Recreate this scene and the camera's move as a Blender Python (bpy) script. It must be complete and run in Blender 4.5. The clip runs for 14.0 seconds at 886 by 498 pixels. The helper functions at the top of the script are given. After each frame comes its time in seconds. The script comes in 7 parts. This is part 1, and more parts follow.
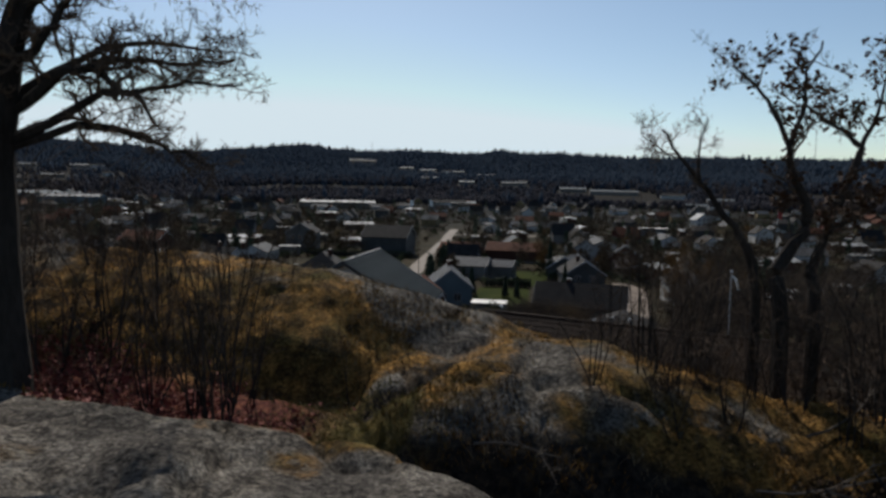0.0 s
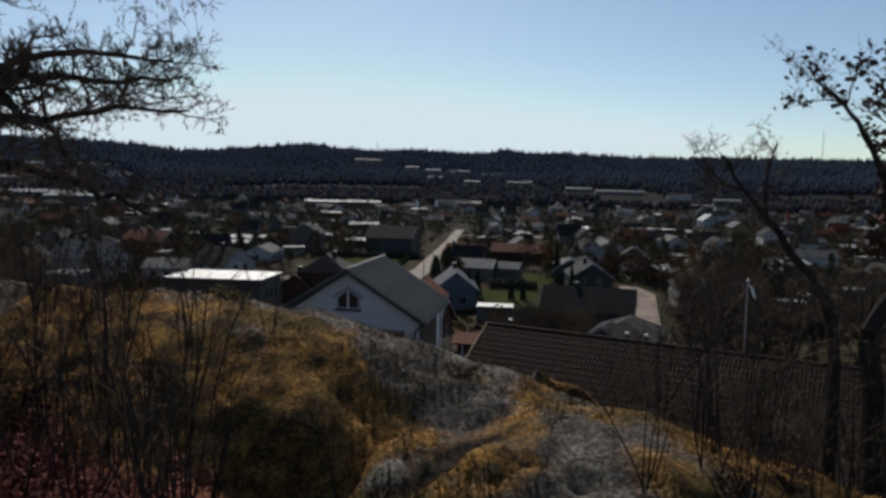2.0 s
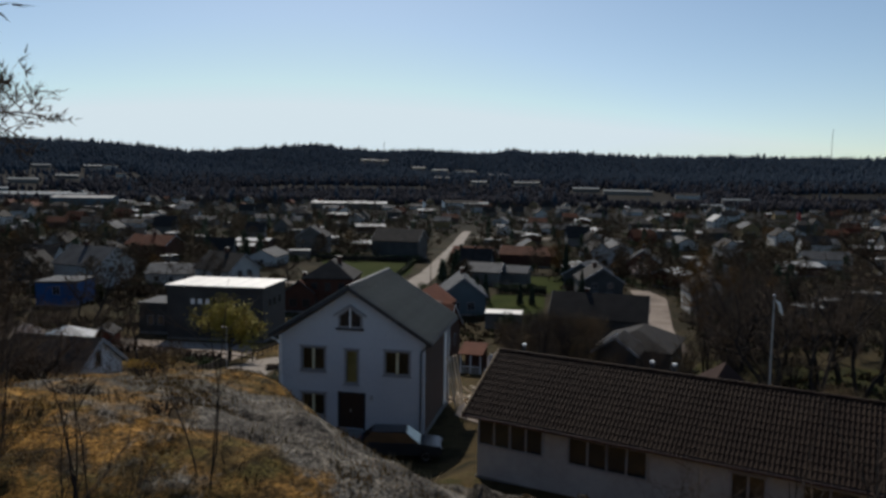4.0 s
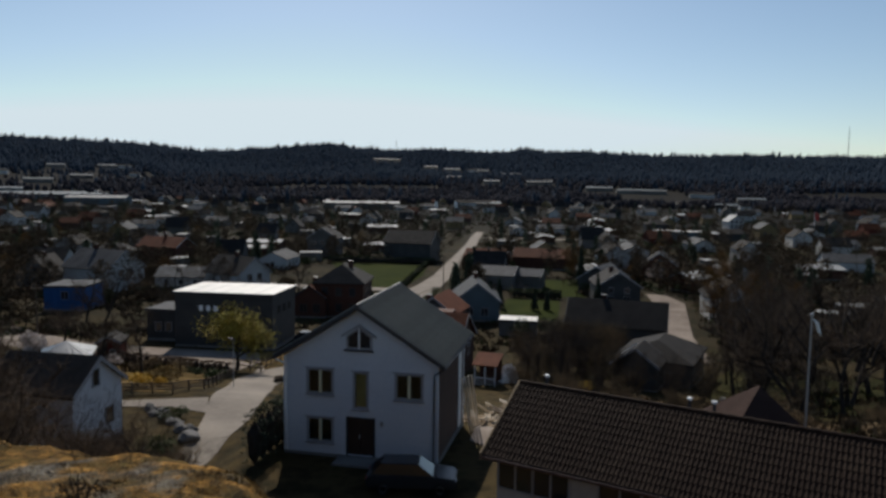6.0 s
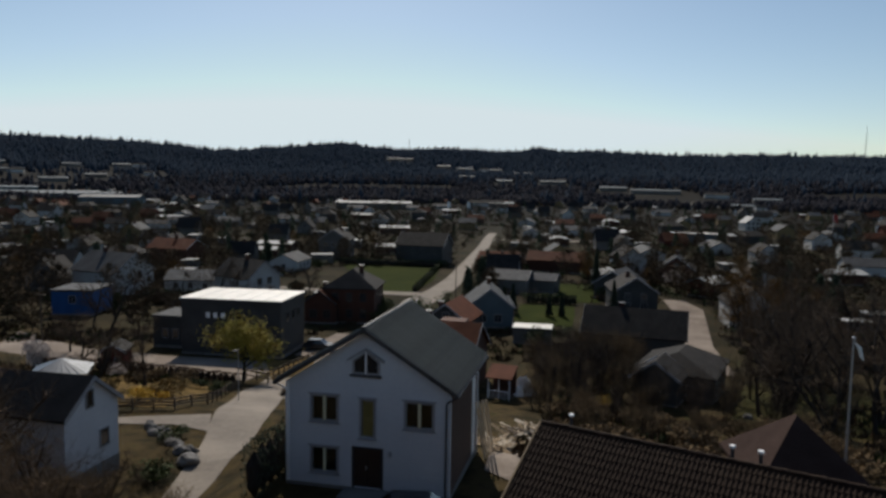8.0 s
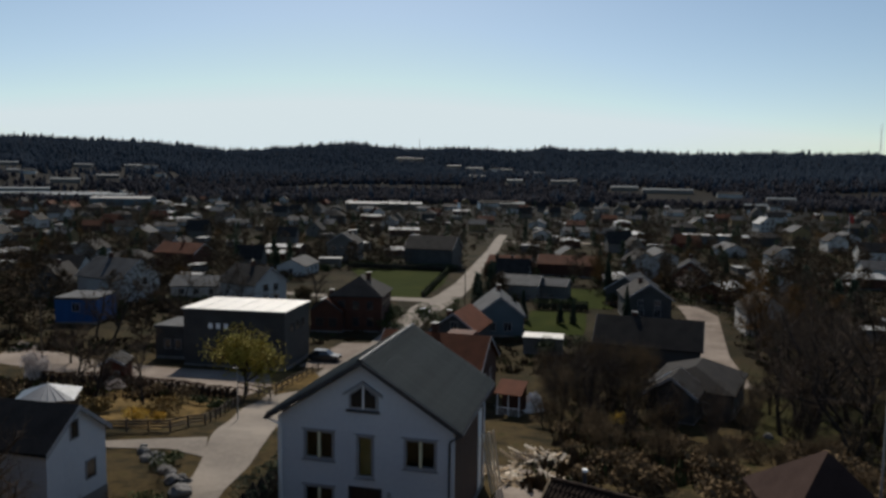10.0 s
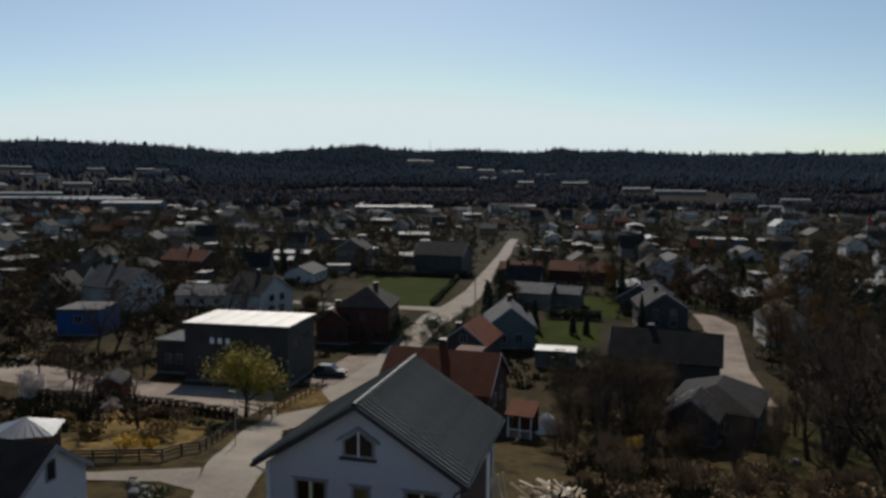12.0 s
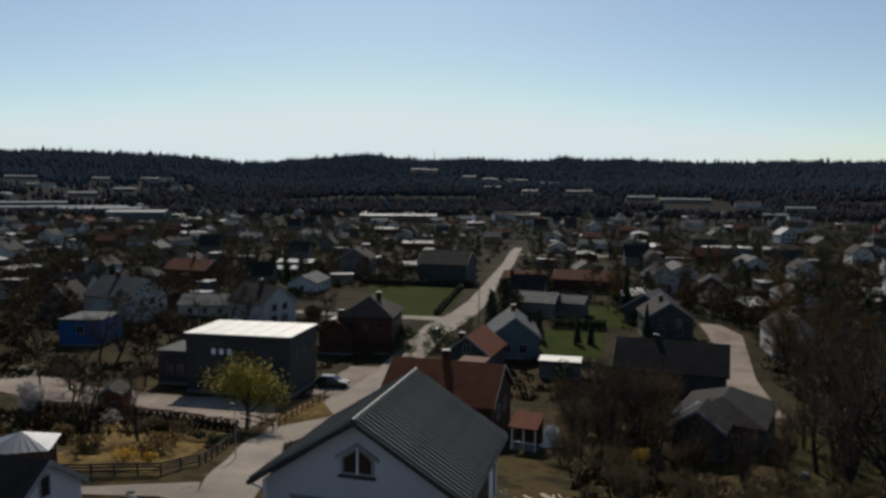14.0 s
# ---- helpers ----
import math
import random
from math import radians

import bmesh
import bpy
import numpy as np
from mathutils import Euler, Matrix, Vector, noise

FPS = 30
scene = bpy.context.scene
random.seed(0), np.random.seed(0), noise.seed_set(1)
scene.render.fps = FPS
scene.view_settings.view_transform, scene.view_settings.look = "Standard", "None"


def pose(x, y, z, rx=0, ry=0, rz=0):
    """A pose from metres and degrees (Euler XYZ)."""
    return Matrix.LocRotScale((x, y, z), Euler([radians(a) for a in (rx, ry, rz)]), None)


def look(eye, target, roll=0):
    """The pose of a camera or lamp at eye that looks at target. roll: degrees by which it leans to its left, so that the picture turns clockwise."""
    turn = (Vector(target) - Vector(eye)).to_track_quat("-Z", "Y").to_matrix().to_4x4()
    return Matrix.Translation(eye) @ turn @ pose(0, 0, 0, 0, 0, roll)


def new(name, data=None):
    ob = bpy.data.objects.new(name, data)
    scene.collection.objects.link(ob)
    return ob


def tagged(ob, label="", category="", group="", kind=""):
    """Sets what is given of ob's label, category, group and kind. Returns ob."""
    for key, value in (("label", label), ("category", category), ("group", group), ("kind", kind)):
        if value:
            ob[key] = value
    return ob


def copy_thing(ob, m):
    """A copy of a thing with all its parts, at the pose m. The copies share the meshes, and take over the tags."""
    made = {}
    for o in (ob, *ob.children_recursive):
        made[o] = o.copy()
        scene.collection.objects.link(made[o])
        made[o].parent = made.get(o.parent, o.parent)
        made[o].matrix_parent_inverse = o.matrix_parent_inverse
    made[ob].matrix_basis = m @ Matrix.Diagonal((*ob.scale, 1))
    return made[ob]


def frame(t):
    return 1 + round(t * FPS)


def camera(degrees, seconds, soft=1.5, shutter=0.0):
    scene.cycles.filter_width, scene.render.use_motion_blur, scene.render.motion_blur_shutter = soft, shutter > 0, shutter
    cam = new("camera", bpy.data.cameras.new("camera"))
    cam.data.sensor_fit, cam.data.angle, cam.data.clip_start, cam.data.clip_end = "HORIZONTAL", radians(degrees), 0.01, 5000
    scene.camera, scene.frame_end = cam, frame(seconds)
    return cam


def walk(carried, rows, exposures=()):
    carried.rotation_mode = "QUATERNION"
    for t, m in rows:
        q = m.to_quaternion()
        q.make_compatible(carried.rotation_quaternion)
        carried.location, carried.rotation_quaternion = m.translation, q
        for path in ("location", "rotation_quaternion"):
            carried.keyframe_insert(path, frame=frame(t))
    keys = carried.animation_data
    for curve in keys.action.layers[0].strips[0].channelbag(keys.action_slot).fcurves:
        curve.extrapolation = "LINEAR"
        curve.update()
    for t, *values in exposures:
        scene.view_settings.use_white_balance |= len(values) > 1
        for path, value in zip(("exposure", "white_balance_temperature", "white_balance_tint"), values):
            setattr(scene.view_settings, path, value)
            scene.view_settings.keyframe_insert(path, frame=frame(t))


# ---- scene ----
cam = camera(62.2, 14.0, soft=3.0)
PATH = [
    (0, (17.891, -43.587, 13.244), (17.553, -41.624, 13.065), 1.0),
    (0.5, (17.87, -43.38, 13.248), (17.531, -41.417, 13.069), 1.1),
    (1, (17.786, -42.981, 13.329), (17.442, -41.019, 13.15), 1.1),
    (1.5, (17.674, -42.517, 13.468), (17.327, -40.556, 13.288), 1.1),
    (2, (17.549, -42.012, 13.615), (17.197, -40.051, 13.434), 1.1),
    (2.5, (17.445, -41.508, 13.757), (17.091, -39.548, 13.575), 1.1),
    (3, (17.313, -40.812, 13.899), (16.955, -38.852, 13.717), 1.0),
    (5.5, (16.553, -37.477, 14.776), (16.158, -35.525, 14.594), 0.8),
    (6, (16.382, -36.847, 14.942), (15.979, -34.897, 14.757), 0.8),
    (6.5, (16.224, -36.246, 15.134), (15.813, -34.297, 14.948), 0.9),
    (7, (16.065, -35.587, 15.332), (15.645, -33.641, 15.146), 0.9),
    (7.5, (15.895, -34.92, 15.525), (15.467, -32.975, 15.338), 0.9),
    (8, (15.765, -34.151, 15.649), (15.329, -32.208, 15.461), 0.9),
    (10.5, (15.443, -30.643, 16.916), (14.971, -28.709, 16.725), 0.6),
    (11, (15.32, -29.723, 17.162), (14.84, -27.791, 16.97), 0.5),
    (11.5, (15.205, -28.903, 17.379), (14.718, -26.973, 17.186), 0.5),
    (12, (15.076, -28.126, 17.549), (14.582, -26.197, 17.363), 0.4),
    (12.5, (14.998, -27.628, 17.612), (14.501, -25.7, 17.421), 0.4),
    (13, (14.964, -27.382, 17.634), (14.463, -25.454, 17.448), 0.4),
    (13.5, (15.002, -27.326, 17.61), (14.498, -25.398, 17.436), 0.4),
    (14, (15.041, -27.408, 17.632), (14.535, -25.48, 17.469), 0.3),
]
walk(cam, [(t, look(e, g, r)) for t, e, g, r in PATH], exposures=[(0, -0.18, 6650, 10), (5.5, -0.19, 6690, 10), (9, -0.2, 6920, 10), (14, -0.2, 6930, 10)])


# ---- light ----
SUN_TURN, SUN_UP = 20.0, 40.0   # degrees left of +y, degrees above the horizon
world = bpy.data.worlds.new("sky")
scene.world = world
world.use_nodes = True
wt = world.node_tree
sky = wt.nodes.new("ShaderNodeTexSky")
sky.sky_type, sky.sun_disc = "NISHITA", False
sky.sun_elevation, sky.sun_rotation = radians(SUN_UP), radians(-SUN_TURN)
sky.air_density, sky.dust_density, sky.ozone_density, sky.altitude = 0.85, 0.4, 1.2, 50
haze = wt.nodes.new("ShaderNodeMix")
haze.data_type, haze.blend_type = "RGBA", "DARKEN"          # the glow low in the sky is held to a pale haze
haze.inputs["Factor"].default_value, haze.inputs["B"].default_value = 1.0, (7.85, 8.7, 9.5, 1)
wt.links.new(sky.outputs[0], haze.inputs["A"])
tone = wt.nodes.new("ShaderNodeMix")
tone.data_type, tone.blend_type = "RGBA", "MULTIPLY"
tone.inputs["Factor"].default_value, tone.inputs["B"].default_value = 1.0, (0.93, 0.998, 1.012, 1)
wt.links.new(haze.outputs["Result"], tone.inputs["A"])
wt.links.new(tone.outputs["Result"], wt.nodes["Background"].inputs[0])
wt.nodes["Background"].inputs[1].default_value = 0.1
sun = new("sun", bpy.data.lights.new("sun", "SUN"))
sun.data.energy, sun.data.angle, sun.data.color = 5.0, radians(0.55), (1.0, 0.95, 0.885)
sun.matrix_world = look((0, 0, 0), (math.sin(radians(SUN_TURN)), -math.cos(radians(SUN_TURN)), -math.tan(radians(SUN_UP))))

# ---- materials ----
def surface(name, colors, scale=3.0, rough=0.85, bump=0.15, spec=0.25, metal=0.0, coarse=0.35, vary=0.0, stretch=(1, 1, 1), ridges=None):
    """Noise at two scales between the given colours; vary: brightness change from object to object; ridges: (axis, per metre, depth)."""
    m = bpy.data.materials.new(name)
    m.use_nodes = True
    t = m.node_tree
    n, l = t.nodes, t.links
    b = n["Principled BSDF"]
    b.inputs["Roughness"].default_value = rough
    b.inputs["Metallic"].default_value = metal
    b.inputs["Specular IOR Level"].default_value = spec
    co = n.new("ShaderNodeTexCoord")
    mp = n.new("ShaderNodeMapping")
    mp.inputs["Scale"].default_value = stretch
    l.new(co.outputs["Object"], mp.inputs["Vector"])
    fine, big = n.new("ShaderNodeTexNoise"), n.new("ShaderNodeTexNoise")
    fine.inputs["Scale"].default_value, fine.inputs["Detail"].default_value, fine.inputs["Roughness"].default_value = scale * 4, 6, 0.65
    big.inputs["Scale"].default_value, big.inputs["Detail"].default_value = scale * coarse, 4
    for node in (fine, big):
        l.new(mp.outputs[0], node.inputs["Vector"])
    mix = n.new("ShaderNodeMix")
    mix.inputs["Factor"].default_value = 0.55
    l.new(fine.outputs["Fac"], mix.inputs["A"])
    l.new(big.outputs["Fac"], mix.inputs["B"])
    ramp = n.new("ShaderNodeValToRGB")
    ramp.color_ramp.elements[0].position, ramp.color_ramp.elements[1].position = 0.36, 0.66
    ramp.color_ramp.elements[0].color, ramp.color_ramp.elements[1].color = (*colors[0], 1), (*colors[-1], 1)
    for k, c in enumerate(colors[1:-1]):
        e = ramp.color_ramp.elements.new(0.36 + 0.3 * (k + 1) / (len(colors) - 1))
        e.color = (*c, 1)
    l.new(mix.outputs["Result"], ramp.inputs["Fac"])
    out = ramp.outputs["Color"]
    if vary:
        info, rng, hsv = n.new("ShaderNodeObjectInfo"), n.new("ShaderNodeMapRange"), n.new("ShaderNodeHueSaturation")
        rng.inputs["To Min"].default_value, rng.inputs["To Max"].default_value = 1 - vary, 1 + vary
        l.new(info.outputs["Random"], rng.inputs["Value"])
        l.new(rng.outputs[0], hsv.inputs["Value"])
        l.new(out, hsv.inputs["Color"])
        out = hsv.outputs["Color"]
    l.new(out, b.inputs["Base Color"])
    bp = n.new("ShaderNodeBump")
    bp.inputs["Strength"].default_value, bp.inputs["Distance"].default_value = bump, 0.05
    l.new(fine.outputs["Fac"], bp.inputs["Height"])
    last = bp
    if ridges:
        axis, per, depth = ridges
        wv = n.new("ShaderNodeTexWave")
        wv.wave_type, wv.bands_direction, wv.wave_profile = "BANDS", axis, "SAW"
        wv.inputs["Scale"].default_value = per / 6.2832 * 3.1416 / 10 * 2
        l.new(co.outputs["Object"], wv.inputs["Vector"])
        b2 = n.new("ShaderNodeBump")
        b2.inputs["Strength"].default_value, b2.inputs["Distance"].default_value = 0.6, depth
        l.new(wv.outputs["Fac"], b2.inputs["Height"])
        l.new(bp.outputs[0], b2.inputs["Normal"])
        last = b2
    l.new(last.outputs[0], b.inputs["Normal"])
    return m


M = {}
M["white_board"] = surface("white_painted_boards", [(0.454, 0.477, 0.516), (0.545, 0.562, 0.584)], 1.2, 0.6, 0.05, ridges=("Z", 6.5, 0.012))
M["white_trim"] = surface("white_trim", [(0.7, 0.7, 0.7), (0.82, 0.82, 0.8)], 4, 0.5, 0.04)
M["grey_trim"] = surface("dark_grey_trim", [(0.03, 0.03, 0.033), (0.055, 0.055, 0.058)], 4, 0.5, 0.05)
M["brown_board"] = surface("dark_brown_boards", [(0.05, 0.03, 0.024), (0.1, 0.055, 0.04)], 2, 0.75, 0.15, stretch=(4, 4, 0.6))
M["grey_tile"] = surface("grey_concrete_tiles", [(0.125, 0.129, 0.117), (0.178, 0.183, 0.168)], 2.5, 0.6, 0.1, spec=0.18, vary=0.05)
M["brown_tile"] = surface("brown_concrete_tiles", [(0.0178, 0.0108, 0.00786), (0.0285, 0.0177, 0.0129), (0.0404, 0.027, 0.0184)], 3.5, 0.78, 0.3, spec=0.06, vary=0.16)
M["red_tile"] = surface("red_clay_tiles", [(0.061, 0.0192, 0.0102), (0.106, 0.0338, 0.0165)], 2, 0.8, 0.3, spec=0.06, vary=0.15, ridges=("X", 20, 0.03))
M["brown_roof"] = surface("brown_roof_tiles", [(0.0325, 0.0195, 0.0163), (0.0553, 0.0351, 0.0292)], 2, 0.85, 0.3, spec=0.05, ridges=("X", 20, 0.03))
M["dark_roof"] = surface("black_roofing", [(0.016, 0.0152, 0.0156), (0.034, 0.0315, 0.03)], 2, 0.8, 0.3, spec=0.06, vary=0.2, ridges=("X", 20, 0.03))
M["grey_roof"] = surface("grey_roofing", [(0.048, 0.0495, 0.052), (0.095, 0.097, 0.1)], 1.5, 0.75, 0.2, spec=0.06, vary=0.2, ridges=("X", 20, 0.02))
M["pale_roof"] = surface("pale_sheet_roof", [(0.477, 0.458, 0.417), (0.649, 0.626, 0.577)], 0.8, 0.55, 0.1, vary=0.08)
M["fair_roof"] = surface("weathered_sheet_roof", [(0.2, 0.203, 0.2), (0.32, 0.322, 0.316)], 0.8, 0.7, 0.1, spec=0.1, vary=0.3)
M["metal_roof"] = surface("galvanised_sheet", [(0.183, 0.191, 0.198), (0.242, 0.246, 0.25)], 1.5, 0.42, 0.1, metal=0.8, spec=0.5)
M["dull_roof"] = surface("dull_blue_grey_sheet_roof", [(0.066, 0.08, 0.09), (0.115, 0.132, 0.142)], 0.5, 0.7, 0.1, spec=0.1, vary=0.25)
M["white_wall"] = surface("white_render", [(0.33, 0.325, 0.31), (0.45, 0.44, 0.415)], 1, 0.8, 0.1, vary=0.12)
M["red_wall"] = surface("falun_red_boards", [(0.0696, 0.0149, 0.00936), (0.107, 0.0248, 0.0149)], 1.5, 0.85, 0.2, vary=0.2, stretch=(4, 4, 0.5))
M["brick_wall"] = surface("dark_red_brick", [(0.0469, 0.0195, 0.0131), (0.0794, 0.0325, 0.0205)], 3, 0.85, 0.3, vary=0.2)
M["yellow_wall"] = surface("ochre_boards", [(0.166, 0.116, 0.0499), (0.218, 0.16, 0.0792)], 1.5, 0.8, 0.15, vary=0.15, stretch=(4, 4, 0.5))
M["grey_wall"] = surface("grey_render", [(0.0905, 0.0866, 0.0813), (0.145, 0.137, 0.125)], 1, 0.85, 0.15, vary=0.2)
M["slate_wall"] = surface("slate_grey_render", [(0.0469, 0.0456, 0.0448), (0.0794, 0.0756, 0.071)], 1, 0.85, 0.15, vary=0.15)
M["dark_wall"] = surface("dark_panel_wall", [(0.029, 0.0305, 0.031), (0.055, 0.055, 0.054)], 1.2, 0.7, 0.1, vary=0.15)
M["blue_wall"] = surface("bright_blue_boards", [(0.0122, 0.0633, 0.184), (0.0184, 0.0915, 0.245)], 1.5, 0.7, 0.1, stretch=(4, 4, 0.5))
M["haze_wall"] = surface("blue_grey_cladding", [(0.0605, 0.0885, 0.105), (0.093, 0.125, 0.142)], 1, 0.7, 0.1, vary=0.1)
M["concrete"] = surface("concrete", [(0.12, 0.114, 0.108), (0.204, 0.198, 0.186)], 2, 0.9, 0.3)
M["stone"] = surface("field_stone", [(0.088, 0.0825, 0.077), (0.143, 0.138, 0.132), (0.22, 0.215, 0.204)], 3, 0.9, 0.6, vary=0.2)
M["asphalt"] = surface("worn_pale_asphalt", [(0.138, 0.118, 0.0994), (0.181, 0.156, 0.13), (0.224, 0.191, 0.156)], 0.8, 0.9, 0.25, spec=0.15)
M["gravel"] = surface("sandy_gravel", [(0.13, 0.107, 0.09), (0.193, 0.161, 0.136), (0.258, 0.22, 0.186)], 0.6, 0.95, 0.5, spec=0.02)
M["grass"] = surface("spring_lawn", [(0.0145, 0.0214, 0.00308), (0.0225, 0.0306, 0.00463), (0.0321, 0.0367, 0.00675)], 0.5, 0.95, 0.6, spec=0.02)
M["park_grass"] = surface("mossy_park_grass", [(0.012, 0.013, 0.006), (0.028, 0.027, 0.01), (0.05, 0.042, 0.016)], 0.4, 0.95, 0.5, spec=0.02)
M["dry_grass"] = surface("dry_grass", [(0.16, 0.11, 0.045), (0.27, 0.19, 0.085)], 2, 0.95, 0.4, spec=0.02)
M["dry_lawn"] = surface("dry_lawn", [(0.03, 0.024, 0.01), (0.1, 0.066, 0.026), (0.2, 0.135, 0.055)], 0.35, 0.95, 0.4, spec=0.02, coarse=0.6)
M["bark"] = surface("dark_bark", [(0.021, 0.018, 0.016), (0.056, 0.048, 0.042)], 6, 0.95, 0.8, stretch=(1, 1, 0.3), spec=0.02)
M["town_twig"] = surface("bare_twigs_far", [(0.044, 0.032, 0.021), (0.095, 0.068, 0.043)], 2, 0.95, 0.1, spec=0.02)
M["twig"] = surface("bare_twigs", [(0.108, 0.074, 0.0431), (0.197, 0.141, 0.0807)], 2, 0.9, 0.2, vary=0.25, spec=0.02)
M["gold_twig"] = surface("golden_twigs", [(0.0975, 0.0525, 0.0187), (0.15, 0.0825, 0.03)], 2, 0.9, 0.2, vary=0.15, spec=0.02)
# the bluish cast of both ridge crown colours is distance haze painted in
M["hazed_needle"] = surface("haze_tinted_spruce_crowns", [(0.021, 0.0315, 0.045), (0.034, 0.048, 0.067)], 0.1, 0.95, 0.1, spec=0.02)
M["hazed_twig"] = surface("haze_tinted_bare_crowns", [(0.022, 0.0215, 0.026), (0.041, 0.038, 0.043)], 0.1, 0.95, 0.1, spec=0.02)
M["needle"] = surface("spruce_needles", [(0.028, 0.039, 0.022), (0.055, 0.07, 0.043)], 1.5, 0.9, 0.2, vary=0.25, spec=0.15)
M["leaf"] = surface("dark_leaves", [(0.0254, 0.0365, 0.0109), (0.0506, 0.0659, 0.0201)], 2, 0.85, 0.2, vary=0.25, spec=0.2)
M["spring_leaf"] = surface("yellow_green_leaves", [(0.201, 0.176, 0.0238), (0.342, 0.27, 0.0432)], 2, 0.8, 0.2, spec=0.2)
M["blossom"] = surface("pale_blossom", [(0.42, 0.36, 0.32), (0.6, 0.54, 0.5)], 2, 0.85, 0.2, spec=0.2)
M["gold_leaf"] = surface("forsythia_bloom", [(0.42, 0.25, 0.03), (0.6, 0.4, 0.06)], 2, 0.8, 0.2, spec=0.2)
M["dead_leaf"] = surface("withered_leaves", [(0.04, 0.0208, 0.0112), (0.08, 0.04, 0.02)], 5, 0.85, 0.2, vary=0.2, spec=0.15)
M["red_leaf"] = surface("red_brown_leaves", [(0.08, 0.018, 0.015), (0.18, 0.045, 0.035), (0.28, 0.09, 0.065)], 14, 0.8, 0.2, spec=0.2)
M["moss"] = surface("mossy_tufts", [(0.05, 0.0324, 0.0112), (0.14, 0.0765, 0.0208), (0.27, 0.144, 0.036)], 4, 0.95, 0.4, spec=0.02)
M["straw"] = surface("bleached_straw", [(0.14, 0.1, 0.055), (0.34, 0.26, 0.15)], 5, 0.9, 0.1, spec=0.05)
M["turf_blade"] = surface("hollow_grass", [(0.06, 0.05, 0.016), (0.14, 0.115, 0.034), (0.26, 0.19, 0.07)], 5, 0.9, 0.1, spec=0.05)
M["brown_hedge"] = surface("brown_hedge_leaves", [(0.045, 0.025, 0.016), (0.09, 0.05, 0.032)], 3, 0.9, 0.2, spec=0.02)
M["dark_brush"] = surface("dark_brushwood", [(0.04, 0.028, 0.018), (0.085, 0.058, 0.036)], 0.3, 0.95, 0.1, spec=0.02)
M["dry_brush"] = surface("dry_brushwood", [(0.0378, 0.025, 0.0112), (0.0756, 0.05, 0.0237)], 0.3, 0.95, 0.1, spec=0.02)
M["dark_twig"] = surface("dark_twigs", [(0.0619, 0.0452, 0.0336), (0.124, 0.0904, 0.0655)], 3, 0.9, 0.2, vary=0.2, spec=0.02)
M["pale_twig"] = surface("dead_twigs", [(0.09, 0.075, 0.06), (0.17, 0.145, 0.12)], 3, 0.9, 0.2, vary=0.2, spec=0.02)
M["heather"] = surface("heather", [(0.03, 0.021, 0.015), (0.065, 0.044, 0.03)], 8, 0.95, 0.2, vary=0.2, spec=0.02)
M["wood"] = surface("bare_timber", [(0.2, 0.14, 0.08), (0.38, 0.28, 0.17)], 3, 0.8, 0.3, vary=0.25, stretch=(1, 1, 0.3))
M["old_wood"] = surface("weathered_wood", [(0.07, 0.05, 0.036), (0.14, 0.105, 0.075)], 3, 0.9, 0.3, vary=0.2)
M["cut_wood"] = surface("pale_cut_wood", [(0.4, 0.33, 0.24), (0.6, 0.52, 0.42)], 3, 0.85, 0.3, vary=0.25)
M["door"] = surface("dark_door", [(0.03, 0.018, 0.014), (0.055, 0.032, 0.024)], 3, 0.5, 0.1)
M["red_trim"] = surface("red_paint", [(0.3, 0.03, 0.025), (0.42, 0.05, 0.04)], 3, 0.5, 0.05)
M["cloth"] = surface("white_cloth", [(0.7, 0.7, 0.68), (0.82, 0.82, 0.8)], 3, 0.9, 0.2)
M["steel"] = surface("grey_steel", [(0.3, 0.31, 0.32), (0.42, 0.43, 0.44)], 4, 0.45, 0.05, metal=0.6)
M["car_paint"] = surface("dark_car_paint", [(0.02, 0.024, 0.03), (0.03, 0.034, 0.04)], 2, 0.25, 0.0, spec=0.5)
M["silver_paint"] = surface("silver_car_paint", [(0.32, 0.33, 0.34), (0.4, 0.41, 0.42)], 2, 0.28, 0.0, spec=0.5, metal=0.5)
M["rubber"] = surface("black_rubber", [(0.012, 0.012, 0.012), (0.025, 0.025, 0.025)], 8, 0.8, 0.1)
M["curtain"] = surface("ochre_curtain", [(0.24, 0.19, 0.07), (0.36, 0.3, 0.12)], 6, 0.9, 0.2)
M["window_trim"] = surface("grey_window_paint", [(0.22, 0.22, 0.23), (0.3, 0.3, 0.31)], 4, 0.5, 0.05)
M["mullion"] = surface("cream_paint", [(0.6, 0.55, 0.36), (0.7, 0.66, 0.45)], 4, 0.5, 0.05)
M["room"] = surface("dim_room", [(0.05, 0.045, 0.04), (0.08, 0.07, 0.06)], 2, 0.9, 0.0)

glass = bpy.data.materials.new("window_glass")
glass.use_nodes = True
g = glass.node_tree.nodes["Principled BSDF"].inputs
g["Base Color"].default_value, g["Roughness"].default_value, g["Transmission Weight"].default_value, g["IOR"].default_value = (0.9, 0.95, 0.95, 1), 0.02, 1.0, 1.45
M["glass"] = glass
far_glass = bpy.data.materials.new("far_window_glass")
far_glass.use_nodes = True
g = far_glass.node_tree.nodes["Principled BSDF"].inputs
g["Base Color"].default_value, g["Roughness"].default_value, g["Specular IOR Level"].default_value = (0.015, 0.018, 0.022, 1), 0.08, 0.6
M["far_glass"] = far_glass


# ---- building helpers ----
def to_mesh(name, bm, material):
    me = bpy.data.meshes.new(name)
    bm.to_mesh(me)
    bm.free()
    for m in (material if isinstance(material, list) else [material]):
        me.materials.append(m)
    return me


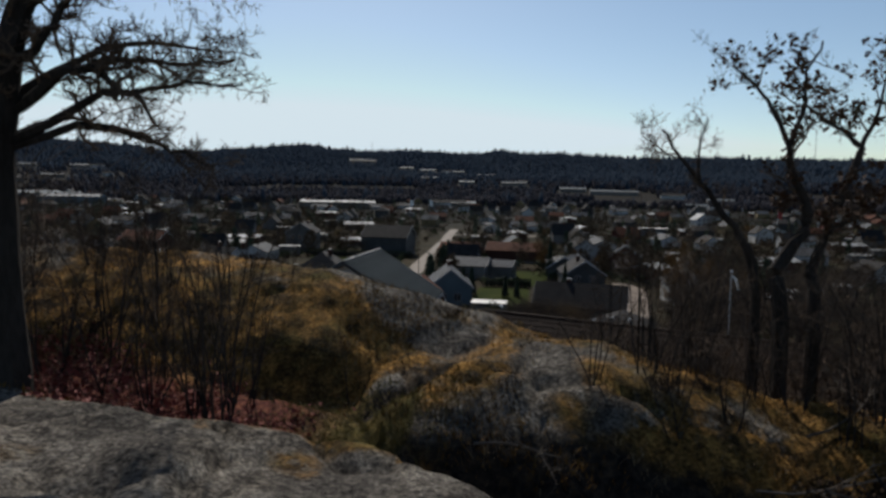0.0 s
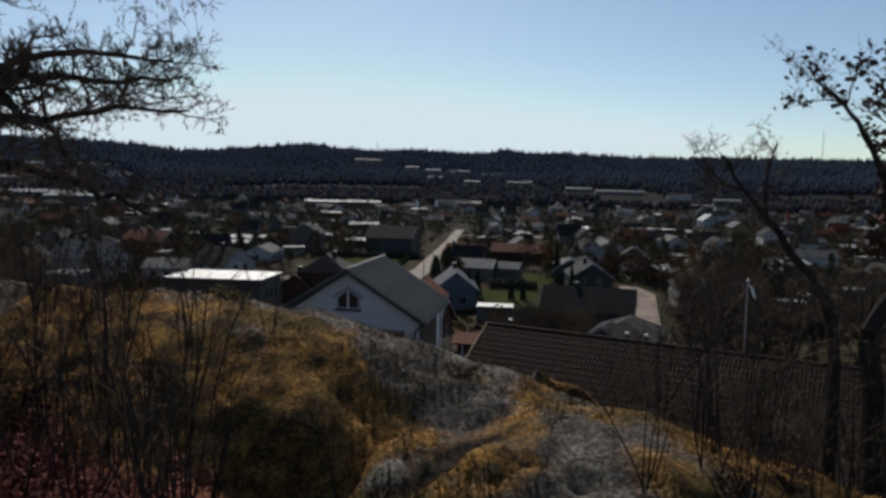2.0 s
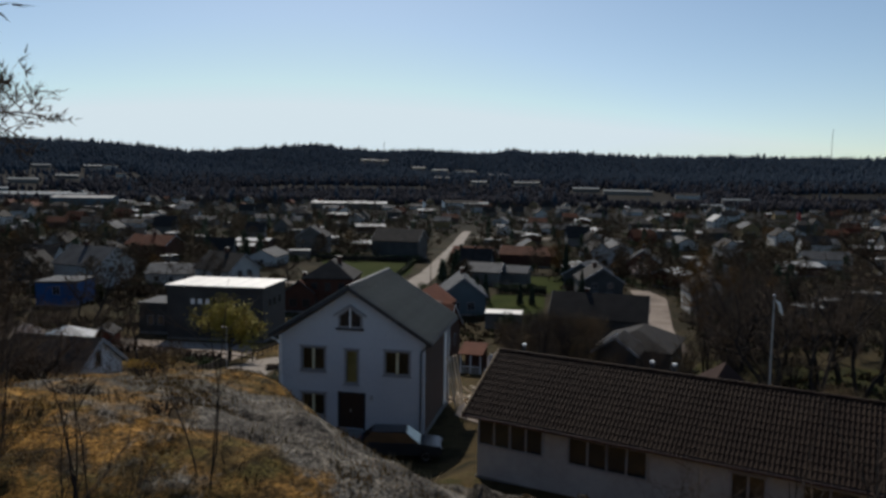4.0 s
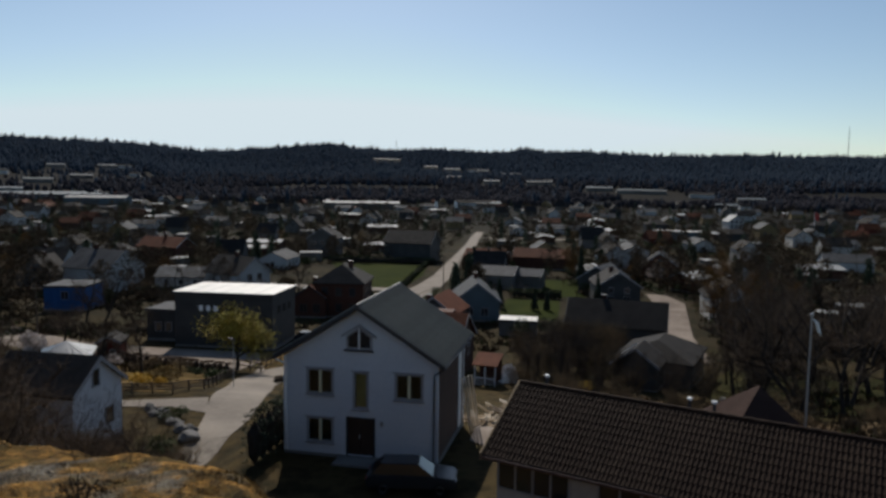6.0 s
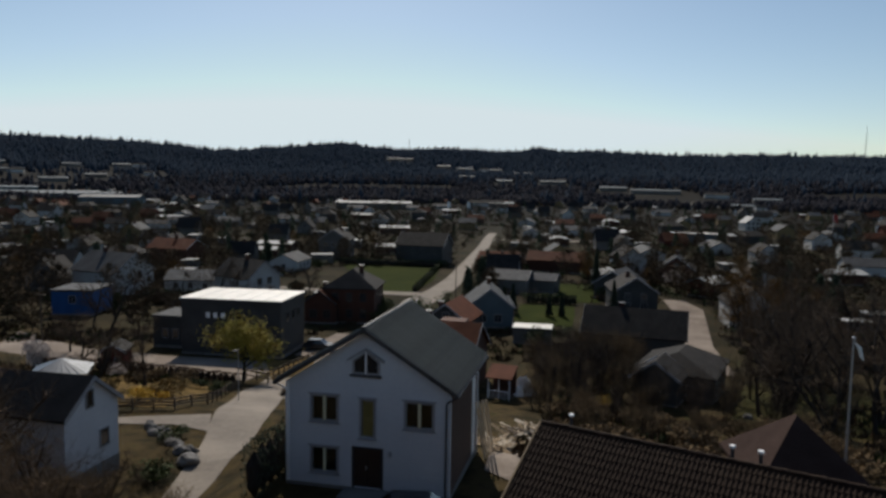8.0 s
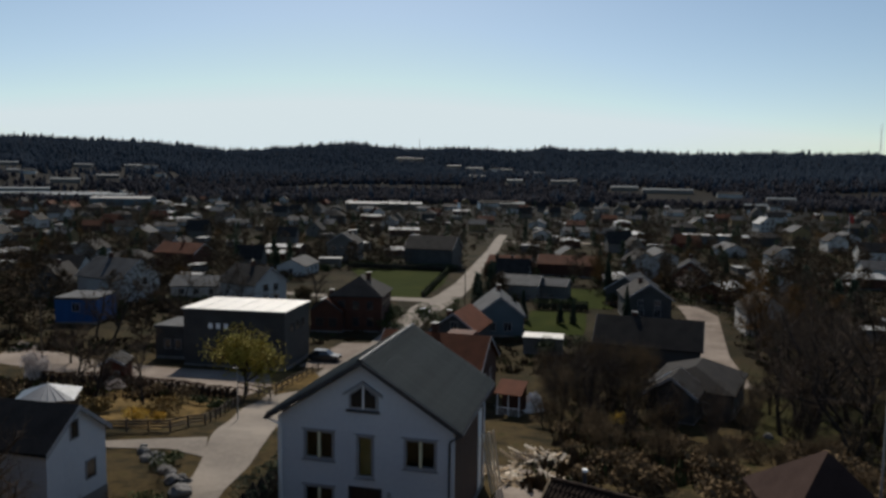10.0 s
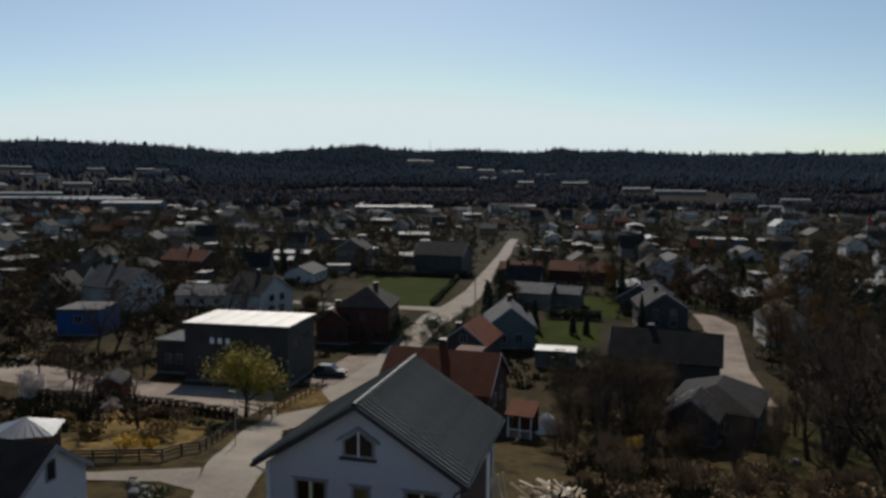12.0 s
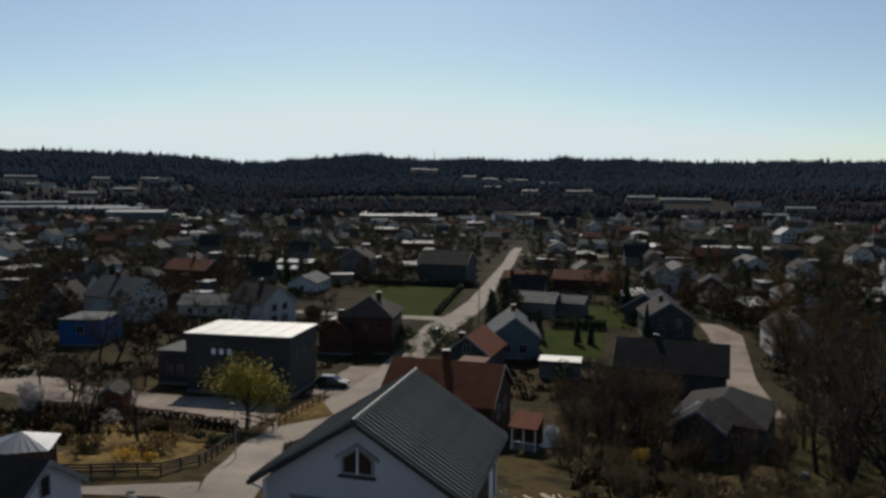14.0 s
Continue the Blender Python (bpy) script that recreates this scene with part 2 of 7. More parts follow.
def part(name, bm, material, parent, label=""):
    """Links a bmesh as one mesh object under a thing or a part."""
    ob = new(name, bm if isinstance(bm, bpy.types.Mesh) else to_mesh(name, bm, material))
    ob.parent = parent
    if label:
        ob["label"] = label
    return ob


def thing(name, m, label, category, group=""):
    ob = new(name)
    ob.empty_display_size = 0.3
    ob.matrix_world = m
    return tagged(ob, label, category, group)


def solid(name, bm, material, m, label, category, group="", kind=""):
    ob = new(name, to_mesh(name, bm, material))
    ob.matrix_world = m
    return tagged(ob, label, category, group, kind)


def add_box(bm, x0, x1, y0, y1, z0, z1, m=None):
    v = [bm.verts.new(((m @ Vector(p)) if m else p)) for p in ((x0, y0, z0), (x1, y0, z0), (x1, y1, z0), (x0, y1, z0), (x0, y0, z1), (x1, y0, z1), (x1, y1, z1), (x0, y1, z1))]
    for f in ((3, 2, 1, 0), (4, 5, 6, 7), (0, 1, 5, 4), (1, 2, 6, 5), (2, 3, 7, 6), (3, 0, 4, 7)):
        bm.faces.new([v[i] for i in f])


def boxes(*dims, bevel=0.0, m=None):
    bm = bmesh.new()
    for d in dims:
        add_box(bm, *d, m=m)
    if bevel:
        bmesh.ops.bevel(bm, geom=bm.edges[:], offset=bevel, segments=1, affect="EDGES")
    return bm


def add_prism(bm, outline, a, b, axis="Y"):
    """A polygon given in the plane across an axis, drawn out from a to b."""
    put = {"Y": lambda u, w, k: (u, k, w), "X": lambda u, w, k: (k, u, w), "Z": lambda u, w, k: (u, w, k)}[axis]
    lo = [bm.verts.new(put(u, w, a)) for u, w in outline]
    hi = [bm.verts.new(put(u, w, b)) for u, w in outline]
    n = len(outline)
    fs = [bm.faces.new(lo), bm.faces.new(hi[::-1])] + [bm.faces.new((lo[i], hi[i], hi[(i + 1) % n], lo[(i + 1) % n])) for i in range(n)]
    bmesh.ops.recalc_face_normals(bm, faces=fs)


def prism(outline, a, b, axis="Y"):
    bm = bmesh.new()
    add_prism(bm, outline, a, b, axis)
    return bm


def add_tube(bm, pts, radii, sides=5):
    pts = [Vector(p) for p in pts]
    ring0, up = None, Vector((0.31, 0.2, 0.93))
    for i, p in enumerate(pts):
        d = (pts[min(i + 1, len(pts) - 1)] - pts[max(i - 1, 0)]).normalized()
        a = d.cross(up)
        if a.length < 0.05:
            a = d.cross(Vector((1, 0.1, 0)))
        a.normalize()
        b = d.cross(a)
        r = radii[i]
        ring = [bm.verts.new(p + a * (r * math.cos(6.2832 * k / sides)) + b * (r * math.sin(6.2832 * k / sides))) for k in range(sides)]
        if ring0:
            for k in range(sides):
                bm.faces.new((ring0[k], ring0[(k + 1) % sides], ring[(k + 1) % sides], ring[k]))
        ring0 = ring
    if radii[-1] > 0.004:
        bm.faces.new(ring0)


# ---- the lie of the land ----
def sm(a, b, v):
    t = min(max((v - a) / (b - a), 0.0), 1.0)
    return t * t * (3 - 2 * t)


def edge_y(x):
    """Where the hilltop breaks off towards the town."""
    return -33.6 + 2.6 * sm(17.0, 12.5, x) + 1.4 * sm(12.5, 8.0, x) + 6.0 * sm(8, -12, x) + 0.8 * sm(19, 24, x)


def shelf(x):
    """How far the hilltop goes on gently past that line before it drops."""
    return 4.0 * sm(15.0, 11.0, x)


PROFILE = ((-20, 2.0), (-12, 1.4), (-5, 0.0), (7, -0.3), (14, -2.3), (27, -4.8), (37, -6.7), (55, -8.0), (95, -8.6), (6000, -8.6))


def base_z(x, y):
    z = 2.0
    for (a, za), (b, zb) in zip(PROFILE, PROFILE[1:]):
        if y > a:
            k = min((y - a) / (b - a), 1.0)
            z = za + (zb - za) * (k * k * (3 - 2 * k) * 0.4 + k * 0.6)
    left = sm(-1.5, -7, x) * sm(-16, 0, y) * sm(20, 4, y)
    right = sm(10, 13, x) * sm(-3, -6, y) * sm(-30, -20, y)
    return z - 2.4 * left + 1.2 * right


def bump(x, y, cx, cy, rx, ry, power=2.0):
    return math.exp(-((abs(x - cx) / rx) ** power + (abs(y - cy) / ry) ** power))


def wob(x, y, s, seed=0.0):
    return noise.noise(Vector((x * s, y * s, seed)))


def gully(x, y):
    """A narrow cleft that parts the long dome from the round one."""
    d = ((x - 15.9) * 2.0 - (y + 36.6) * 1.4) / 2.44
    along = ((x - 15.9) * 1.4 + (y + 36.6) * 2.0) / 2.44
    return math.exp(-(d / 0.24) ** 2) * sm(-0.4, 0.3, along) * sm(2.2, 1.4, along)


def slab_front(x):
    """Where the near slab breaks off into the hollow."""
    return -38.35 - 0.2 * max(x - 16.0, 0) - 0.25 * max(x - 16.7, 0) + 0.35 * sm(14.8, 12.8, x)


def hilltop(x, y):
    """Bare rock domes with hollows between, and how much of a spot is bare rock."""
    z = 10.95
    dome = 11.75 + 0.1 * sm(12.5, 14, x) - 0.165 * (max(x, 12.3) - 15.2) - 0.10 * max(x - 17.5, 0) - 0.08 * max(11 - x, 0)   # the long dome that falls to the right
    near = -36.1 + 0.35 * wob(x, y, 0.6, 4) + 0.25 * (x - 14.5) * (x > 14.5)
    k = sm(near - 1.1, near + 2.5, y) ** 0.85 * sm(18.6, 16.6, x)
    z += (dome - z) * k - 0.5 * bump(x, y, 15.0, -36.05, 0.9, 0.4)
    c = sm(0.3, 0.9, bump(x, y, 18.3, -35.7, 3.0, 2.0, 3.5) * 1.3)          # the rounder dome beside it
    top = 11.42 - 0.27 * max(x - 18.4, 0) - 0.2 * max(17.3 - x, 0) - 0.12 * (y + 35.3) ** 2 * (y > -35.3)
    z = max(z, 10.3 + (top - 10.3) * c)
    z -= 1.0 * sm(18.1, 20.2, x) * sm(-35.4, -33.3, y)
    z -= 0.2 * gully(x, y)
    front = slab_front(x) + 0.09 * wob(x, y, 0.9, 2)   # the slab in front
    k = sm(front + 0.22, front - 0.15, y)
    slab = 11.47 - 0.09 * max(x - 15.6, 0) + 0.05 * (-38.6 - y) + 0.03 * (14 - x)
    pit = 1.15 * bump(x, y, 19.0, -37.6, 2.2, 1.0, 2)
    z = (z - pit * (1 - k)) * (1 - k) + slab * k
    return z


def rough(x, y):
    r = 0.10 * wob(x, y, 0.9, 1) + 0.06 * wob(x, y, 2.3, 3) + 0.045 * wob(x + 0.5 * y, 2.2 * y, 2.6, 5) + 0.02 * wob(x, y, 7.5, 6)
    crack = abs(wob(x + 0.4 * y, y, 0.8, 9))
    return r - 0.12 * max(0.0, 1 - crack / 0.045)


def land(x, y):
    b = base_z(x, y)
    s = y - edge_y(x)
    g = shelf(x)
    f = 1 - (0.55 * sm(-0.3, 9, s - g) + 0.45 * sm(2, 19, s - g))
    top = 11.2 - 1.3 * sm(17.2, 19.5, x) * sm(-35, -33, y) - 3.0 * sm(20.5, 26, x) - 0.6 * sm(3, -10, x)
    on_rock = sm(4, 9, x) * sm(25, 21, x) * sm(g + 1.5, g - 1.0, s) * sm(-52, -46, y)
    if on_rock > 0:
        top += (hilltop(x, y) - top) * on_rock
    elif f > 0.02:
        top += 0.5 * wob(x, y, 0.15, 7)
    top -= 0.225 * min(max(y + 33.8, 0), 8) * sm(16.2, 13.0, x)
    z = b + (top - b) * f
    if f > 0.05:
        z += rough(x, y) * min(f * 1.3, 1) * (1.0 if on_rock > 0.3 else 1.6)
    if y > 250:
        far = math.hypot(x - 15, y + 27)
        if far > 800:
            z += 26 * sm(800, 1250, far) + (ridge(math.degrees(math.atan2(x - 15, y + 27))) - 26) * sm(1200, 1980, far) + 3 * wob(x, y, 0.006, 3) * sm(900, 1500, far)
    return z


def ridge(a):
    """How high the wooded ridge stands over the valley, by the bearing a in degrees east of +y."""
    def knoll(c, w):
        return math.exp(-((a - c) / w) ** 2)

    return 86 - 0.34 * a - 15 * knoll(-29.6, 4.2) + 11 * knoll(-20.6, 2.6) + 5 * knoll(-11.8, 2.6) + 10 * knoll(-5.2, 1.3) + 8 * knoll(-1.1, 2.2) + 3 * knoll(10.7, 3.0) - 3 * knoll(-46, 3.0)


def spaced(lo, hi, fine_lo, fine_hi, step, grow):
    a, d, v = [], step, fine_lo
    while v > lo:
        d *= grow
        v -= d
        a.append(v)
    a = a[::-1] + list(np.arange(fine_lo, fine_hi, step))
    d, v = step, fine_hi
    while v < hi:
        a.append(v)
        d *= grow
        v += d
    return a


def build_ground():
    xs = spaced(-2600, 2600, 9.5, 23.5, 0.095, 1.055)
    ys = spaced(-400, 3200, -41.5, -32.0, 0.085, 1.04)
    nx, ny = len(xs), len(ys)
    co = np.array([(x, y, land(x, y)) for y in ys for x in xs], dtype=np.float32)
    me = bpy.data.meshes.new("ground")
    idx = np.arange(nx * ny).reshape(ny, nx)
    faces = np.stack([idx[:-1, :-1], idx[:-1, 1:], idx[1:, 1:], idx[1:, :-1]], -1).reshape(-1, 4)
    me.from_pydata(co.tolist(), [], faces.tolist())
    rock = np.zeros(len(co), dtype=np.float32)
    litter, pit_shade, meadow = (np.zeros(len(co), dtype=np.float32) for _ in range(3))
    for i, (x, y, z) in enumerate(co.tolist()):
        if -60 < y < -10 and -30 < x < 40:
            s = y - edge_y(x)
            hill = sm(7, 1, s - shelf(x))
            slope = abs(land(x + 0.15, y) - land(x - 0.15, y)) + abs(land(x, y + 0.15) - land(x, y - 0.15))
            front = slab_front(x)
            hollow = sm(front - 0.1, front + 0.3, y) * sm(-35.9, -36.6, y) * sm(15.9, 15.2, x)
            bare = 0.40 + 0.5 * wob(x, y, 0.55, 11) + 0.35 * wob(x, y, 1.9, 12) - 0.7 * sm(0.25, 0.75, slope)
            if y < front + 0.1:
                bare += 0.5 - 0.6 * sm(-0.3, -0.02, y - front) * sm(14.9, 15.8, x) * (0.5 + wob(x, y, 1.5, 17)) - 0.2 * sm(0.12, 0.45, wob(x, y, 0.9, 18))
            bare -= 0.2 * sm(-33.6, -31.5, y) * sm(15.5, 12.5, x)
            bare += 0.22 * bump(x, y, 17.6, -35.9, 1.6, 0.8) + 0.4 * sm(-0.9, 0.2, s) * sm(3.0, 0.6, s) - 0.35 * bump(x, y, 14.8, -35.0, 2.2, 0.9) - 0.3 * bump(x, y, 20.2, -35.2, 1.2, 0.8)
            bare += (0.55 + 0.5 * wob(x, y, 1.4, 14)) * sm(-2.1, -1.3, s) * sm(0.6, -0.3, s) * sm(17.5, 16, x) * sm(9.5, 11.5, x)
            rock[i] = min(max(hill * bare * (1 - hollow), 0), 1)
            litter[i] = hollow
            # mask for shade painted into the pit, the recess and the cleft
            pit_shade[i] = min(1.0, 1.2 * bump(x, y, 18.9, -37.6, 2.4, 0.8, 3) + 0.25 * bump(x, y, 14.7, -35.7, 1.0, 0.3) + 0.9 * gully(x, y))
            meadow[i] = min(1.0, 1.2 * bump(x, y, 15.9, -36.8, 0.62, 0.62, 3) + 0.45 * bump(x, y, 13.2, -34.7, 1.6, 0.6) + 0.4 * sm(-34.0, -32.0, y) * sm(14.5, 12.5, x))
    for name, vals in (("bare_rock", rock), ("litter", litter), ("pit_shade", pit_shade), ("meadow", meadow)):
        at = me.attributes.new(name, "FLOAT", "POINT")
        at.data.foreach_set("value", vals)
    me.polygons.foreach_set("use_smooth", np.ones(len(me.polygons), dtype=bool))
    m = bpy.data.materials.new("hill_ground")
    m.use_nodes = True
    t = m.node_tree
    n, l = t.nodes, t.links
    b = n["Principled BSDF"]
    b.inputs["Roughness"].default_value, b.inputs["Specular IOR Level"].default_value = 0.95, 0.03
    co_n = n.new("ShaderNodeTexCoord")

    def nz(scale, detail=6, rough_=0.6):
        q = n.new("ShaderNodeTexNoise")
        q.inputs["Scale"].default_value, q.inputs["Detail"].default_value, q.inputs["Roughness"].default_value = scale, detail, rough_
        l.new(co_n.outputs["Object"], q.inputs["Vector"])
        return q.outputs["Fac"]

    def ramp(fac, stops):
        q = n.new("ShaderNodeValToRGB")
        e = q.color_ramp.elements
        e[0].position, e[0].color = stops[0][0], (*stops[0][1], 1)
        e[1].position, e[1].color = stops[-1][0], (*stops[-1][1], 1)
        for p, c in stops[1:-1]:
            e.new(p).color = (*c, 1)
        l.new(fac, q.inputs["Fac"])
        return q.outputs["Color"]

    def mix(f, a, c):
        q = n.new("ShaderNodeMix")
        q.data_type = "RGBA"
        l.new(f, q.inputs["Factor"])
        l.new(a, q.inputs["A"])
        l.new(c, q.inputs["B"])
        return q.outputs["Result"]

    def attr(name):
        q = n.new("ShaderNodeAttribute")
        q.attribute_name = name
        return q.outputs["Fac"]

    def math_node(op, a, c):
        q = n.new("ShaderNodeMath")
        q.operation, q.use_clamp = op, True
        for sock, v in zip(q.inputs, (a, c)):
            if isinstance(v, (int, float)):
                sock.default_value = v
            else:
                l.new(v, sock)
        return q.outputs[0]

    fine = nz(9.0, 8, 0.7)
    granite = mix(ramp(nz(2.1, 8, 0.7), [(0.42, (0, 0, 0)), (0.6, (1, 1, 1))]), ramp(fine, [(0.34, (0.016, 0.014, 0.012)), (0.48, (0.055, 0.048, 0.04)), (0.6, (0.15, 0.132, 0.108))]),
                  ramp(nz(30, 6, 0.7), [(0.36, (0.04, 0.037, 0.032)), (0.62, (0.24, 0.218, 0.188))]))
    granite = mix(ramp(nz(1.3, 7, 0.7), [(0.46, (0, 0, 0)), (0.56, (0.9, 0.9, 0.9))]), granite, ramp(nz(12, 6, 0.7), [(0.38, (0.02, 0.0185, 0.017)), (0.62, (0.085, 0.076, 0.066))]))
    moss = ramp(nz(3.4, 8, 0.72), [(0.36, (0.022, 0.015, 0.009)), (0.47, (0.095, 0.056, 0.02)), (0.56, (0.21, 0.112, 0.032)), (0.68, (0.36, 0.195, 0.056))])
    green = ramp(nz(3.0, 8, 0.7), [(0.4, (0.085, 0.06, 0.024)), (0.5, (0.022, 0.018, 0.01)), (0.6, (0.07, 0.062, 0.022)), (0.68, (0.03, 0.03, 0.012))])
    moss = mix(ramp(nz(0.9, 8, 0.65), [(0.46, (0, 0, 0)), (0.6, (0.75, 0.75, 0.75))]), moss, green)
    leaves = ramp(nz(14, 6, 0.7), [(0.36, (0.02, 0.013, 0.01)), (0.5, (0.11, 0.038, 0.03)), (0.66, (0.22, 0.095, 0.055))])
    town = ramp(nz(0.11, 9, 0.62), [(0.34, (0.01, 0.011, 0.005)), (0.46, (0.02, 0.0165, 0.0095)), (0.55, (0.042, 0.032, 0.018)), (0.66, (0.018, 0.025, 0.009))])
    town = mix(ramp(nz(1.6, 6, 0.7), [(0.4, (0, 0, 0)), (0.62, (0.7, 0.7, 0.7))]), town, ramp(nz(0.5, 6), [(0.4, (0.03, 0.023, 0.012)), (0.6, (0.015, 0.016, 0.009))]))
    far = n.new("ShaderNodeSeparateXYZ")
    l.new(co_n.outputs["Object"], far.inputs[0])
    # valley ground blends to a much darker tone from y 230 to 420
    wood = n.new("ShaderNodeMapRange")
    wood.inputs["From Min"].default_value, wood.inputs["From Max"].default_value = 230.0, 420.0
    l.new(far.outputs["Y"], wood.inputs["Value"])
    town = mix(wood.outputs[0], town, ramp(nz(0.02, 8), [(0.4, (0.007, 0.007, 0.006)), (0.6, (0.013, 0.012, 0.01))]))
    garden = n.new("ShaderNodeMapRange")
    garden.inputs["From Min"].default_value, garden.inputs["From Max"].default_value = 82.0, 45.0
    l.new(far.outputs["Y"], garden.inputs["Value"])
    town = mix(garden.outputs[0], town, ramp(nz(0.35, 9, 0.68), [(0.36, (0.012, 0.012, 0.006)), (0.47, (0.034, 0.026, 0.013)), (0.56, (0.062, 0.044, 0.02)), (0.66, (0.024, 0.027, 0.01))]))
    geo = n.new("ShaderNodeSeparateXYZ")
    l.new(co_n.outputs["Object"], geo.inputs[0])
    high = n.new("ShaderNodeMapRange")
    high.inputs["From Min"].default_value, high.inputs["From Max"].default_value = -12.0, -24.0
    l.new(geo.outputs["Y"], high.inputs["Value"])
    soil = mix(high.outputs[0], town, moss)
    edge = math_node("ADD", attr("bare_rock"), math_node("MULTIPLY", math_node("SUBTRACT", fine, 0.5), 1.1))
    mask = ramp(edge, [(0.42, (0, 0, 0)), (0.62, (1, 1, 1))])
    col = mix(mask, soil, granite)
    speck = ramp(nz(26, 5, 0.75), [(0.38, (0.4, 0.4, 0.4)), (0.5, (1.15, 1.15, 1.15)), (0.62, (2.0, 1.97, 1.9))])
    grit = n.new("ShaderNodeMix")
    grit.data_type, grit.blend_type = "RGBA", "MULTIPLY"
    l.new(high.outputs[0], grit.inputs["Factor"])
    l.new(col, grit.inputs["A"])
    l.new(speck, grit.inputs["B"])
    col = grit.outputs["Result"]
    turf = ramp(nz(7, 8, 0.7), [(0.36, (0.022, 0.018, 0.009)), (0.5, (0.075, 0.062, 0.022)), (0.64, (0.155, 0.11, 0.04))])
    col = mix(ramp(math_node("ADD", attr("meadow"), math_node("MULTIPLY", math_node("SUBTRACT", fine, 0.5), 0.9)), [(0.4, (0, 0, 0)), (0.6, (1, 1, 1))]), col, turf)
    # near-black tones that put the shade of those hollows into the ground colour
    shade_tint = ramp(nz(11, 6, 0.7), [(0.36, (0.01, 0.0095, 0.009)), (0.5, (0.028, 0.024, 0.02)), (0.66, (0.08, 0.058, 0.036))])
    col = mix(ramp(math_node("ADD", attr("pit_shade"), math_node("MULTIPLY", math_node("SUBTRACT", fine, 0.5), 1.0)), [(0.4, (0, 0, 0)), (0.62, (1, 1, 1))]), col, shade_tint)
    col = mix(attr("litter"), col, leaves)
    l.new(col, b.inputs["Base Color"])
    bp = n.new("ShaderNodeBump")
    bp.inputs["Strength"].default_value, bp.inputs["Distance"].default_value = 0.7, 0.06
    l.new(fine, bp.inputs["Height"])
    bp2 = n.new("ShaderNodeBump")
    bp2.inputs["Strength"].default_value, bp2.inputs["Distance"].default_value = 0.8, 0.035
    l.new(nz(30, 4, 0.75), bp2.inputs["Height"])
    l.new(bp.outputs[0], bp2.inputs["Normal"])
    l.new(bp2.outputs[0], b.inputs["Normal"])
    me.materials.append(m)
    return tagged(new("ground", me), "bare mossy granite hill falling to earth and grass in the valley", "ground", kind="structure")


build_ground()


def drape(name, rows, material, lift, label, category, across=4):
    """A sheet laid on the land: rows of (left x, left y, right x, right y)."""
    bm = bmesh.new()
    last = None
    dense = []
    for a, b in zip(rows, rows[1:]):
        span = math.hypot((a[0] + a[2] - b[0] - b[2]) / 2, (a[1] + a[3] - b[1] - b[3]) / 2)
        k = max(1, int(span / (1.2 if a[1] < 60 else 4)))
        dense += [[p + (q - p) * i / k for p, q in zip(a, b)] for i in range(k)]
    dense.append(rows[-1])
    for lx, ly, rx, ry in dense:
        line = []
        for i in range(across + 1):
            k = i / across
            x, y = lx + (rx - lx) * k, ly + (ry - ly) * k
            line.append(bm.verts.new((x, y, land(x, y) + lift)))
        if last:
            for i in range(across):
                bm.faces.new((last[i], last[i + 1], line[i + 1], line[i]))
        last = line
    bmesh.ops.recalc_face_normals(bm, faces=bm.faces[:])
    if sum(f.normal.z for f in bm.faces) < 0:
        bmesh.ops.reverse_faces(bm, faces=bm.faces[:])
    return solid(name, bm, material, Matrix(), label, category, kind="structure")


# roads and yards
drape("road", [(-7.9, -6, -5.2, -6), (-8.3, 1.4, -6.2, 1.8), (-10.7, 9.4, -8.3, 12.0), (-14.0, 17, -9.6, 17.5), (-17.2, 26, -13.0, 27), (-19.6, 33, -14.4, 34), (-21.6, 44, -15.8, 44), (-20.5, 58, -14.6, 58), (-20.5, 72, -15.2, 72), (-22.3, 92, -17.2, 92), (-23.6, 106, -17.2, 106),
              (-22.4, 122, -16.8, 122), (-22.6, 140, -17.8, 140), (-25.6, 175, -21.4, 175), (-30.4, 230, -26.2, 230), (-35.0, 270, -31.0, 270), (-37.6, 300, -33.8, 300)], M["asphalt"], 0.05, "worn pale asphalt street running down into town", "road")
drape("side_road", [(-12.2, 13.2, -14.0, 16.6), (-15.5, 13.9, -16.2, 15.7), (-20.5, 12.8, -20.8, 14.1), (-28, 10.6, -28.4, 11.9), (-40, 6, -40.6, 7.3)], M["asphalt"], 0.08, "narrow asphalt lane branching beside a garden", "road")
drape("cross_road", [(-22, 112.5, -22, 117), (-40, 112, -40, 115.5), (-75, 114, -75, 117)], M["asphalt"], 0.08, "asphalt side street along a green field", "road")
drape("cross_road", [(-30, 262, -30, 270), (20, 266, 20, 273), (60, 275, 60, 281)], M["asphalt"], 0.08, "asphalt side street between gardens", "road")
drape("cross_road", [(-21.6, 186, -21.6, 190), (-17, 188, -17, 192.5), (-8, 190, -8, 193)], M["asphalt"], 0.08, "short asphalt side street by red-roofed houses", "road")
drape("gravel_yard", [(-62, 44, -70, 58), (-50, 41.5, -52, 50), (-40, 39.8, -40, 49), (-30, 38.6, -30, 50), (-22.5, 38.2, -22.5, 50)], M["gravel"], 0.045, "sandy gravel yard in front of the flat-roofed building", "yard")
drape("parking_lot", [(-24.5, 55.5, -24.5, 71), (-20.0, 55.0, -20.0, 72)], M["gravel"], 0.06, "pale gravel parking strip beside the street", "yard")
drape("gravel_drive", [(26.3, 60, 32.0, 61), (26.8, 68, 31.8, 67), (27.2, 78, 31.6, 79), (28.0, 96, 33, 97), (28.2, 112, 34.2, 113), (27.5, 124, 31.5, 124)], M["gravel"], 0.06, "pale gravel drive between gardens", "road")
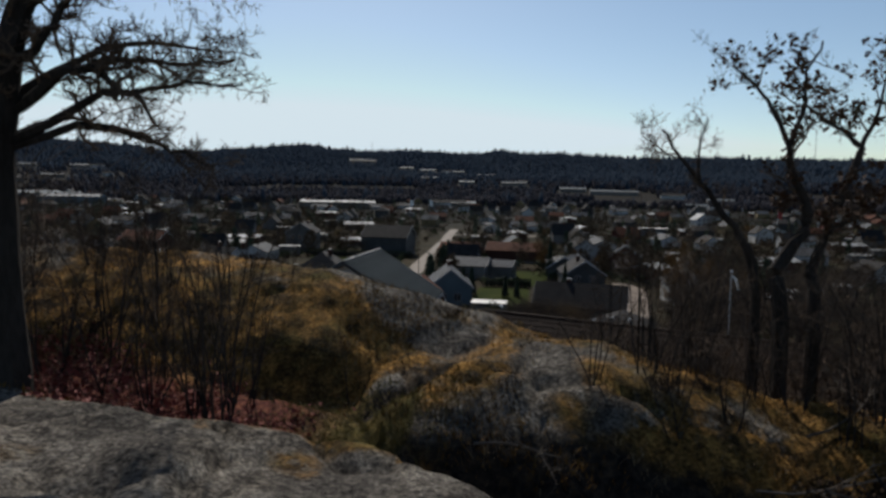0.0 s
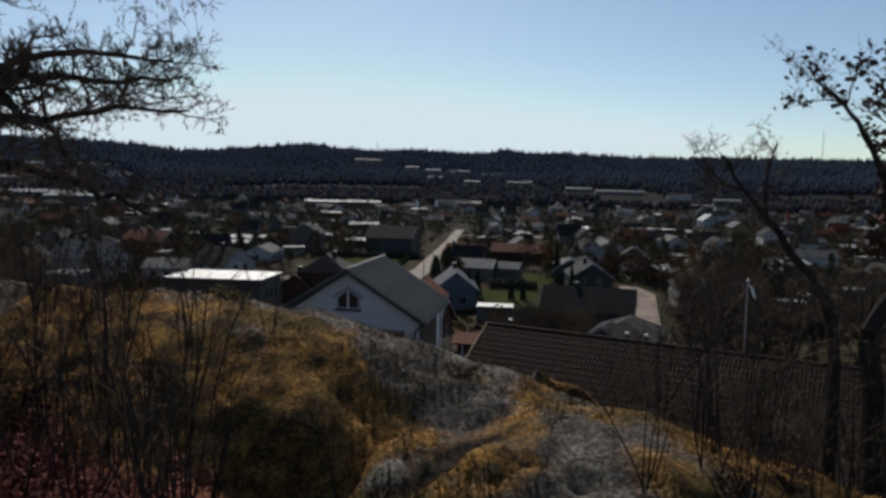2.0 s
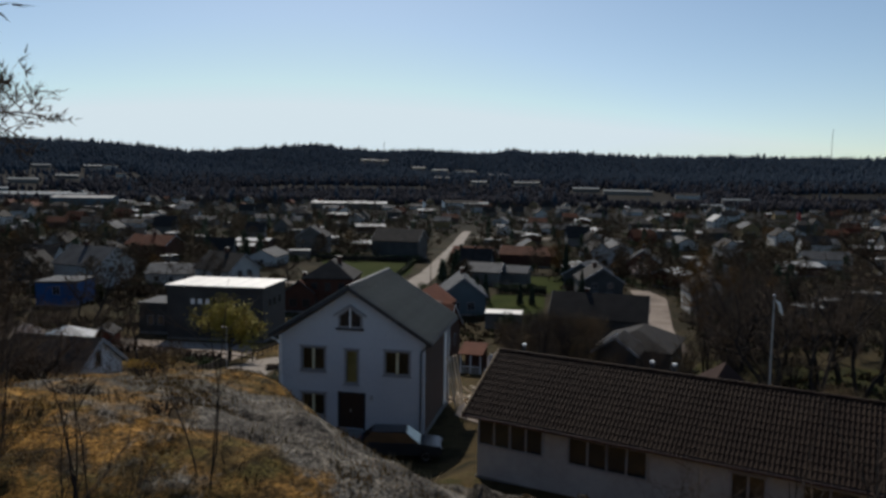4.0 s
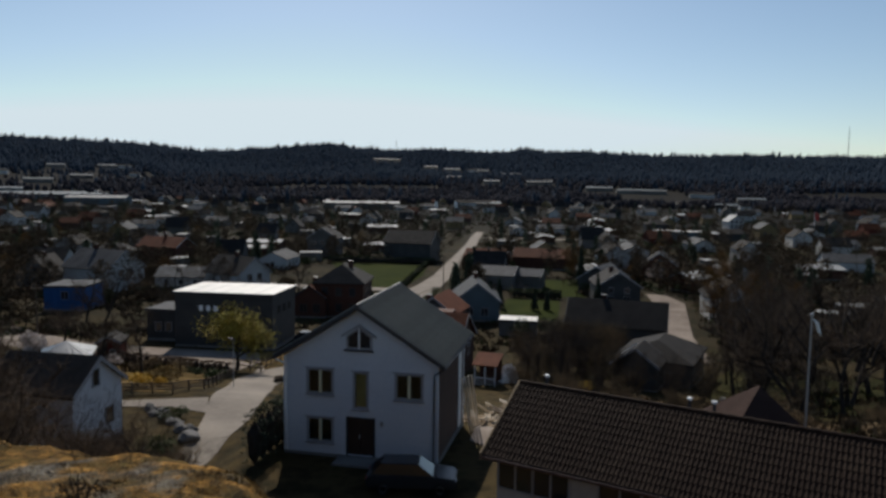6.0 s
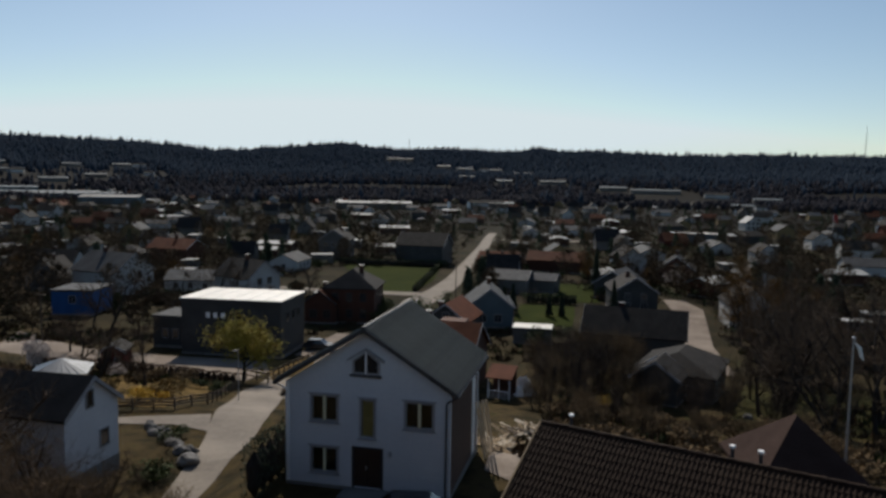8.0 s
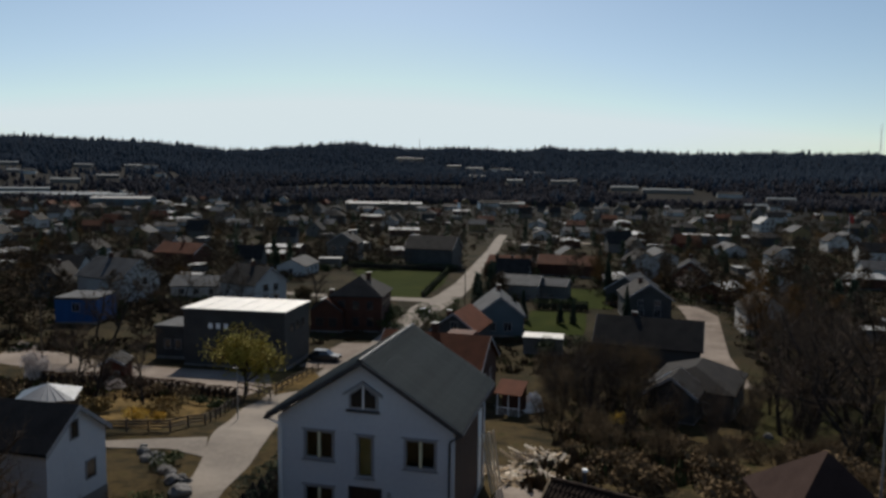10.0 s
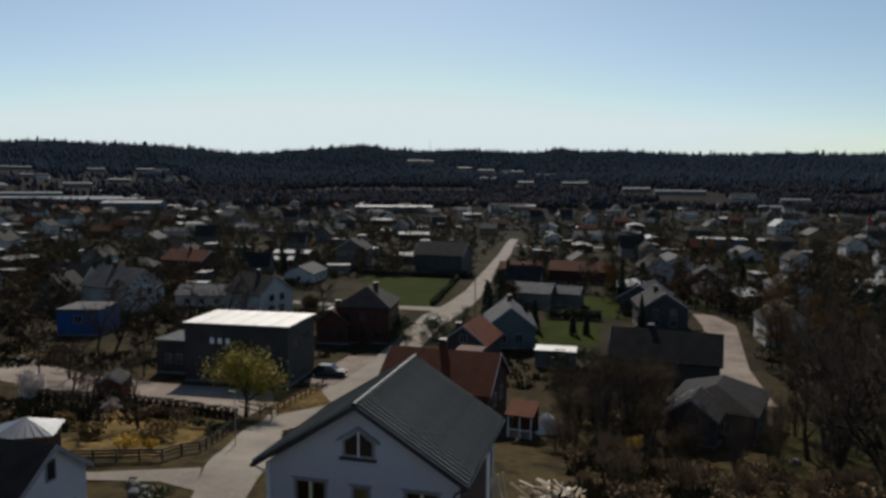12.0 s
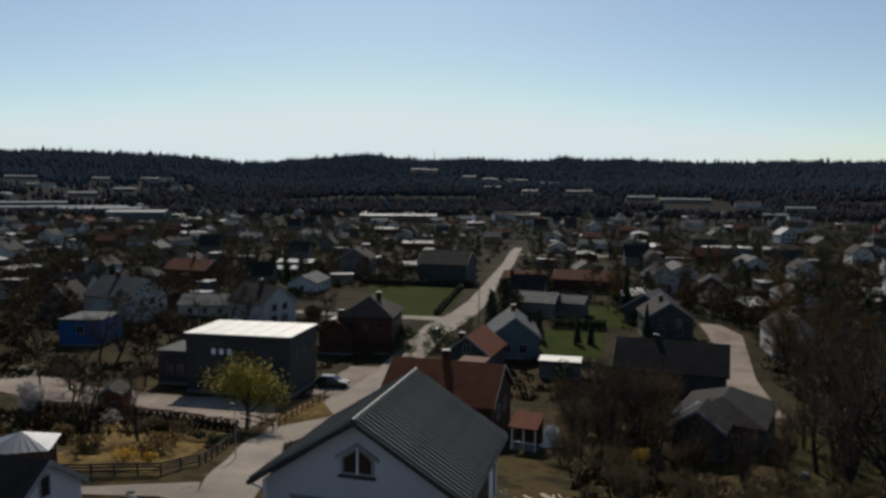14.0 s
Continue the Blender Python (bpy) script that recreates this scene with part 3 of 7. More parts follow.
drape("house_drive", [(9.6, 4.5, 11.6, 3.0), (9.4, 9, 13.5, 8), (8.0, 16, 13, 15)], M["gravel"], 0.06, "pale dusty drive beside the white house", "yard")
drape("field", [(-33, 116.5, -24.2, 116.5), (-45, 138, -25, 138), (-57, 160, -28.5, 160)], M["grass"], 0.07, "fresh green grass field beside the street", "field", 8)
drape("lawn", [(2.0, 114, 15, 115), (1.5, 128, 14, 130), (1.5, 140, 13, 142)], M["grass"], 0.07, "mown green back garden lawn", "lawn")
drape("lawn", [(0.5, 88, 10.5, 88), (0.0, 98, 10.5, 98), (-0.5, 109, 10, 109)], M["grass"], 0.07, "mown green garden lawn with shrubs", "lawn")
drape("dry_lawn", [(-27.5, 15.0, -18.6, 17.4), (-29.5, 23, -20.2, 25.5), (-33, 30, -21.8, 31.5), (-38, 35.5, -23.5, 35.6)], M["dry_lawn"], 0.05, "golden dry grass in the garden by the lane", "lawn", 8)
drape("lawn", [(27.5, 34, 48, 34), (28.5, 42, 50, 42), (30, 50, 52, 50), (33, 58, 54, 58)], M["park_grass"], 0.06, "mossy spring grass under the park trees", "lawn", 12)
drape("lawn", [(-20, 39.5, -16.5, 46), (-26, 50.2, -21.6, 53.8)], M["dry_lawn"], 0.09, "narrow strip of verge grass by a fence", "lawn")


# ---- trees and shrubs ----
def grow(rng, start, way, length, radius, level, out, last, wander=0.25, lift=0.1, kids=(5, 8), shrink=0.62):
    """Adds one limb and, from it, finer ones: (points, radii, level) for each."""
    n = 5 if level < last else 3
    pts, p, d = [start.copy()], start.copy(), way.normalized()
    for _ in range(n):
        d = (d + Vector((rng.uniform(-1, 1), rng.uniform(-1, 1), rng.uniform(-1, 1) + lift)) * wander).normalized()
        p = p + d * (length / n)
        pts.append(p.copy())
    tip = radius * (0.35 if level < last else 0.25)
    out.append((pts, [radius + (tip - radius) * i / n for i in range(n + 1)], level))
    if level < last:
        for _ in range(rng.randint(*kids)):
            k = rng.uniform(0.3, 1.0) * n
            i = min(int(k), n - 1)
            at = pts[i].lerp(pts[i + 1], k - i)
            along = (pts[i + 1] - pts[i]).normalized()
            side = Vector((rng.uniform(-1, 1), rng.uniform(-1, 1), rng.uniform(-0.6, 1))).normalized()
            grow(rng, at, along * 0.55 + side * 0.75, length * shrink * rng.uniform(0.6, 1.1), max(tip, radius * 0.45), level + 1, out, last, wander, lift, kids, shrink)


def limbs_to_bm(limbs, test, sides):
    bm = bmesh.new()
    for pts, radii, level in limbs:
        if test(level):
            add_tube(bm, pts, radii, sides[min(level, len(sides) - 1)])
    return bm


def add_leaf(bm, rng, p, size):
    a = Vector((rng.uniform(-1, 1), rng.uniform(-1, 1), rng.uniform(-0.7, 0.7))).normalized() * size
    b = a.cross(Vector((rng.uniform(-1, 1), rng.uniform(-1, 1), rng.uniform(-1, 1)))).normalized() * size * 0.42
    bm.faces.new([bm.verts.new(q) for q in (p - a * 0.5, p + b, p + a * 0.5, p - b)])


def tree_parts(root, limbs, bark, twig, leaves=None, leaf_mat=None, size=0.12, per=6, spread=0.25, seed=1, twig_name="crown", leaf_level=2, tips=5):
    rng = random.Random(seed)
    part("trunk", limbs_to_bm(limbs, lambda k: k <= 1, (7, 5)), bark, root)
    crown = limbs_to_bm(limbs, lambda k: k > 1, (4, 4, 4, 3, 3))
    top = max(k for _, _, k in limbs)
    for pts, radii, level in limbs:
        if level == top:
            span = (pts[-1] - pts[0]).length
            for _ in range(tips):
                p = pts[rng.randint(1, len(pts) - 1)]
                d = ((pts[-1] - pts[0]).normalized() + Vector((rng.gauss(0, 0.6), rng.gauss(0, 0.6), rng.gauss(0.1, 0.5)))).normalized()
                w = d.orthogonal().normalized() * max(radii[-1] * 1.3, 0.004)
                crown.faces.new([crown.verts.new(q) for q in (p - w, p + w, p + d * span * rng.uniform(0.25, 0.6))])
    part(twig_name, crown, twig, root)
    if leaves:
        bm = bmesh.new()
        for pts, radii, level in limbs:
            if level >= leaf_level and rng.random() < leaves:
                for _ in range(per):
                    q = pts[rng.randint(1, len(pts) - 1)] + Vector((rng.gauss(0, spread), rng.gauss(0, spread), rng.gauss(0, spread)))
                    add_leaf(bm, rng, q, size * rng.uniform(0.6, 1.4))
        part("foliage", bm, leaf_mat, root)


PROTO_AT = Matrix.Translation((0, 2300, 20))   # prototypes stand out of sight behind the ridge


def bare_tree(seed, height, radius, ratio, label, stems=1, twig="twig", last=4, kids=(4, 6), fan=0.4, lift=0.15, wander=0.16, **leaf):
    rng = random.Random(seed)
    limbs = []
    for k in range(stems):
        lean = Vector((rng.uniform(-1, 1), rng.uniform(-1, 1), 0)) * (0.08 if stems == 1 else fan)
        grow(rng, Vector((lean.x * 0.6, lean.y * 0.6, -0.2)), Vector((lean.x, lean.y, 1)), height * 0.62, radius, 0, limbs, last, wander, lift, kids, ratio)
    root = thing("tree" if height > 3.5 else "shrub", Matrix(), label, "tree" if height > 3.5 else "shrub")
    tree_parts(root, limbs, M["bark"], M[twig], seed=seed, **leaf)
    return root


def conifer(seed, height, width, label):
    rng = random.Random(seed)
    root = thing("conifer", Matrix(), label, "tree")
    bm = bmesh.new()
    add_tube(bm, [(0, 0, -0.2), (0, 0, height * 0.5), (0, 0, height * 0.98)], [0.16, 0.1, 0.02], 6)
    part("trunk", bm, M["bark"], root)
    bm = bmesh.new()
    n = 700
    for i in range(n):
        k = (i / n) ** 0.8
        z = 0.3 + (height - 0.3) * k
        reach = width * (1 - k) ** 0.8 * rng.uniform(0.25, 1.05) + 0.06
        a = rng.uniform(0, 6.2832)
        d = Vector((math.cos(a), math.sin(a), 0))
        side = Vector((-d.y, d.x, 0)) * rng.uniform(0.14, 0.3)
        tip = d * reach + Vector((0, 0, z - reach * 0.32 + rng.uniform(-0.1, 0.1)))
        mid = d * reach * 0.55 + Vector((0, 0, z - reach * 0.1 + 0.12))
        inn = d * reach * 0.1 + Vector((0, 0, z + 0.1))
        bm.faces.new([bm.verts.new(p) for p in (inn, mid + side, tip, mid - side)])
    part("crown", bm, M["needle"], root)
    return root


def leafy_shrub(seed, w, h, leaf_mat, label, count=420, size=0.16, category="shrub"):
    rng = random.Random(seed)
    root = thing("shrub", Matrix(), label, category)
    bm = bmesh.new()
    for _ in range(7):
        a = rng.uniform(0, 6.28)
        add_tube(bm, [(0, 0, -0.15), (math.cos(a) * w * 0.2, math.sin(a) * w * 0.2, h * 0.4), (math.cos(a) * w * 0.4, math.sin(a) * w * 0.4, h * rng.uniform(0.6, 0.9))], [0.03, 0.02, 0.006], 4)
    part("stem", bm, M["bark"], root)
    bm = bmesh.new()
    lumps = [(Vector((rng.uniform(-0.3, 0.3) * w, rng.uniform(-0.3, 0.3) * w, h * rng.uniform(0.35, 0.75))), rng.uniform(0.2, 0.34)) for _ in range(7)]
    for _ in range(count):
        c, r = rng.choice(lumps)
        d = Vector((rng.gauss(0, 1), rng.gauss(0, 1), rng.gauss(0, 1))).normalized()
        q = c + Vector((d.x * w * r, d.y * w * r, d.z * h * r)) * rng.uniform(0.6, 1.08)
        if q.z > 0.03:
            add_leaf(bm, rng, q, size * rng.uniform(0.6, 1.5))
    part("foliage", bm, leaf_mat, root)
    return root


def place(proto, x, y, turn=0.0, size=1.0, sink=0.1, label="", group=""):
    ob = copy_thing(proto, pose(x, y, land(x, y) - sink, 0, 0, turn) @ Matrix.Diagonal((size, size, size, 1)))
    if label:
        ob["label"] = label
    if group:
        ob["group"] = group
    return ob


# ---- houses ----
def window_part(root, m, w, h, trim, cross=True, glass_mat="far_glass", label=""):
    """A framed window with its pane, in a wall that faces -y in m's frame."""
    b = 0.07
    d = [(-w / 2 - b, -w / 2, -0.06, 0.02, -b, h + b), (w / 2, w / 2 + b, -0.06, 0.02, -b, h + b), (-w / 2, w / 2, -0.06, 0.02, -b, 0), (-w / 2, w / 2, -0.06, 0.02, h, h + b)]
    if cross:
        d.append((-0.035, 0.035, -0.055, 0.02, 0, h))
    f = part("window", boxes(*d), trim, root, label)
    f.matrix_local = m
    part("pane", boxes((-w / 2, w / 2, -0.025, 0.0, 0, h)), M[glass_mat], f)
    return f


SIDE = {"front": lambda w, l, u: pose(u, -l / 2, 0), "back": lambda w, l, u: pose(-u, l / 2, 0, 0, 0, 180), "right": lambda w, l, u: pose(w / 2, u, 0, 0, 0, 90), "left": lambda w, l, u: pose(-w / 2, -u, 0, 0, 0, -90)}


def house(label, w, l, h, rise, wall, roof, trim="window_trim", windows=(), chimney=None, hip=0.0, over=0.35, door=None, category="house", name="house", boards=True):
    """Gabled (ridge along y) or hipped house, standing at z 0 on a plinth that goes below."""
    root = thing(name, Matrix(), label, category)
    part("plinth", boxes((-w / 2 - 0.03, w / 2 + 0.03, -l / 2 - 0.03, l / 2 + 0.03, -1.5, 0.35)), M["concrete"], root)
    if rise > 0 and not hip:
        body = prism([(-w / 2, 0.35), (w / 2, 0.35), (w / 2, h), (0, h + rise), (-w / 2, h)], -l / 2, l / 2)
    else:
        body = boxes((-w / 2, w / 2, -l / 2, l / 2, 0.35, h))
    part("wall", body, M[wall], root)
    t = 0.16
    if rise <= 0:
        part("roof", boxes((-w / 2 - over, w / 2 + over, -l / 2 - over, l / 2 + over, h, h + 0.3)), M[roof], root)
        part("fascia", boxes((-w / 2 - over - 0.03, w / 2 + over + 0.03, -l / 2 - over - 0.03, l / 2 + over + 0.03, h - 0.05, h + 0.22)), M["grey_trim"], root)
    elif hip:
        bm = bmesh.new()
        x, y, r = w / 2 + over, l / 2 + over, max(l / 2 - hip, 0.05)
        lo = [bm.verts.new(p) for p in ((-x, -y, h - 0.1), (x, -y, h - 0.1), (x, y, h - 0.1), (-x, y, h - 0.1))]
        hi = [bm.verts.new(p) for p in ((-x, -y, h + 0.05), (x, -y, h + 0.05), (x, y, h + 0.05), (-x, y, h + 0.05))]
        a, b = bm.verts.new((0, -r, h + rise)), bm.verts.new((0, r, h + rise))
        bm.faces.new(lo[::-1])
        for i in range(4):
            bm.faces.new((lo[i], lo[(i + 1) % 4], hi[(i + 1) % 4], hi[i]))
        bm.faces.new((hi[0], hi[1], a)), bm.faces.new((hi[1], hi[2], b, a)), bm.faces.new((hi[2], hi[3], b)), bm.faces.new((hi[3], hi[0], a, b))
        part("roof", bm, M[roof], root)
    else:
        k = rise / (w / 2)
        for sgn in (-1, 1):
            x = w / 2 + over
            out = [(0, h + rise + 0.02), (0, h + rise + 0.02 + t), (sgn * x, h + rise + 0.02 + t - k * x), (sgn * x, h + rise + 0.02 - k * x)]
            part("roof", prism(out, -l / 2 - over, l / 2 + over), M[roof], root)
            for y in (-l / 2 - over - 0.03, l / 2 + over) if boards else ():
                edge = [(0, h + rise - 0.1), (0, h + rise + 0.04 + t), (sgn * (x + 0.02), h + rise + 0.04 + t - k * x), (sgn * (x + 0.02), h + rise - 0.1 - k * x)]
                part("bargeboard", prism(edge, y, y + 0.03), M[trim], root)
    for side, u, z, ww, hh in windows:
        window_part(root, SIDE[side](w, l, u) @ pose(0, 0, z), ww, hh, M[trim], ww > 0.8)
    if door:
        side, u = door
        d = part("door", boxes((-0.5, 0.5, -0.07, 0.02, 0.36, 2.4)), M["door"], root)
        d.matrix_local = SIDE[side](w, l, u)
    if chimney:
        cx, cy, ch = chimney
        z = h + rise * (1 - abs(cx) / (w / 2)) if rise > 0 else h
        c = part("chimney", boxes((cx - 0.35, cx + 0.35, cy - 0.35, cy + 0.35, z - 0.6, z + ch)), M["brick_wall"], root)
        part("chimney_cap", boxes((cx - 0.42, cx + 0.42, cy - 0.42, cy + 0.42, z + ch, z + ch + 0.1)), M["grey_trim"], c)
    return root


def row(side, n, span, z, w=1.1, h=1.25):
    return [(side, -span / 2 + span * (i + 0.5) / n, z, w, h) for i in range(n)]


def stand(root, x, y, turn=0.0, dz=0.0):
    root.matrix_world = pose(x, y, land(x, y) + dz, 0, 0, turn)
    return root


# the white house under the hill
def gable_wall(w, eave, ridge, thick, holes):
    """A gabled wall in the plane y = 0 with openings right through it; holes: u0, u1, z0, z at u0, z at u1."""
    us = sorted({0.0, w / 2, w, *[u for q in holes for u in q[:2]]})
    bm = bmesh.new()

    def top(u):
        return eave + (ridge - eave) * (1 - abs(u - w / 2) / (w / 2))

    for a, b in zip(us, us[1:]):
        za, zb = 0.0, 0.0
        for q in sorted((q for q in holes if q[0] < (a + b) / 2 < q[1]), key=lambda q: q[2]):
            add_prism(bm, [(a, za), (b, zb), (b, q[2]), (a, q[2])], 0, thick)
            f = lambda u, q=q: q[3] + (q[4] - q[3]) * (u - q[0]) / (q[1] - q[0])
            za, zb = f(a), f(b)
        add_prism(bm, [(a, za), (b, zb), (b, top(b)), (a, top(a))], 0, thick)
    return bm


def rib(length, pitch, height):
    """One column of roof tiles, lying along x, stepped at every course."""
    bm = bmesh.new()
    shape = [(0, 0.0), (0.4, 0.0), (0.45, 1.0), (0.58, 0.97), (0.74, 0.8), (0.92, 0.3), (1.0, 0.0)]
    courses = int(length / 0.37)
    rings = []
    for c in range(courses):
        a, b = length * c / courses, length * (c + 1) / courses
        for x, z in ((a, 0.0), (b, 0.022)):
            rings.append([bm.verts.new((x, u * pitch, k * height + z)) for u, k in shape])
    for r0, r1 in zip(rings, rings[1:]):
        for i in range(len(shape) - 1):
            bm.faces.new((r0[i], r1[i], r1[i + 1], r0[i + 1]))
    return bm


def white_house():
    W, L, EAVE, RIDGE = 8.6, 7.75, 5.3, 8.1
    root = thing("white_house", pose(0, 0, 0), "white wooden gabled house with grey tiled roof and dark windows", "house")
    part("plinth", boxes((-0.04, W + 0.04, -0.04, L + 0.04, -2.6, 0.05)), M["concrete"], root)
    holes = [(1.38, 2.76, 3.39, 4.68, 4.68), (6.34, 7.74, 3.39, 4.68, 4.68), (1.38, 2.76, 0.72, 1.98, 1.98), (4.02, 4.72, 2.72, 4.62, 4.62),
             (3.62, 5.12, 0.08, 2.12, 2.12), (3.66, 4.28, 6.02, 6.62, 7.02), (4.28, 4.92, 6.02, 7.02, 6.62)]
    part("front_wall", gable_wall(W, EAVE, RIDGE, 0.24, holes), M["white_board"], root)
    back = part("back_wall", gable_wall(W, EAVE, RIDGE, 0.24, []), M["white_board"], root)
    back.location = (0, L - 0.24, 0)
    part("side_wall", boxes((0, 0.24, 0.24, L - 0.24, 0, EAVE)), M["white_board"], root)
    # the side wall towards +x is dark brown, the other walls are white
    part("side_wall", boxes((W - 0.24, W, 0.24, L - 0.24, 0, EAVE)), M["brown_board"], root, "dark brown board side wall")
    part("floor_slab", boxes((0.24, W - 0.24, 0.24, L - 0.24, 2.45, 2.6), (0.24, W - 0.24, 0.24, L - 0.24, 5.1, 5.25), (0.24, W - 0.24, 2.2, 2.3, 0, 5.1)), M["room"], root)
    for y in (-0.03, L - 0.12):
        part("corner_board", boxes((W - 0.13, W + 0.03, y, y + 0.15, 0.05, EAVE)), M["white_board"], root)
        part("corner_board", boxes((-0.03, 0.13, y, y + 0.15, 0.05, EAVE)), M["white_trim"], root)
    part("side_board", boxes((W + 0.002, W + 0.05, 5.9, 6.7, 0.05, EAVE)), M["white_trim"], root)
    for u0, u1, za, zb, zc in holes[:4]:
        f, b = u1 - u0, 0.09
        q = [(u0 - b, u0 + 0.04, -0.03, 0.1, za - b, zb + b), (u1 - 0.04, u1 + b, -0.03, 0.1, za - b, zb + b), (u0 + 0.04, u1 - 0.04, -0.03, 0.1, zb - 0.04, zb + b), (u0 + 0.04, u1 - 0.04, -0.03, 0.1, za - b, za + 0.04)]
        win = part("window", boxes(*q), M["window_trim"], root)
        part("pane", boxes((u0 + 0.04, u1 - 0.04, 0.04, 0.055, za + 0.04, zb - 0.04)), M["glass"], win)
        part("sill", boxes((u0 - 0.16, u1 + 0.16, -0.12, -0.03, za - 0.13, za - b)), M["window_trim"], win)
        part("head_board", boxes((u0 - 0.18, u1 + 0.18, -0.1, -0.03, zb + b, zb + 0.13)), M["window_trim"], win)
        if f > 1:
            part("mullion", boxes(((u0 + u1) / 2 - 0.065, (u0 + u1) / 2 + 0.065, -0.02, 0.1, za + 0.04, zb - 0.04)), M["mullion"], win, "cream painted mullion")
        else:
            part("curtain", boxes((u0 + 0.06, u1 - 0.06, 0.1, 0.13, za, zb)), M["curtain"], win)
    attic = part("attic_window", prism([(3.56, 5.9), (5.02, 5.9), (5.02, 6.6), (4.28, 7.12), (3.56, 6.6)], -0.02, 0.02), M["window_trim"], root)
    for sgn in (-1, 1):
        x = 4.28 + sgn * 0.04
        part("pane", prism([(x, 6.02), (x + sgn * 0.56, 6.02), (x + sgn * 0.56, 6.58), (x, 6.98)], -0.035, -0.022), M["far_glass"], attic)
    part("glazing_bar", boxes((4.235, 4.325, -0.045, -0.02, 5.95, 7.05)), M["white_trim"], attic)
    part("sill", boxes((3.45, 5.1, -0.13, -0.02, 5.8, 5.9)), M["grey_trim"], attic)
    for sgn in (-1, 1):
        part("hood", prism([(4.28, 7.16), (4.28, 7.28), (4.28 + sgn * 0.95, 6.68), (4.28 + sgn * 0.95, 6.56)], -0.14, 0.0), M["window_trim"], attic)
    door = part("front_door", boxes((3.66, 4.36, 0.06, 0.12, 0.08, 2.1), (4.38, 5.08, 0.06, 0.12, 0.08, 2.1)), M["door"], root, "dark brown double front door")
    part("door_frame", boxes((3.55, 3.66, -0.03, 0.12, 0.05, 2.2), (5.08, 5.2, -0.03, 0.12, 0.05, 2.2), (3.66, 5.08, -0.03, 0.12, 2.1, 2.2)), M["grey_trim"], door)
    part("handle", boxes((4.28, 4.33, 0.0, 0.06, 1.0, 1.2)), M["steel"], door)
    part("step", boxes((3.2, 5.5, -1.3, -0.05, -0.6, 0.03), (3.4, 5.3, -1.7, -1.3, -0.6, -0.13)), M["concrete"], root)
    part("wall_lamp", boxes((5.5, 5.64, -0.16, -0.02, 1.85, 2.1), bevel=0.02), M["steel"], root)
    # roof: two slopes of tile columns, verges, ridge, gutters and a downpipe
    x_eave, z_eave, y0, y1 = 4.72, 5.38, -0.52, 8.2
    run, drop = x_eave, RIDGE + 0.22 - z_eave
    slope, tilt = math.hypot(run, drop), math.atan2(drop, run)
    pitch = (y1 - y0) / 27
    mesh = to_mesh("tile_column", rib(slope, pitch, 0.12), M["grey_tile"])
    for sgn in (1, -1):
        deck = prism([(4.3, RIDGE + 0.02), (4.3, RIDGE + 0.2), (4.3 + sgn * x_eave, z_eave - 0.02), (4.3 + sgn * x_eave, z_eave - 0.2)], y0, y1)
        dk = part("roof_deck", deck, M["grey_trim"], root)
        for i in range(27):
            c = part("tile_column", mesh, None, dk)
            y = y0 + pitch * i
            if sgn > 0:
                c.matrix_local = pose(4.3, y, RIDGE + 0.215, 0, math.degrees(tilt), 0)
            else:
                c.matrix_local = pose(4.3, y, RIDGE + 0.215) @ Matrix.Scale(-1, 4, (1, 0, 0)) @ pose(0, 0, 0, 0, math.degrees(tilt), 0)
        for y in (y0 - 0.05, y1):
            part("verge_board", prism([(4.3, RIDGE + 0.06), (4.3, RIDGE + 0.26), (4.3 + sgn * (x_eave + 0.03), z_eave + 0.05), (4.3 + sgn * (x_eave + 0.03), z_eave - 0.15)], y, y + 0.05), M["grey_trim"], root)
        bm = bmesh.new()
        add_tube(bm, [(4.3 + sgn * (x_eave + 0.06), y0, z_eave - 0.1), (4.3 + sgn * (x_eave + 0.06), y1, z_eave - 0.1)], [0.065, 0.065], 8)
        part("gutter", bm, M["grey_trim"], root)
    bm = bmesh.new()
    add_tube(bm, [(4.3, y0 - 0.05, RIDGE + 0.25), (4.3, y1 + 0.05, RIDGE + 0.25)], [0.11, 0.11], 8)
    part("ridge_cap", bm, M["grey_trim"], root)
    bm = bmesh.new()
    add_tube(bm, [(9.05, -0.4, 5.25), (8.5, -0.1, 4.85), (8.42, -0.09, 4.7), (8.42, -0.09, 0.1)], [0.045] * 4, 8)
    part("downpipe", bm, M["grey_trim"], root)
    bm = bmesh.new()
    add_tube(bm, [(-0.4, -0.4, 5.25), (0.1, -0.1, 4.9), (0.16, -0.09, 4.75), (0.16, -0.09, 0.1)], [0.045] * 4, 8)
    part("downpipe", bm, M["white_trim"], root, "white downpipe")
    return root


white_house()


# the low brown-roofed house
def s_tile(w, h):
    bm = bmesh.new()
    shape = [(0, 0.003), (0.42, 0.0), (0.46, 0.022), (0.6, 0.032), (0.78, 0.027), (1.02, 0.003)]
    a = [bm.verts.new((0, u * w, z)) for u, z in shape]
    b = [bm.verts.new((h * 1.06, u * w, z + 0.022)) for u, z in shape]
    c = [bm.verts.new((h * 1.06, u * w, z + 0.004)) for u, z in shape]
    for i in range(len(shape) - 1):
        bm.faces.new((a[i], b[i], b[i + 1], a[i + 1]))
        bm.faces.new((b[i], c[i], c[i + 1], b[i + 1]))
    return bm


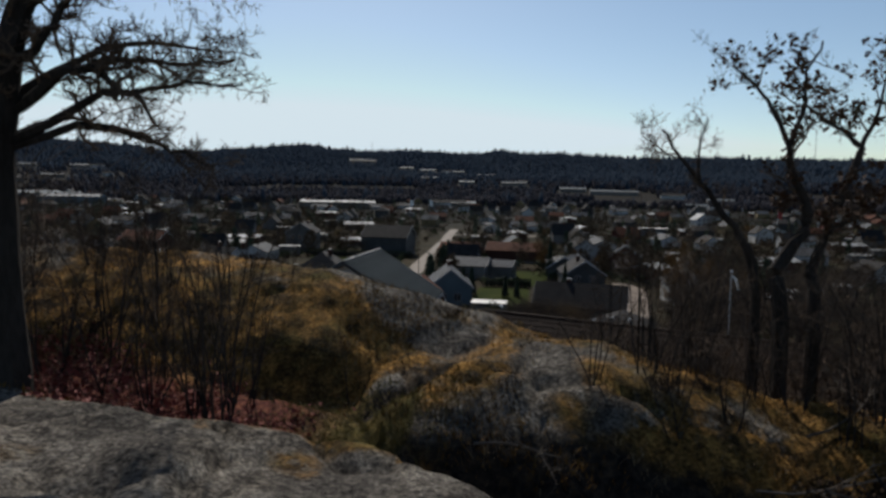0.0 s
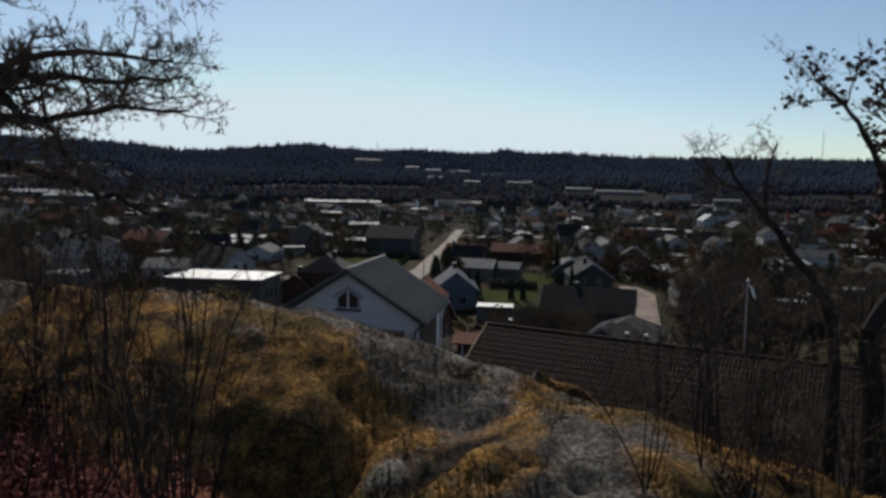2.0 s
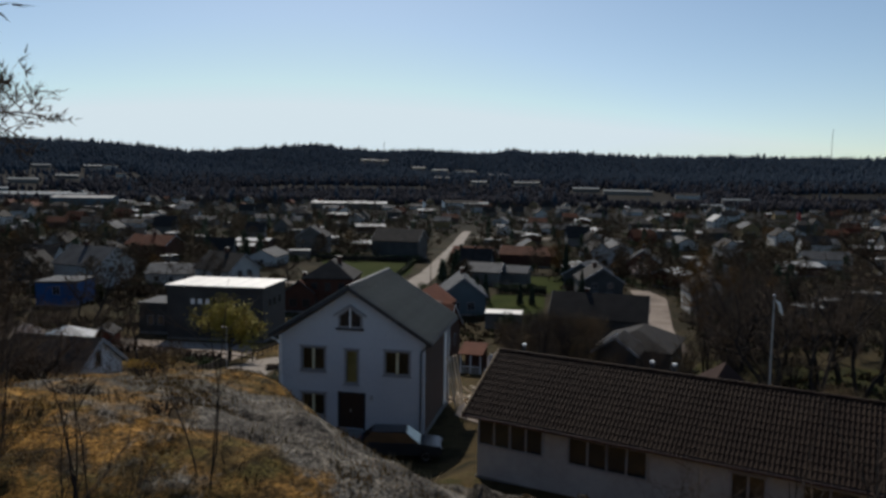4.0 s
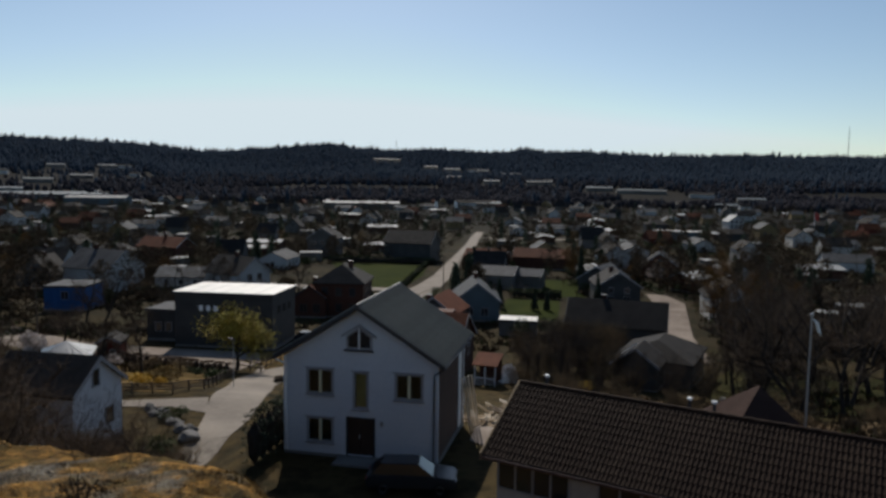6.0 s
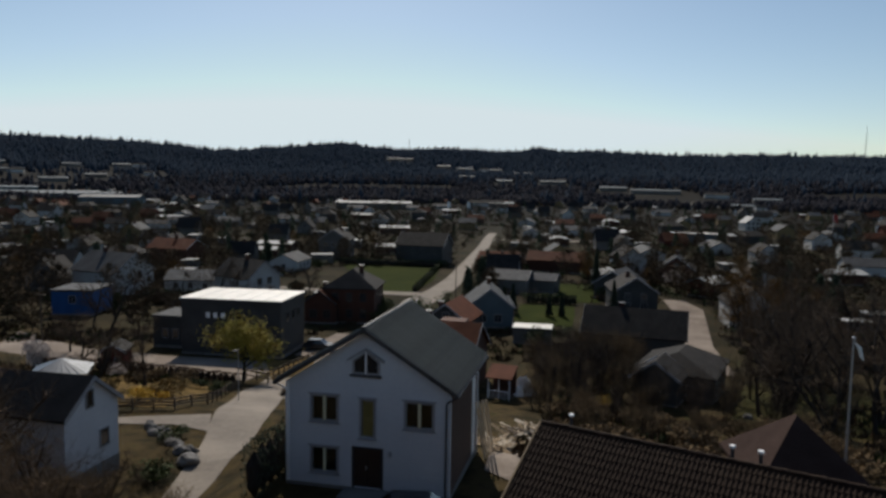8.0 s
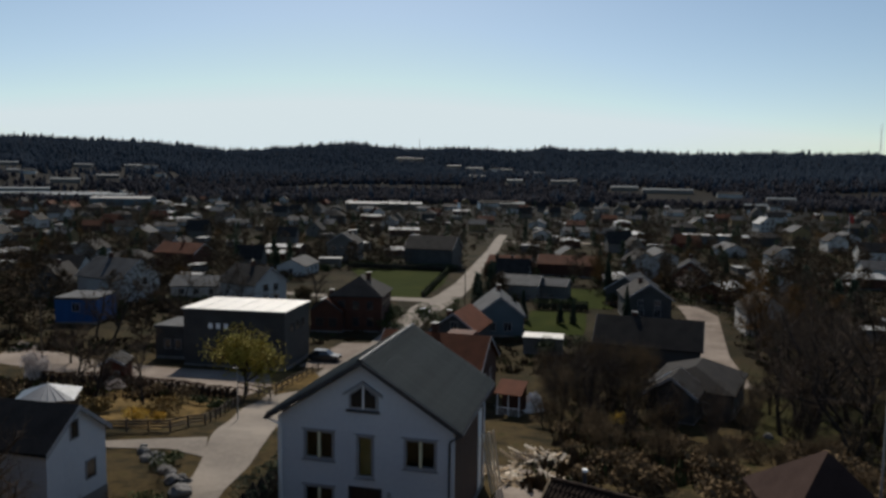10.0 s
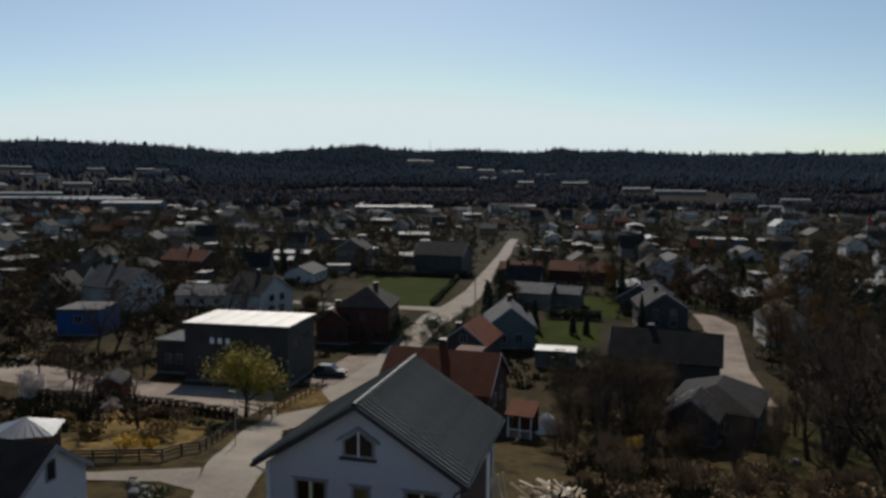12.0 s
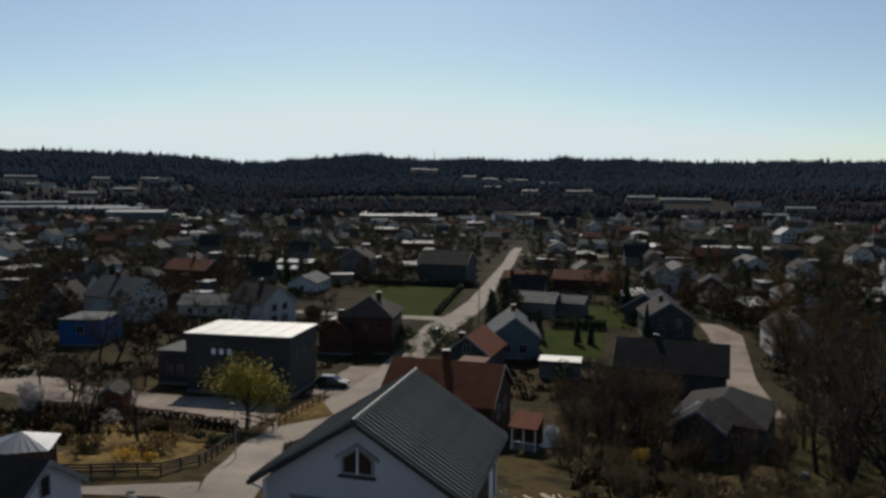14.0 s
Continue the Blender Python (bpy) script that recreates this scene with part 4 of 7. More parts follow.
def brown_house():
    """Local frame: ridge along +x from its near end, the slope towards the hill faces -y."""
    LEN, HALF, RZ, EZ, G = 23.0, 3.15, 7.33, 5.42, 2.3
    m = pose(13.72, -8.6, -0.2, 0, 0, -19.3)
    root = thing("brown_house", m, "long low house with brown tiled gable roof and pale walls", "house")
    part("plinth", boxes((0.3, LEN - 0.3, -HALF + 0.5, HALF - 0.5, 0.0, G + 0.5)), M["concrete"], root)
    body = bmesh.new()
    add_prism(body, [(-HALF + 0.55, G + 0.5), (HALF - 0.55, G + 0.5), (HALF - 0.55, EZ + 0.2), (0, RZ - 0.15), (-HALF + 0.55, EZ + 0.2)], 0.35, LEN - 0.35, "X")
    part("wall", body, M["white_wall"], root, "pale rendered walls")
    for u, w, h, z in ((0.5, 1.3, 0.95, 4.15), (1.85, 1.3, 0.95, 4.15), (4.3, 1.4, 0.95, 4.1), (5.75, 1.4, 0.95, 4.1), (9.8, 1.0, 1.9, 3.05), (12.2, 1.5, 1.1, 3.9), (15.5, 1.5, 1.1, 3.9), (18.5, 1.5, 1.1, 3.9)):
        window_part(root, pose(u + 0.6, -HALF + 0.55, z), w, h, M["window_trim"], True)
    run, drop = HALF, RZ - EZ
    slope, tilt = math.hypot(run, drop), math.degrees(math.atan2(drop, run))
    tw = LEN / 150
    rows_ = 11
    th = slope / rows_
    mesh = to_mesh("roof_tile", s_tile(tw, th), M["brown_tile"])
    for sgn in (-1, 1):
        bm = bmesh.new()
        add_prism(bm, [(0, RZ - 0.12), (0, RZ), (sgn * HALF, EZ), (sgn * HALF, EZ - 0.14)], 0.0, LEN, "X")
        deck = part("roof_deck", bm, M["grey_trim"], root)
        rest = bmesh.new()
        for c in range(150):
            for r in range(rows_):
                base = pose(c * tw + tw * (sgn > 0), 0, RZ + 0.01, 0, 0, 90 * sgn)
                mm = base @ pose(0, 0, 0, 0, tilt, 0) @ pose(r * th, 0, 0.0015 * ((c * 7 + r * 3) % 5))
                if sgn < 0 and c < 27:
                    t = part("tile", mesh, None, deck)
                    t.matrix_local = mm
                else:
                    old = len(rest.verts)
                    rest.from_mesh(mesh)
                    rest.verts.ensure_lookup_table()
                    for v in rest.verts[old:]:
                        v.co = mm @ v.co
        tagged(part("tiles", rest, M["brown_tile"], deck), kind="stuff")
        for x in (-0.06, LEN):
            bm = bmesh.new()
            add_prism(bm, [(0, RZ - 0.2), (0, RZ + 0.08), (sgn * (HALF + 0.05), EZ + 0.06), (sgn * (HALF + 0.05), EZ - 0.2)], x, x + 0.06, "X")
            part("bargeboard", bm, M["wood"], root, "pale wooden bargeboard")
        bm = bmesh.new()
        add_tube(bm, [(0, sgn * (HALF + 0.07), EZ - 0.08), (LEN, sgn * (HALF + 0.07), EZ - 0.08)], [0.06, 0.06], 8)
        part("gutter", bm, M["brown_board"], root)
    for u in (0.75, 6.25, 7.1):
        bm = bmesh.new()
        add_tube(bm, [(u, 0.9, RZ - 0.75), (u, 0.9, RZ + 0.1)], [0.06, 0.06], 10)
        vent = part("vent_pipe", bm, M["grey_trim"], root)
        bm = bmesh.new()
        add_tube(bm, [(u, 0.9, RZ + 0.1), (u, 0.9, RZ + 0.15), (u, 0.9, RZ + 0.2)], [0.07, 0.1, 0.085], 10)
        part("cap", bm, M["white_trim"], vent, "pale vent cap")
    for i in range(46):
        bm = bmesh.new()
        add_tube(bm, [(i * 0.5, 0, RZ + 0.0), (i * 0.5 + 0.52, 0, RZ + 0.01)], [0.085, 0.095], 8)
        part("ridge_tile", bm, M["brown_tile"], root)
    return root


brown_house()


# ---- buildings near the street ----
stand(house("small white wooden outbuilding with dark gable roof", 4.6, 6.0, 3.9, 1.75, "white_board", "dark_roof", windows=[("front", -0.2, 4.0, 0.55, 1.0), ("front", 1.0, 1.3, 0.7, 1.0)], over=0.25, category="outbuilding", name="outbuilding"), -16.5, 2.5, 90, 0).location.z = -1.95
pav = thing("garden_pavilion", pose(-18.4, 5.9, -1.2, 0, 0, 30), "wooden garden pavilion with pyramidal galvanised roof", "pavilion")
for sx in (-1.4, 1.4):
    for sy in (-1.4, 1.4):
        part("post", boxes((sx - 0.07, sx + 0.07, sy - 0.07, sy + 0.07, -2.2, 4.2)), M["old_wood"], pav)
part("wall", boxes((-1.38, 1.38, -1.45, -1.38, -2.0, 3.4), (-1.38, 1.38, 1.38, 1.45, -2.0, 3.4)), M["old_wood"], pav)
for k in range(4):
    bm = bmesh.new()
    a, b = math.radians(45 + 90 * k), math.radians(135 + 90 * k)
    p, q = Vector((math.cos(a) * 2.45, math.sin(a) * 2.1, 4.2)), Vector((math.cos(b) * 2.45, math.sin(b) * 2.1, 4.2))
    for i in range(7):
        u, v = p.lerp(q, i / 7), p.lerp(q, (i + 1) / 7)
        t = Vector((0, 0, 5.0))
        w = u.lerp(v, 0.12) + Vector((0, 0, 0.04))
        bm.faces.new([bm.verts.new(x) for x in (u, w, t)]), bm.faces.new([bm.verts.new(x) for x in (w, v, t)])
    part("roof_sheet", bm, M["metal_roof"], pav)

shop = stand(house("dark flat-roofed commercial building with pale roof sheets", 13.7, 8.9, 7.3, 0, "dark_wall", "pale_roof", "grey_trim", windows=row("front", 3, 3.2, 5.0, 0.55, 0.8) + row("front", 5, 6, 1.2, 1.4, 1.6)[2:] + row("right", 3, 6, 4.6, 0.9, 1.1), over=0.2, category="building", name="commercial_building", door=("front", 1.5)), -32.1, 56.4, 4, 0.15)
# white panels added over three panes to stand in for their bright reflections
for i in range(3):
    part("blind", boxes((-3.4 + 1.05 * i, -2.85 + 1.05 * i, -4.53, -4.49, 5.05, 5.75)), M["white_trim"], shop, "white panel for a bright window reflection")
for i in range(1, 6):
    part("roof_seam", boxes((-6.95 + 13.9 * i / 6, -6.91 + 13.9 * i / 6, -4.6, 4.6, 7.6, 7.64)), M["steel"], shop)
stand(house("low dark annex beside the flat-roofed building", 5, 6, 4.2, 0, "dark_wall", "grey_roof", windows=row("front", 2, 3, 1.4, 0.8, 1.2), over=0.15, category="building", name="annex"), -42.5, 57.5, 4, 0.1)

stand(house("dark red brick two-storey villa with black hipped roof", 8.4, 9.2, 5.9, 3.0, "brick_wall", "dark_roof", "grey_trim", windows=row("front", 3, 7, 1.1, 0.9, 1.3) + row("front", 3, 7, 3.8, 0.9, 1.3) + row("right", 3, 7, 3.8) + row("right", 3, 7, 1.1), hip=3.2, chimney=(1.2, 0, 1.2)), -26.3, 84.5, 8)
stand(house("brick extension with low red tiled gable", 5.2, 5, 3.6, 1.9, "brick_wall", "red_tile", "grey_trim", windows=row("front", 2, 4.5, 1.1), hip=0, chimney=(0, 1, 1)), -30.3, 80.5, 6)
rh = stand(house("large villa with red tiled roof and brick chimney", 9.4, 11.5, 5.2, 3.0, "brick_wall", "red_tile", windows=row("right", 4, 10, 3.2) + row("front", 2, 6, 3.2), chimney=(0.3, 0.3, 1.3)), -3.6, 46.0, 88)
rh.location.z = -8.6
part("dormer", boxes((1.6, 4.2, -3.6, -0.6, 6.2, 8.0)), M["brick_wall"], rh)
porch = thing("garden_porch", pose(5.5, 40.6, land(5.5, 40.6), 0, 0, -8) @ Matrix.Diagonal((0.75, 0.9, 0.9, 1)), "open porch with red tiled lean-to roof and pale railing", "porch")
for sx in (-1.5, 0.0, 1.5):
    part("post", boxes((sx - 0.06, sx + 0.06, -1.2, -1.08, -0.4, 2.5)), M["white_trim"], porch)
part("roof", prism([(-1.5, 2.45), (-1.5, 2.57), (1.4, 3.5), (1.4, 3.38)], -1.9, 1.9, "X"), M["red_tile"], porch)
part("back_wall", boxes((-1.7, 1.7, 1.25, 1.4, -0.4, 3.36)), M["brick_wall"], porch)
part("deck", boxes((-1.8, 1.8, -1.4, 1.25, -0.5, 0.05)), M["old_wood"], porch)
rail = part("railing", boxes((-1.6, 1.6, -1.3, -1.22, 0.95, 1.03)), M["white_trim"], porch)
for i in range(13):
    part("baluster", boxes((-1.56 + 0.26 * i, -1.53 + 0.26 * i, -1.28, -1.24, 0.05, 0.95)), M["white_trim"], rail)
stand(house("dark wooden cottage with pale bargeboards and orange tile roof", 6.4, 8.5, 3.4, 2.4, "dark_wall", "red_tile", windows=[("front", 0, 3.6, 0.9, 1.0)] + row("front", 2, 4.5, 1.1), chimney=(-1.2, -2.5, 1.0)), -6.6, 73.5, -4)
stand(house("house with blue-grey roof and grey walls", 7.5, 11, 3.6, 2.9, "haze_wall", "grey_roof", windows=row("front", 2, 5, 1.1) + row("right", 4, 10, 1.2), chimney=(0, 1, 1.0)), -3.6, 88.5, 12)
stand(house("low grey villa with pale sheet roof", 8, 9.5, 3.0, 1.6, "grey_wall", "grey_roof", windows=row("right", 4, 8, 1.0)), -5.2, 126.5, 84)
stand(house("grey garage with pale roof", 5, 6, 2.8, 1.2, "grey_wall", "grey_roof", windows=row("front", 1, 3, 1.2)), 2.4, 127.5, 80, 0)
stand(house("long red-tiled row house with brick walls", 8, 15, 3.2, 2.0, "brick_wall", "red_tile", windows=row("right", 6, 13, 1.0)), 2.5, 166, 86)
stand(house("brick house with red roof behind hedges", 8, 11, 3.2, 2.0, "brick_wall", "red_tile", windows=row("right", 4, 9, 1.0)), -12.0, 160, 84)
stand(house("grey rendered garage with pale flat roof", 3.4, 5.6, 2.2, 0.0, "grey_wall", "pale_roof", windows=(), over=0.1, category="garage", name="garage"), 5.4, 74.0, 92)
hp = stand(house("grey hipped-roof house with dark rendered walls", 8.2, 9.6, 3.2, 1.9, "slate_wall", "dark_roof", windows=row("front", 2, 5.5, 1.1, 1.2, 1.0) + row("right", 3, 8, 1.1), hip=2.6), 24.4, 50.5, -16)
part("bargeboard", prism([(-3.9, 3.3), (-3.7, 3.3), (-1.6, 5.0), (-1.8, 5.0)], -5.2, -5.1), M["white_trim"], hp)
stand(house("grey wing with light bargeboard", 4.6, 4.0, 3.0, 1.6, "slate_wall", "dark_roof", windows=[("front", 0, 1.0, 1.1, 1.0)]), 21.6, 44.6, -16)
stand(house("long dark house with black roof", 8.5, 13.5, 3.2, 3.0, "dark_wall", "dark_roof", windows=row("right", 5, 13, 1.1), chimney=(0.5, 2, 1.0)), 20.0, 71.5, 84)
stand(house("tall dark villa with black roof", 8.0, 10, 4.2, 2.6, "dark_wall", "dark_roof", windows=row("front", 2, 6, 2.9, 0.9, 1.0) + row("front", 2, 6, 1.0), chimney=(-0.8, 0, 1.1)), 20.5, 109, 8)
stand(house("dark villa with grey roof and pale bargeboard", 8, 9, 3.4, 2.6, "dark_wall", "grey_roof", windows=row("front", 2, 5, 1.0)), 18.5, 124, -18)
stand(house("small timber shed with pale tilted sheet roof", 5.5, 6.5, 3.0, 1.1, "red_wall", "pale_roof", windows=(), category="shed", name="shed"), 37.5, 133, -42)
stand(house("brown house with dark gable roof", 8.5, 10, 3.2, 3.0, "brick_wall", "dark_roof", windows=row("front", 2, 5, 1.0) + [("front", 0, 3.6, 1.0, 1.0)], chimney=(0, 1, 1)), 33.0, 158, -6)
stand(house("long white flat-roofed hall with blue-grey walls", 6, 17.5, 4.4, 0, "haze_wall", "pale_roof", windows=row("right", 6, 15, 1.5, 1.4, 1.0), category="building", name="hall"), 49, 272, 88)
stand(house("white villa with steep light roof", 8, 9, 4.4, 3.2, "white_wall", "fair_roof", windows=row("front", 3, 7, 1.2) + row("front", 3, 7, 3.6), chimney=(1, 0, 1)), 88, 375, 12)
stand(house("bright blue wooden house with flat grey roof", 7.0, 7.5, 4.2, 0.0, "blue_wall", "grey_roof", windows=row("front", 1, 6, 2.2), over=0.15), -73.0, 75.5, 14)
stand(house("large house with blue-grey roof and white gable", 9.5, 12.5, 5.0, 3.4, "white_wall", "grey_roof", windows=row("right", 4, 11, 1.2) + row("front", 2, 5, 3.4, 1.0, 1.3), chimney=(0, 2, 1)), -83.0, 97, 76)
stand(house("pale villa with dark roof and white gable", 8, 10, 4.8, 3.0, "white_wall", "dark_roof", windows=row("front", 2, 5, 1.2) + row("front", 2, 5, 3.4), chimney=(0, 0, 1)), -54.0, 99, 68)
stand(house("brown house with red tiled roof", 8.5, 13, 4.4, 2.4, "brick_wall", "red_tile", windows=row("right", 4, 11, 1.2), chimney=(0, 0, 1)), -101, 148, 84)
stand(house("large dark villa at the edge of the field", 10, 14, 5.6, 3.2, "dark_wall", "dark_roof", windows=row("right", 5, 12, 1.2) + row("right", 5, 12, 3.6), chimney=(1.2, -2, 1.2)), -36, 172, 86)
stand(house("grey two-storey villa with dark roof", 9, 11, 5.6, 3.0, "grey_wall", "dark_roof", windows=row("front", 3, 7, 1.2) + row("front", 3, 7, 3.6), chimney=(1, 2, 1)), -66, 180, 10)
stand(house("long warehouse with pale sheet roof", 16, 60, 5.0, 1.2, "grey_wall", "fair_roof", windows=row("right", 9, 54, 2.0, 2.2, 1.4), category="building", name="warehouse"), -168, 530, 104)
stand(house("wide industrial hall with pale roof", 26, 46, 6.0, 1.6, "haze_wall", "fair_roof", windows=row("right", 8, 40, 2.6, 3, 1.6), category="building", name="industrial_hall"), -385, 500, 112)
for x, y, l, r in ((-470, 560, 80, 130), (-520, 590, 84, 128), (-560, 560, 70, 134), (-610, 620, 70, 132)):
    stand(house("far industrial hall with blue-grey walls", 28, l, 6.5, 1.2, "haze_wall", "dull_roof", windows=row("right", 7, l * 0.85, 2.6, 4, 1.5), category="building", name="industrial_hall", boards=False), x, y, r)

# the roof that shows behind the brown house
stand(house("small house with red-brown tiled hipped roof", 5.2, 5.8, 2.2, 2.9, "brick_wall", "brown_roof", windows=row("front", 2, 5, 0.8), hip=2.8), 25.9, 7.2, 8).location.z = -1.6

# ---- the rest of the town ----
TOWN = [house("white wooden villa with dark roof", 8, 10, 4.6, 3.0, "white_wall", "dark_roof", windows=row("front", 2, 5, 1.1) + row("right", 2, 7, 1.1), chimney=(0.5, 1, 1.0), boards=False),
        house("red wooden house with tiled roof", 7.5, 9.5, 3.0, 3.0, "red_wall", "red_tile", windows=row("front", 2, 5, 1.0) + row("right", 2, 7, 1.0), chimney=(0, 1, 1.0), boards=False),
        house("ochre villa with grey roof", 8, 10, 4.4, 2.6, "yellow_wall", "grey_roof", windows=row("front", 2, 5, 1.1) + row("right", 1, 7, 3.0), chimney=(0.6, -1, 1.0), boards=False),
        house("low brick bungalow with light roof", 9, 14, 2.9, 0.9, "brick_wall", "fair_roof", windows=row("right", 3, 12, 0.9, 1.8, 1.1), boards=False),
        house("grey rendered house with steep dark roof", 8.5, 9, 3.6, 4.2, "grey_wall", "dark_roof", windows=row("front", 2, 5, 1.0) + [("front", 0, 4.2, 1.2, 1.2)], chimney=(0, 0.5, 0.8), boards=False),
        house("dark brown villa with red roof", 8, 11, 3.6, 2.6, "brown_board", "red_tile", windows=row("front", 2, 5, 1.0) + row("right", 1, 7, 1.0), chimney=(1, 2, 1.0), boards=False),
        house("white bungalow with grey roof", 8.5, 13, 3.0, 2.0, "white_wall", "grey_roof", windows=row("right", 3, 11, 1.0) + row("front", 1, 6, 1.0), boards=False),
        house("garage with light flat roof", 4, 6.5, 2.6, 0, "grey_wall", "fair_roof", windows=(), over=0.15, category="garage", name="garage"),
        house("dark panel house with hipped black roof", 9, 11, 5.2, 2.4, "dark_wall", "dark_roof", windows=row("front", 2, 7, 1.2) + row("front", 2, 7, 3.5), hip=3.2)]
rng = random.Random(41)
TAKEN = [(o.location.x, o.location.y, 9.0) for o in scene.objects if o.get("category") in ("house", "building", "garage", "shed", "annex") and o not in TOWN]
TAKEN = [(x, y, r + (25 if y > 350 else 0)) for x, y, r in TAKEN]


def on_street(x, y, pad):
    cx = -18.5 - 0.09 * max(y - 118, 0)
    if y < 350 and abs(x - cx) < 4.5 + pad:
        return True
    if 108 < y < 164 and -60 < x < -18:
        return True
    if 84 < y < 144 and -3 < x < 16:
        return True
    return 24 < x < 35 and y < 128


spots = []
tries = 0
while len(spots) < 345 and tries < 30000:
    tries += 1
    y = 95 + 640 * rng.random() ** 1.35
    x = rng.uniform(-1.05 * y - 30, 0.37 * y + 40)
    small = rng.random() < 0.22
    r = 6.0 if small else 9.0
    r *= 1.0 + y / 900
    if on_street(x, y, 6) or any((x - a) ** 2 + (y - b) ** 2 < (r + c) ** 2 * 0.5 for a, b, c in TAKEN):
        continue
    TAKEN.append((x, y, r))
    spots.append((x, y, 7 if small else rng.choice((0, 0, 0, 1, 2, 3, 4, 4, 5, 6, 6, 6, 8, 3, 3))))
used = set()
for x, y, k in spots:
    turn = rng.choice((8, 98, 10, 96, -80)) + rng.uniform(-9, 9)
    size = rng.uniform(0.78, 0.95)
    m = pose(x, y, land(x, y), 0, 0, turn) @ Matrix.Diagonal((size, size, size, 1))
    if k in used:
        o = copy_thing(TOWN[k], m)
        o.matrix_basis = m
    else:
        used.add(k)
        o = TOWN[k]
        o.matrix_world = m
    o["group"] = "houses of the town"

# scattered buildings on the far wooded slope: bearing, distance, length
def bearing(a, r):
    return 15 + r * math.sin(radians(a)), -27 + r * math.cos(radians(a))


BLOCK = [house("far apartment block with dull shallow roof", 11, 30, 4.6, 1.6, "grey_wall", "dull_roof", windows=row("right", 7, 26, 1.2, 1.6, 1.2) + row("right", 7, 26, 3.0, 1.6, 1.2), category="building", name="apartment_block", boards=False),
         house("far blue-grey hall with grey sheet roof", 12, 30, 4.0, 1.8, "slate_wall", "dull_roof", windows=row("right", 5, 26, 1.6, 2.2, 1.4), category="building", name="far_hall", boards=False),
         house("far white house with dark roof", 9, 14, 4.8, 2.4, "white_wall", "dark_roof", windows=row("right", 4, 12, 1.2) + row("right", 4, 12, 3.2), category="building", name="far_house", boards=False)]
SLOPE = ((-44.5, 1410, 47, 0), (-39.6, 1400, 29, 0), (-36.4, 1410, 30, 1), (-35.2, 1400, 22, 2), (-43.4, 1240, 38, 0), (-43.0, 1190, 20, 2), (-40.8, 1045, 34, 0), (-38.1, 1115, 28, 1), (-34.6, 1155, 14, 2),
         (-16.6, 1632, 34, 1), (-15.6, 1630, 26, 1), (-12.7, 1495, 28, 1), (-11.1, 1455, 33, 0), (-9.6, 1440, 18, 2), (-8.7, 1435, 26, 0), (-10.8, 1230, 30, 1), (-6.5, 1370, 36, 1), (-8.0, 1110, 24, 0), (-4.3, 1105, 38, 0),
         (-3.6, 1130, 14, 2), (0.3, 1020, 36, 0), (2.6, 992, 34, 0), (4.4, 990, 30, 0), (7.4, 950, 16, 2), (8.2, 945, 16, 2), (11.2, 895, 30, 0), (10.0, 720, 30, 0), (-9.4, 640, 30, 2), (-8.2, 640, 22, 0))
used = set()
for a, r, length, k in SLOPE:
    x, y = bearing(a, r)
    m = pose(x, y, land(x, y) - 0.3, 0, 0, 90 - a + (r % 7 - 3) * 3) @ Matrix.Diagonal((1, length / (14 if k == 2 else 30), 1, 1))
    o = copy_thing(BLOCK[k], m) if k in used else BLOCK[k]
    o.matrix_basis = m
    o["group"] = "buildings on the far slope"
    used.add(k)


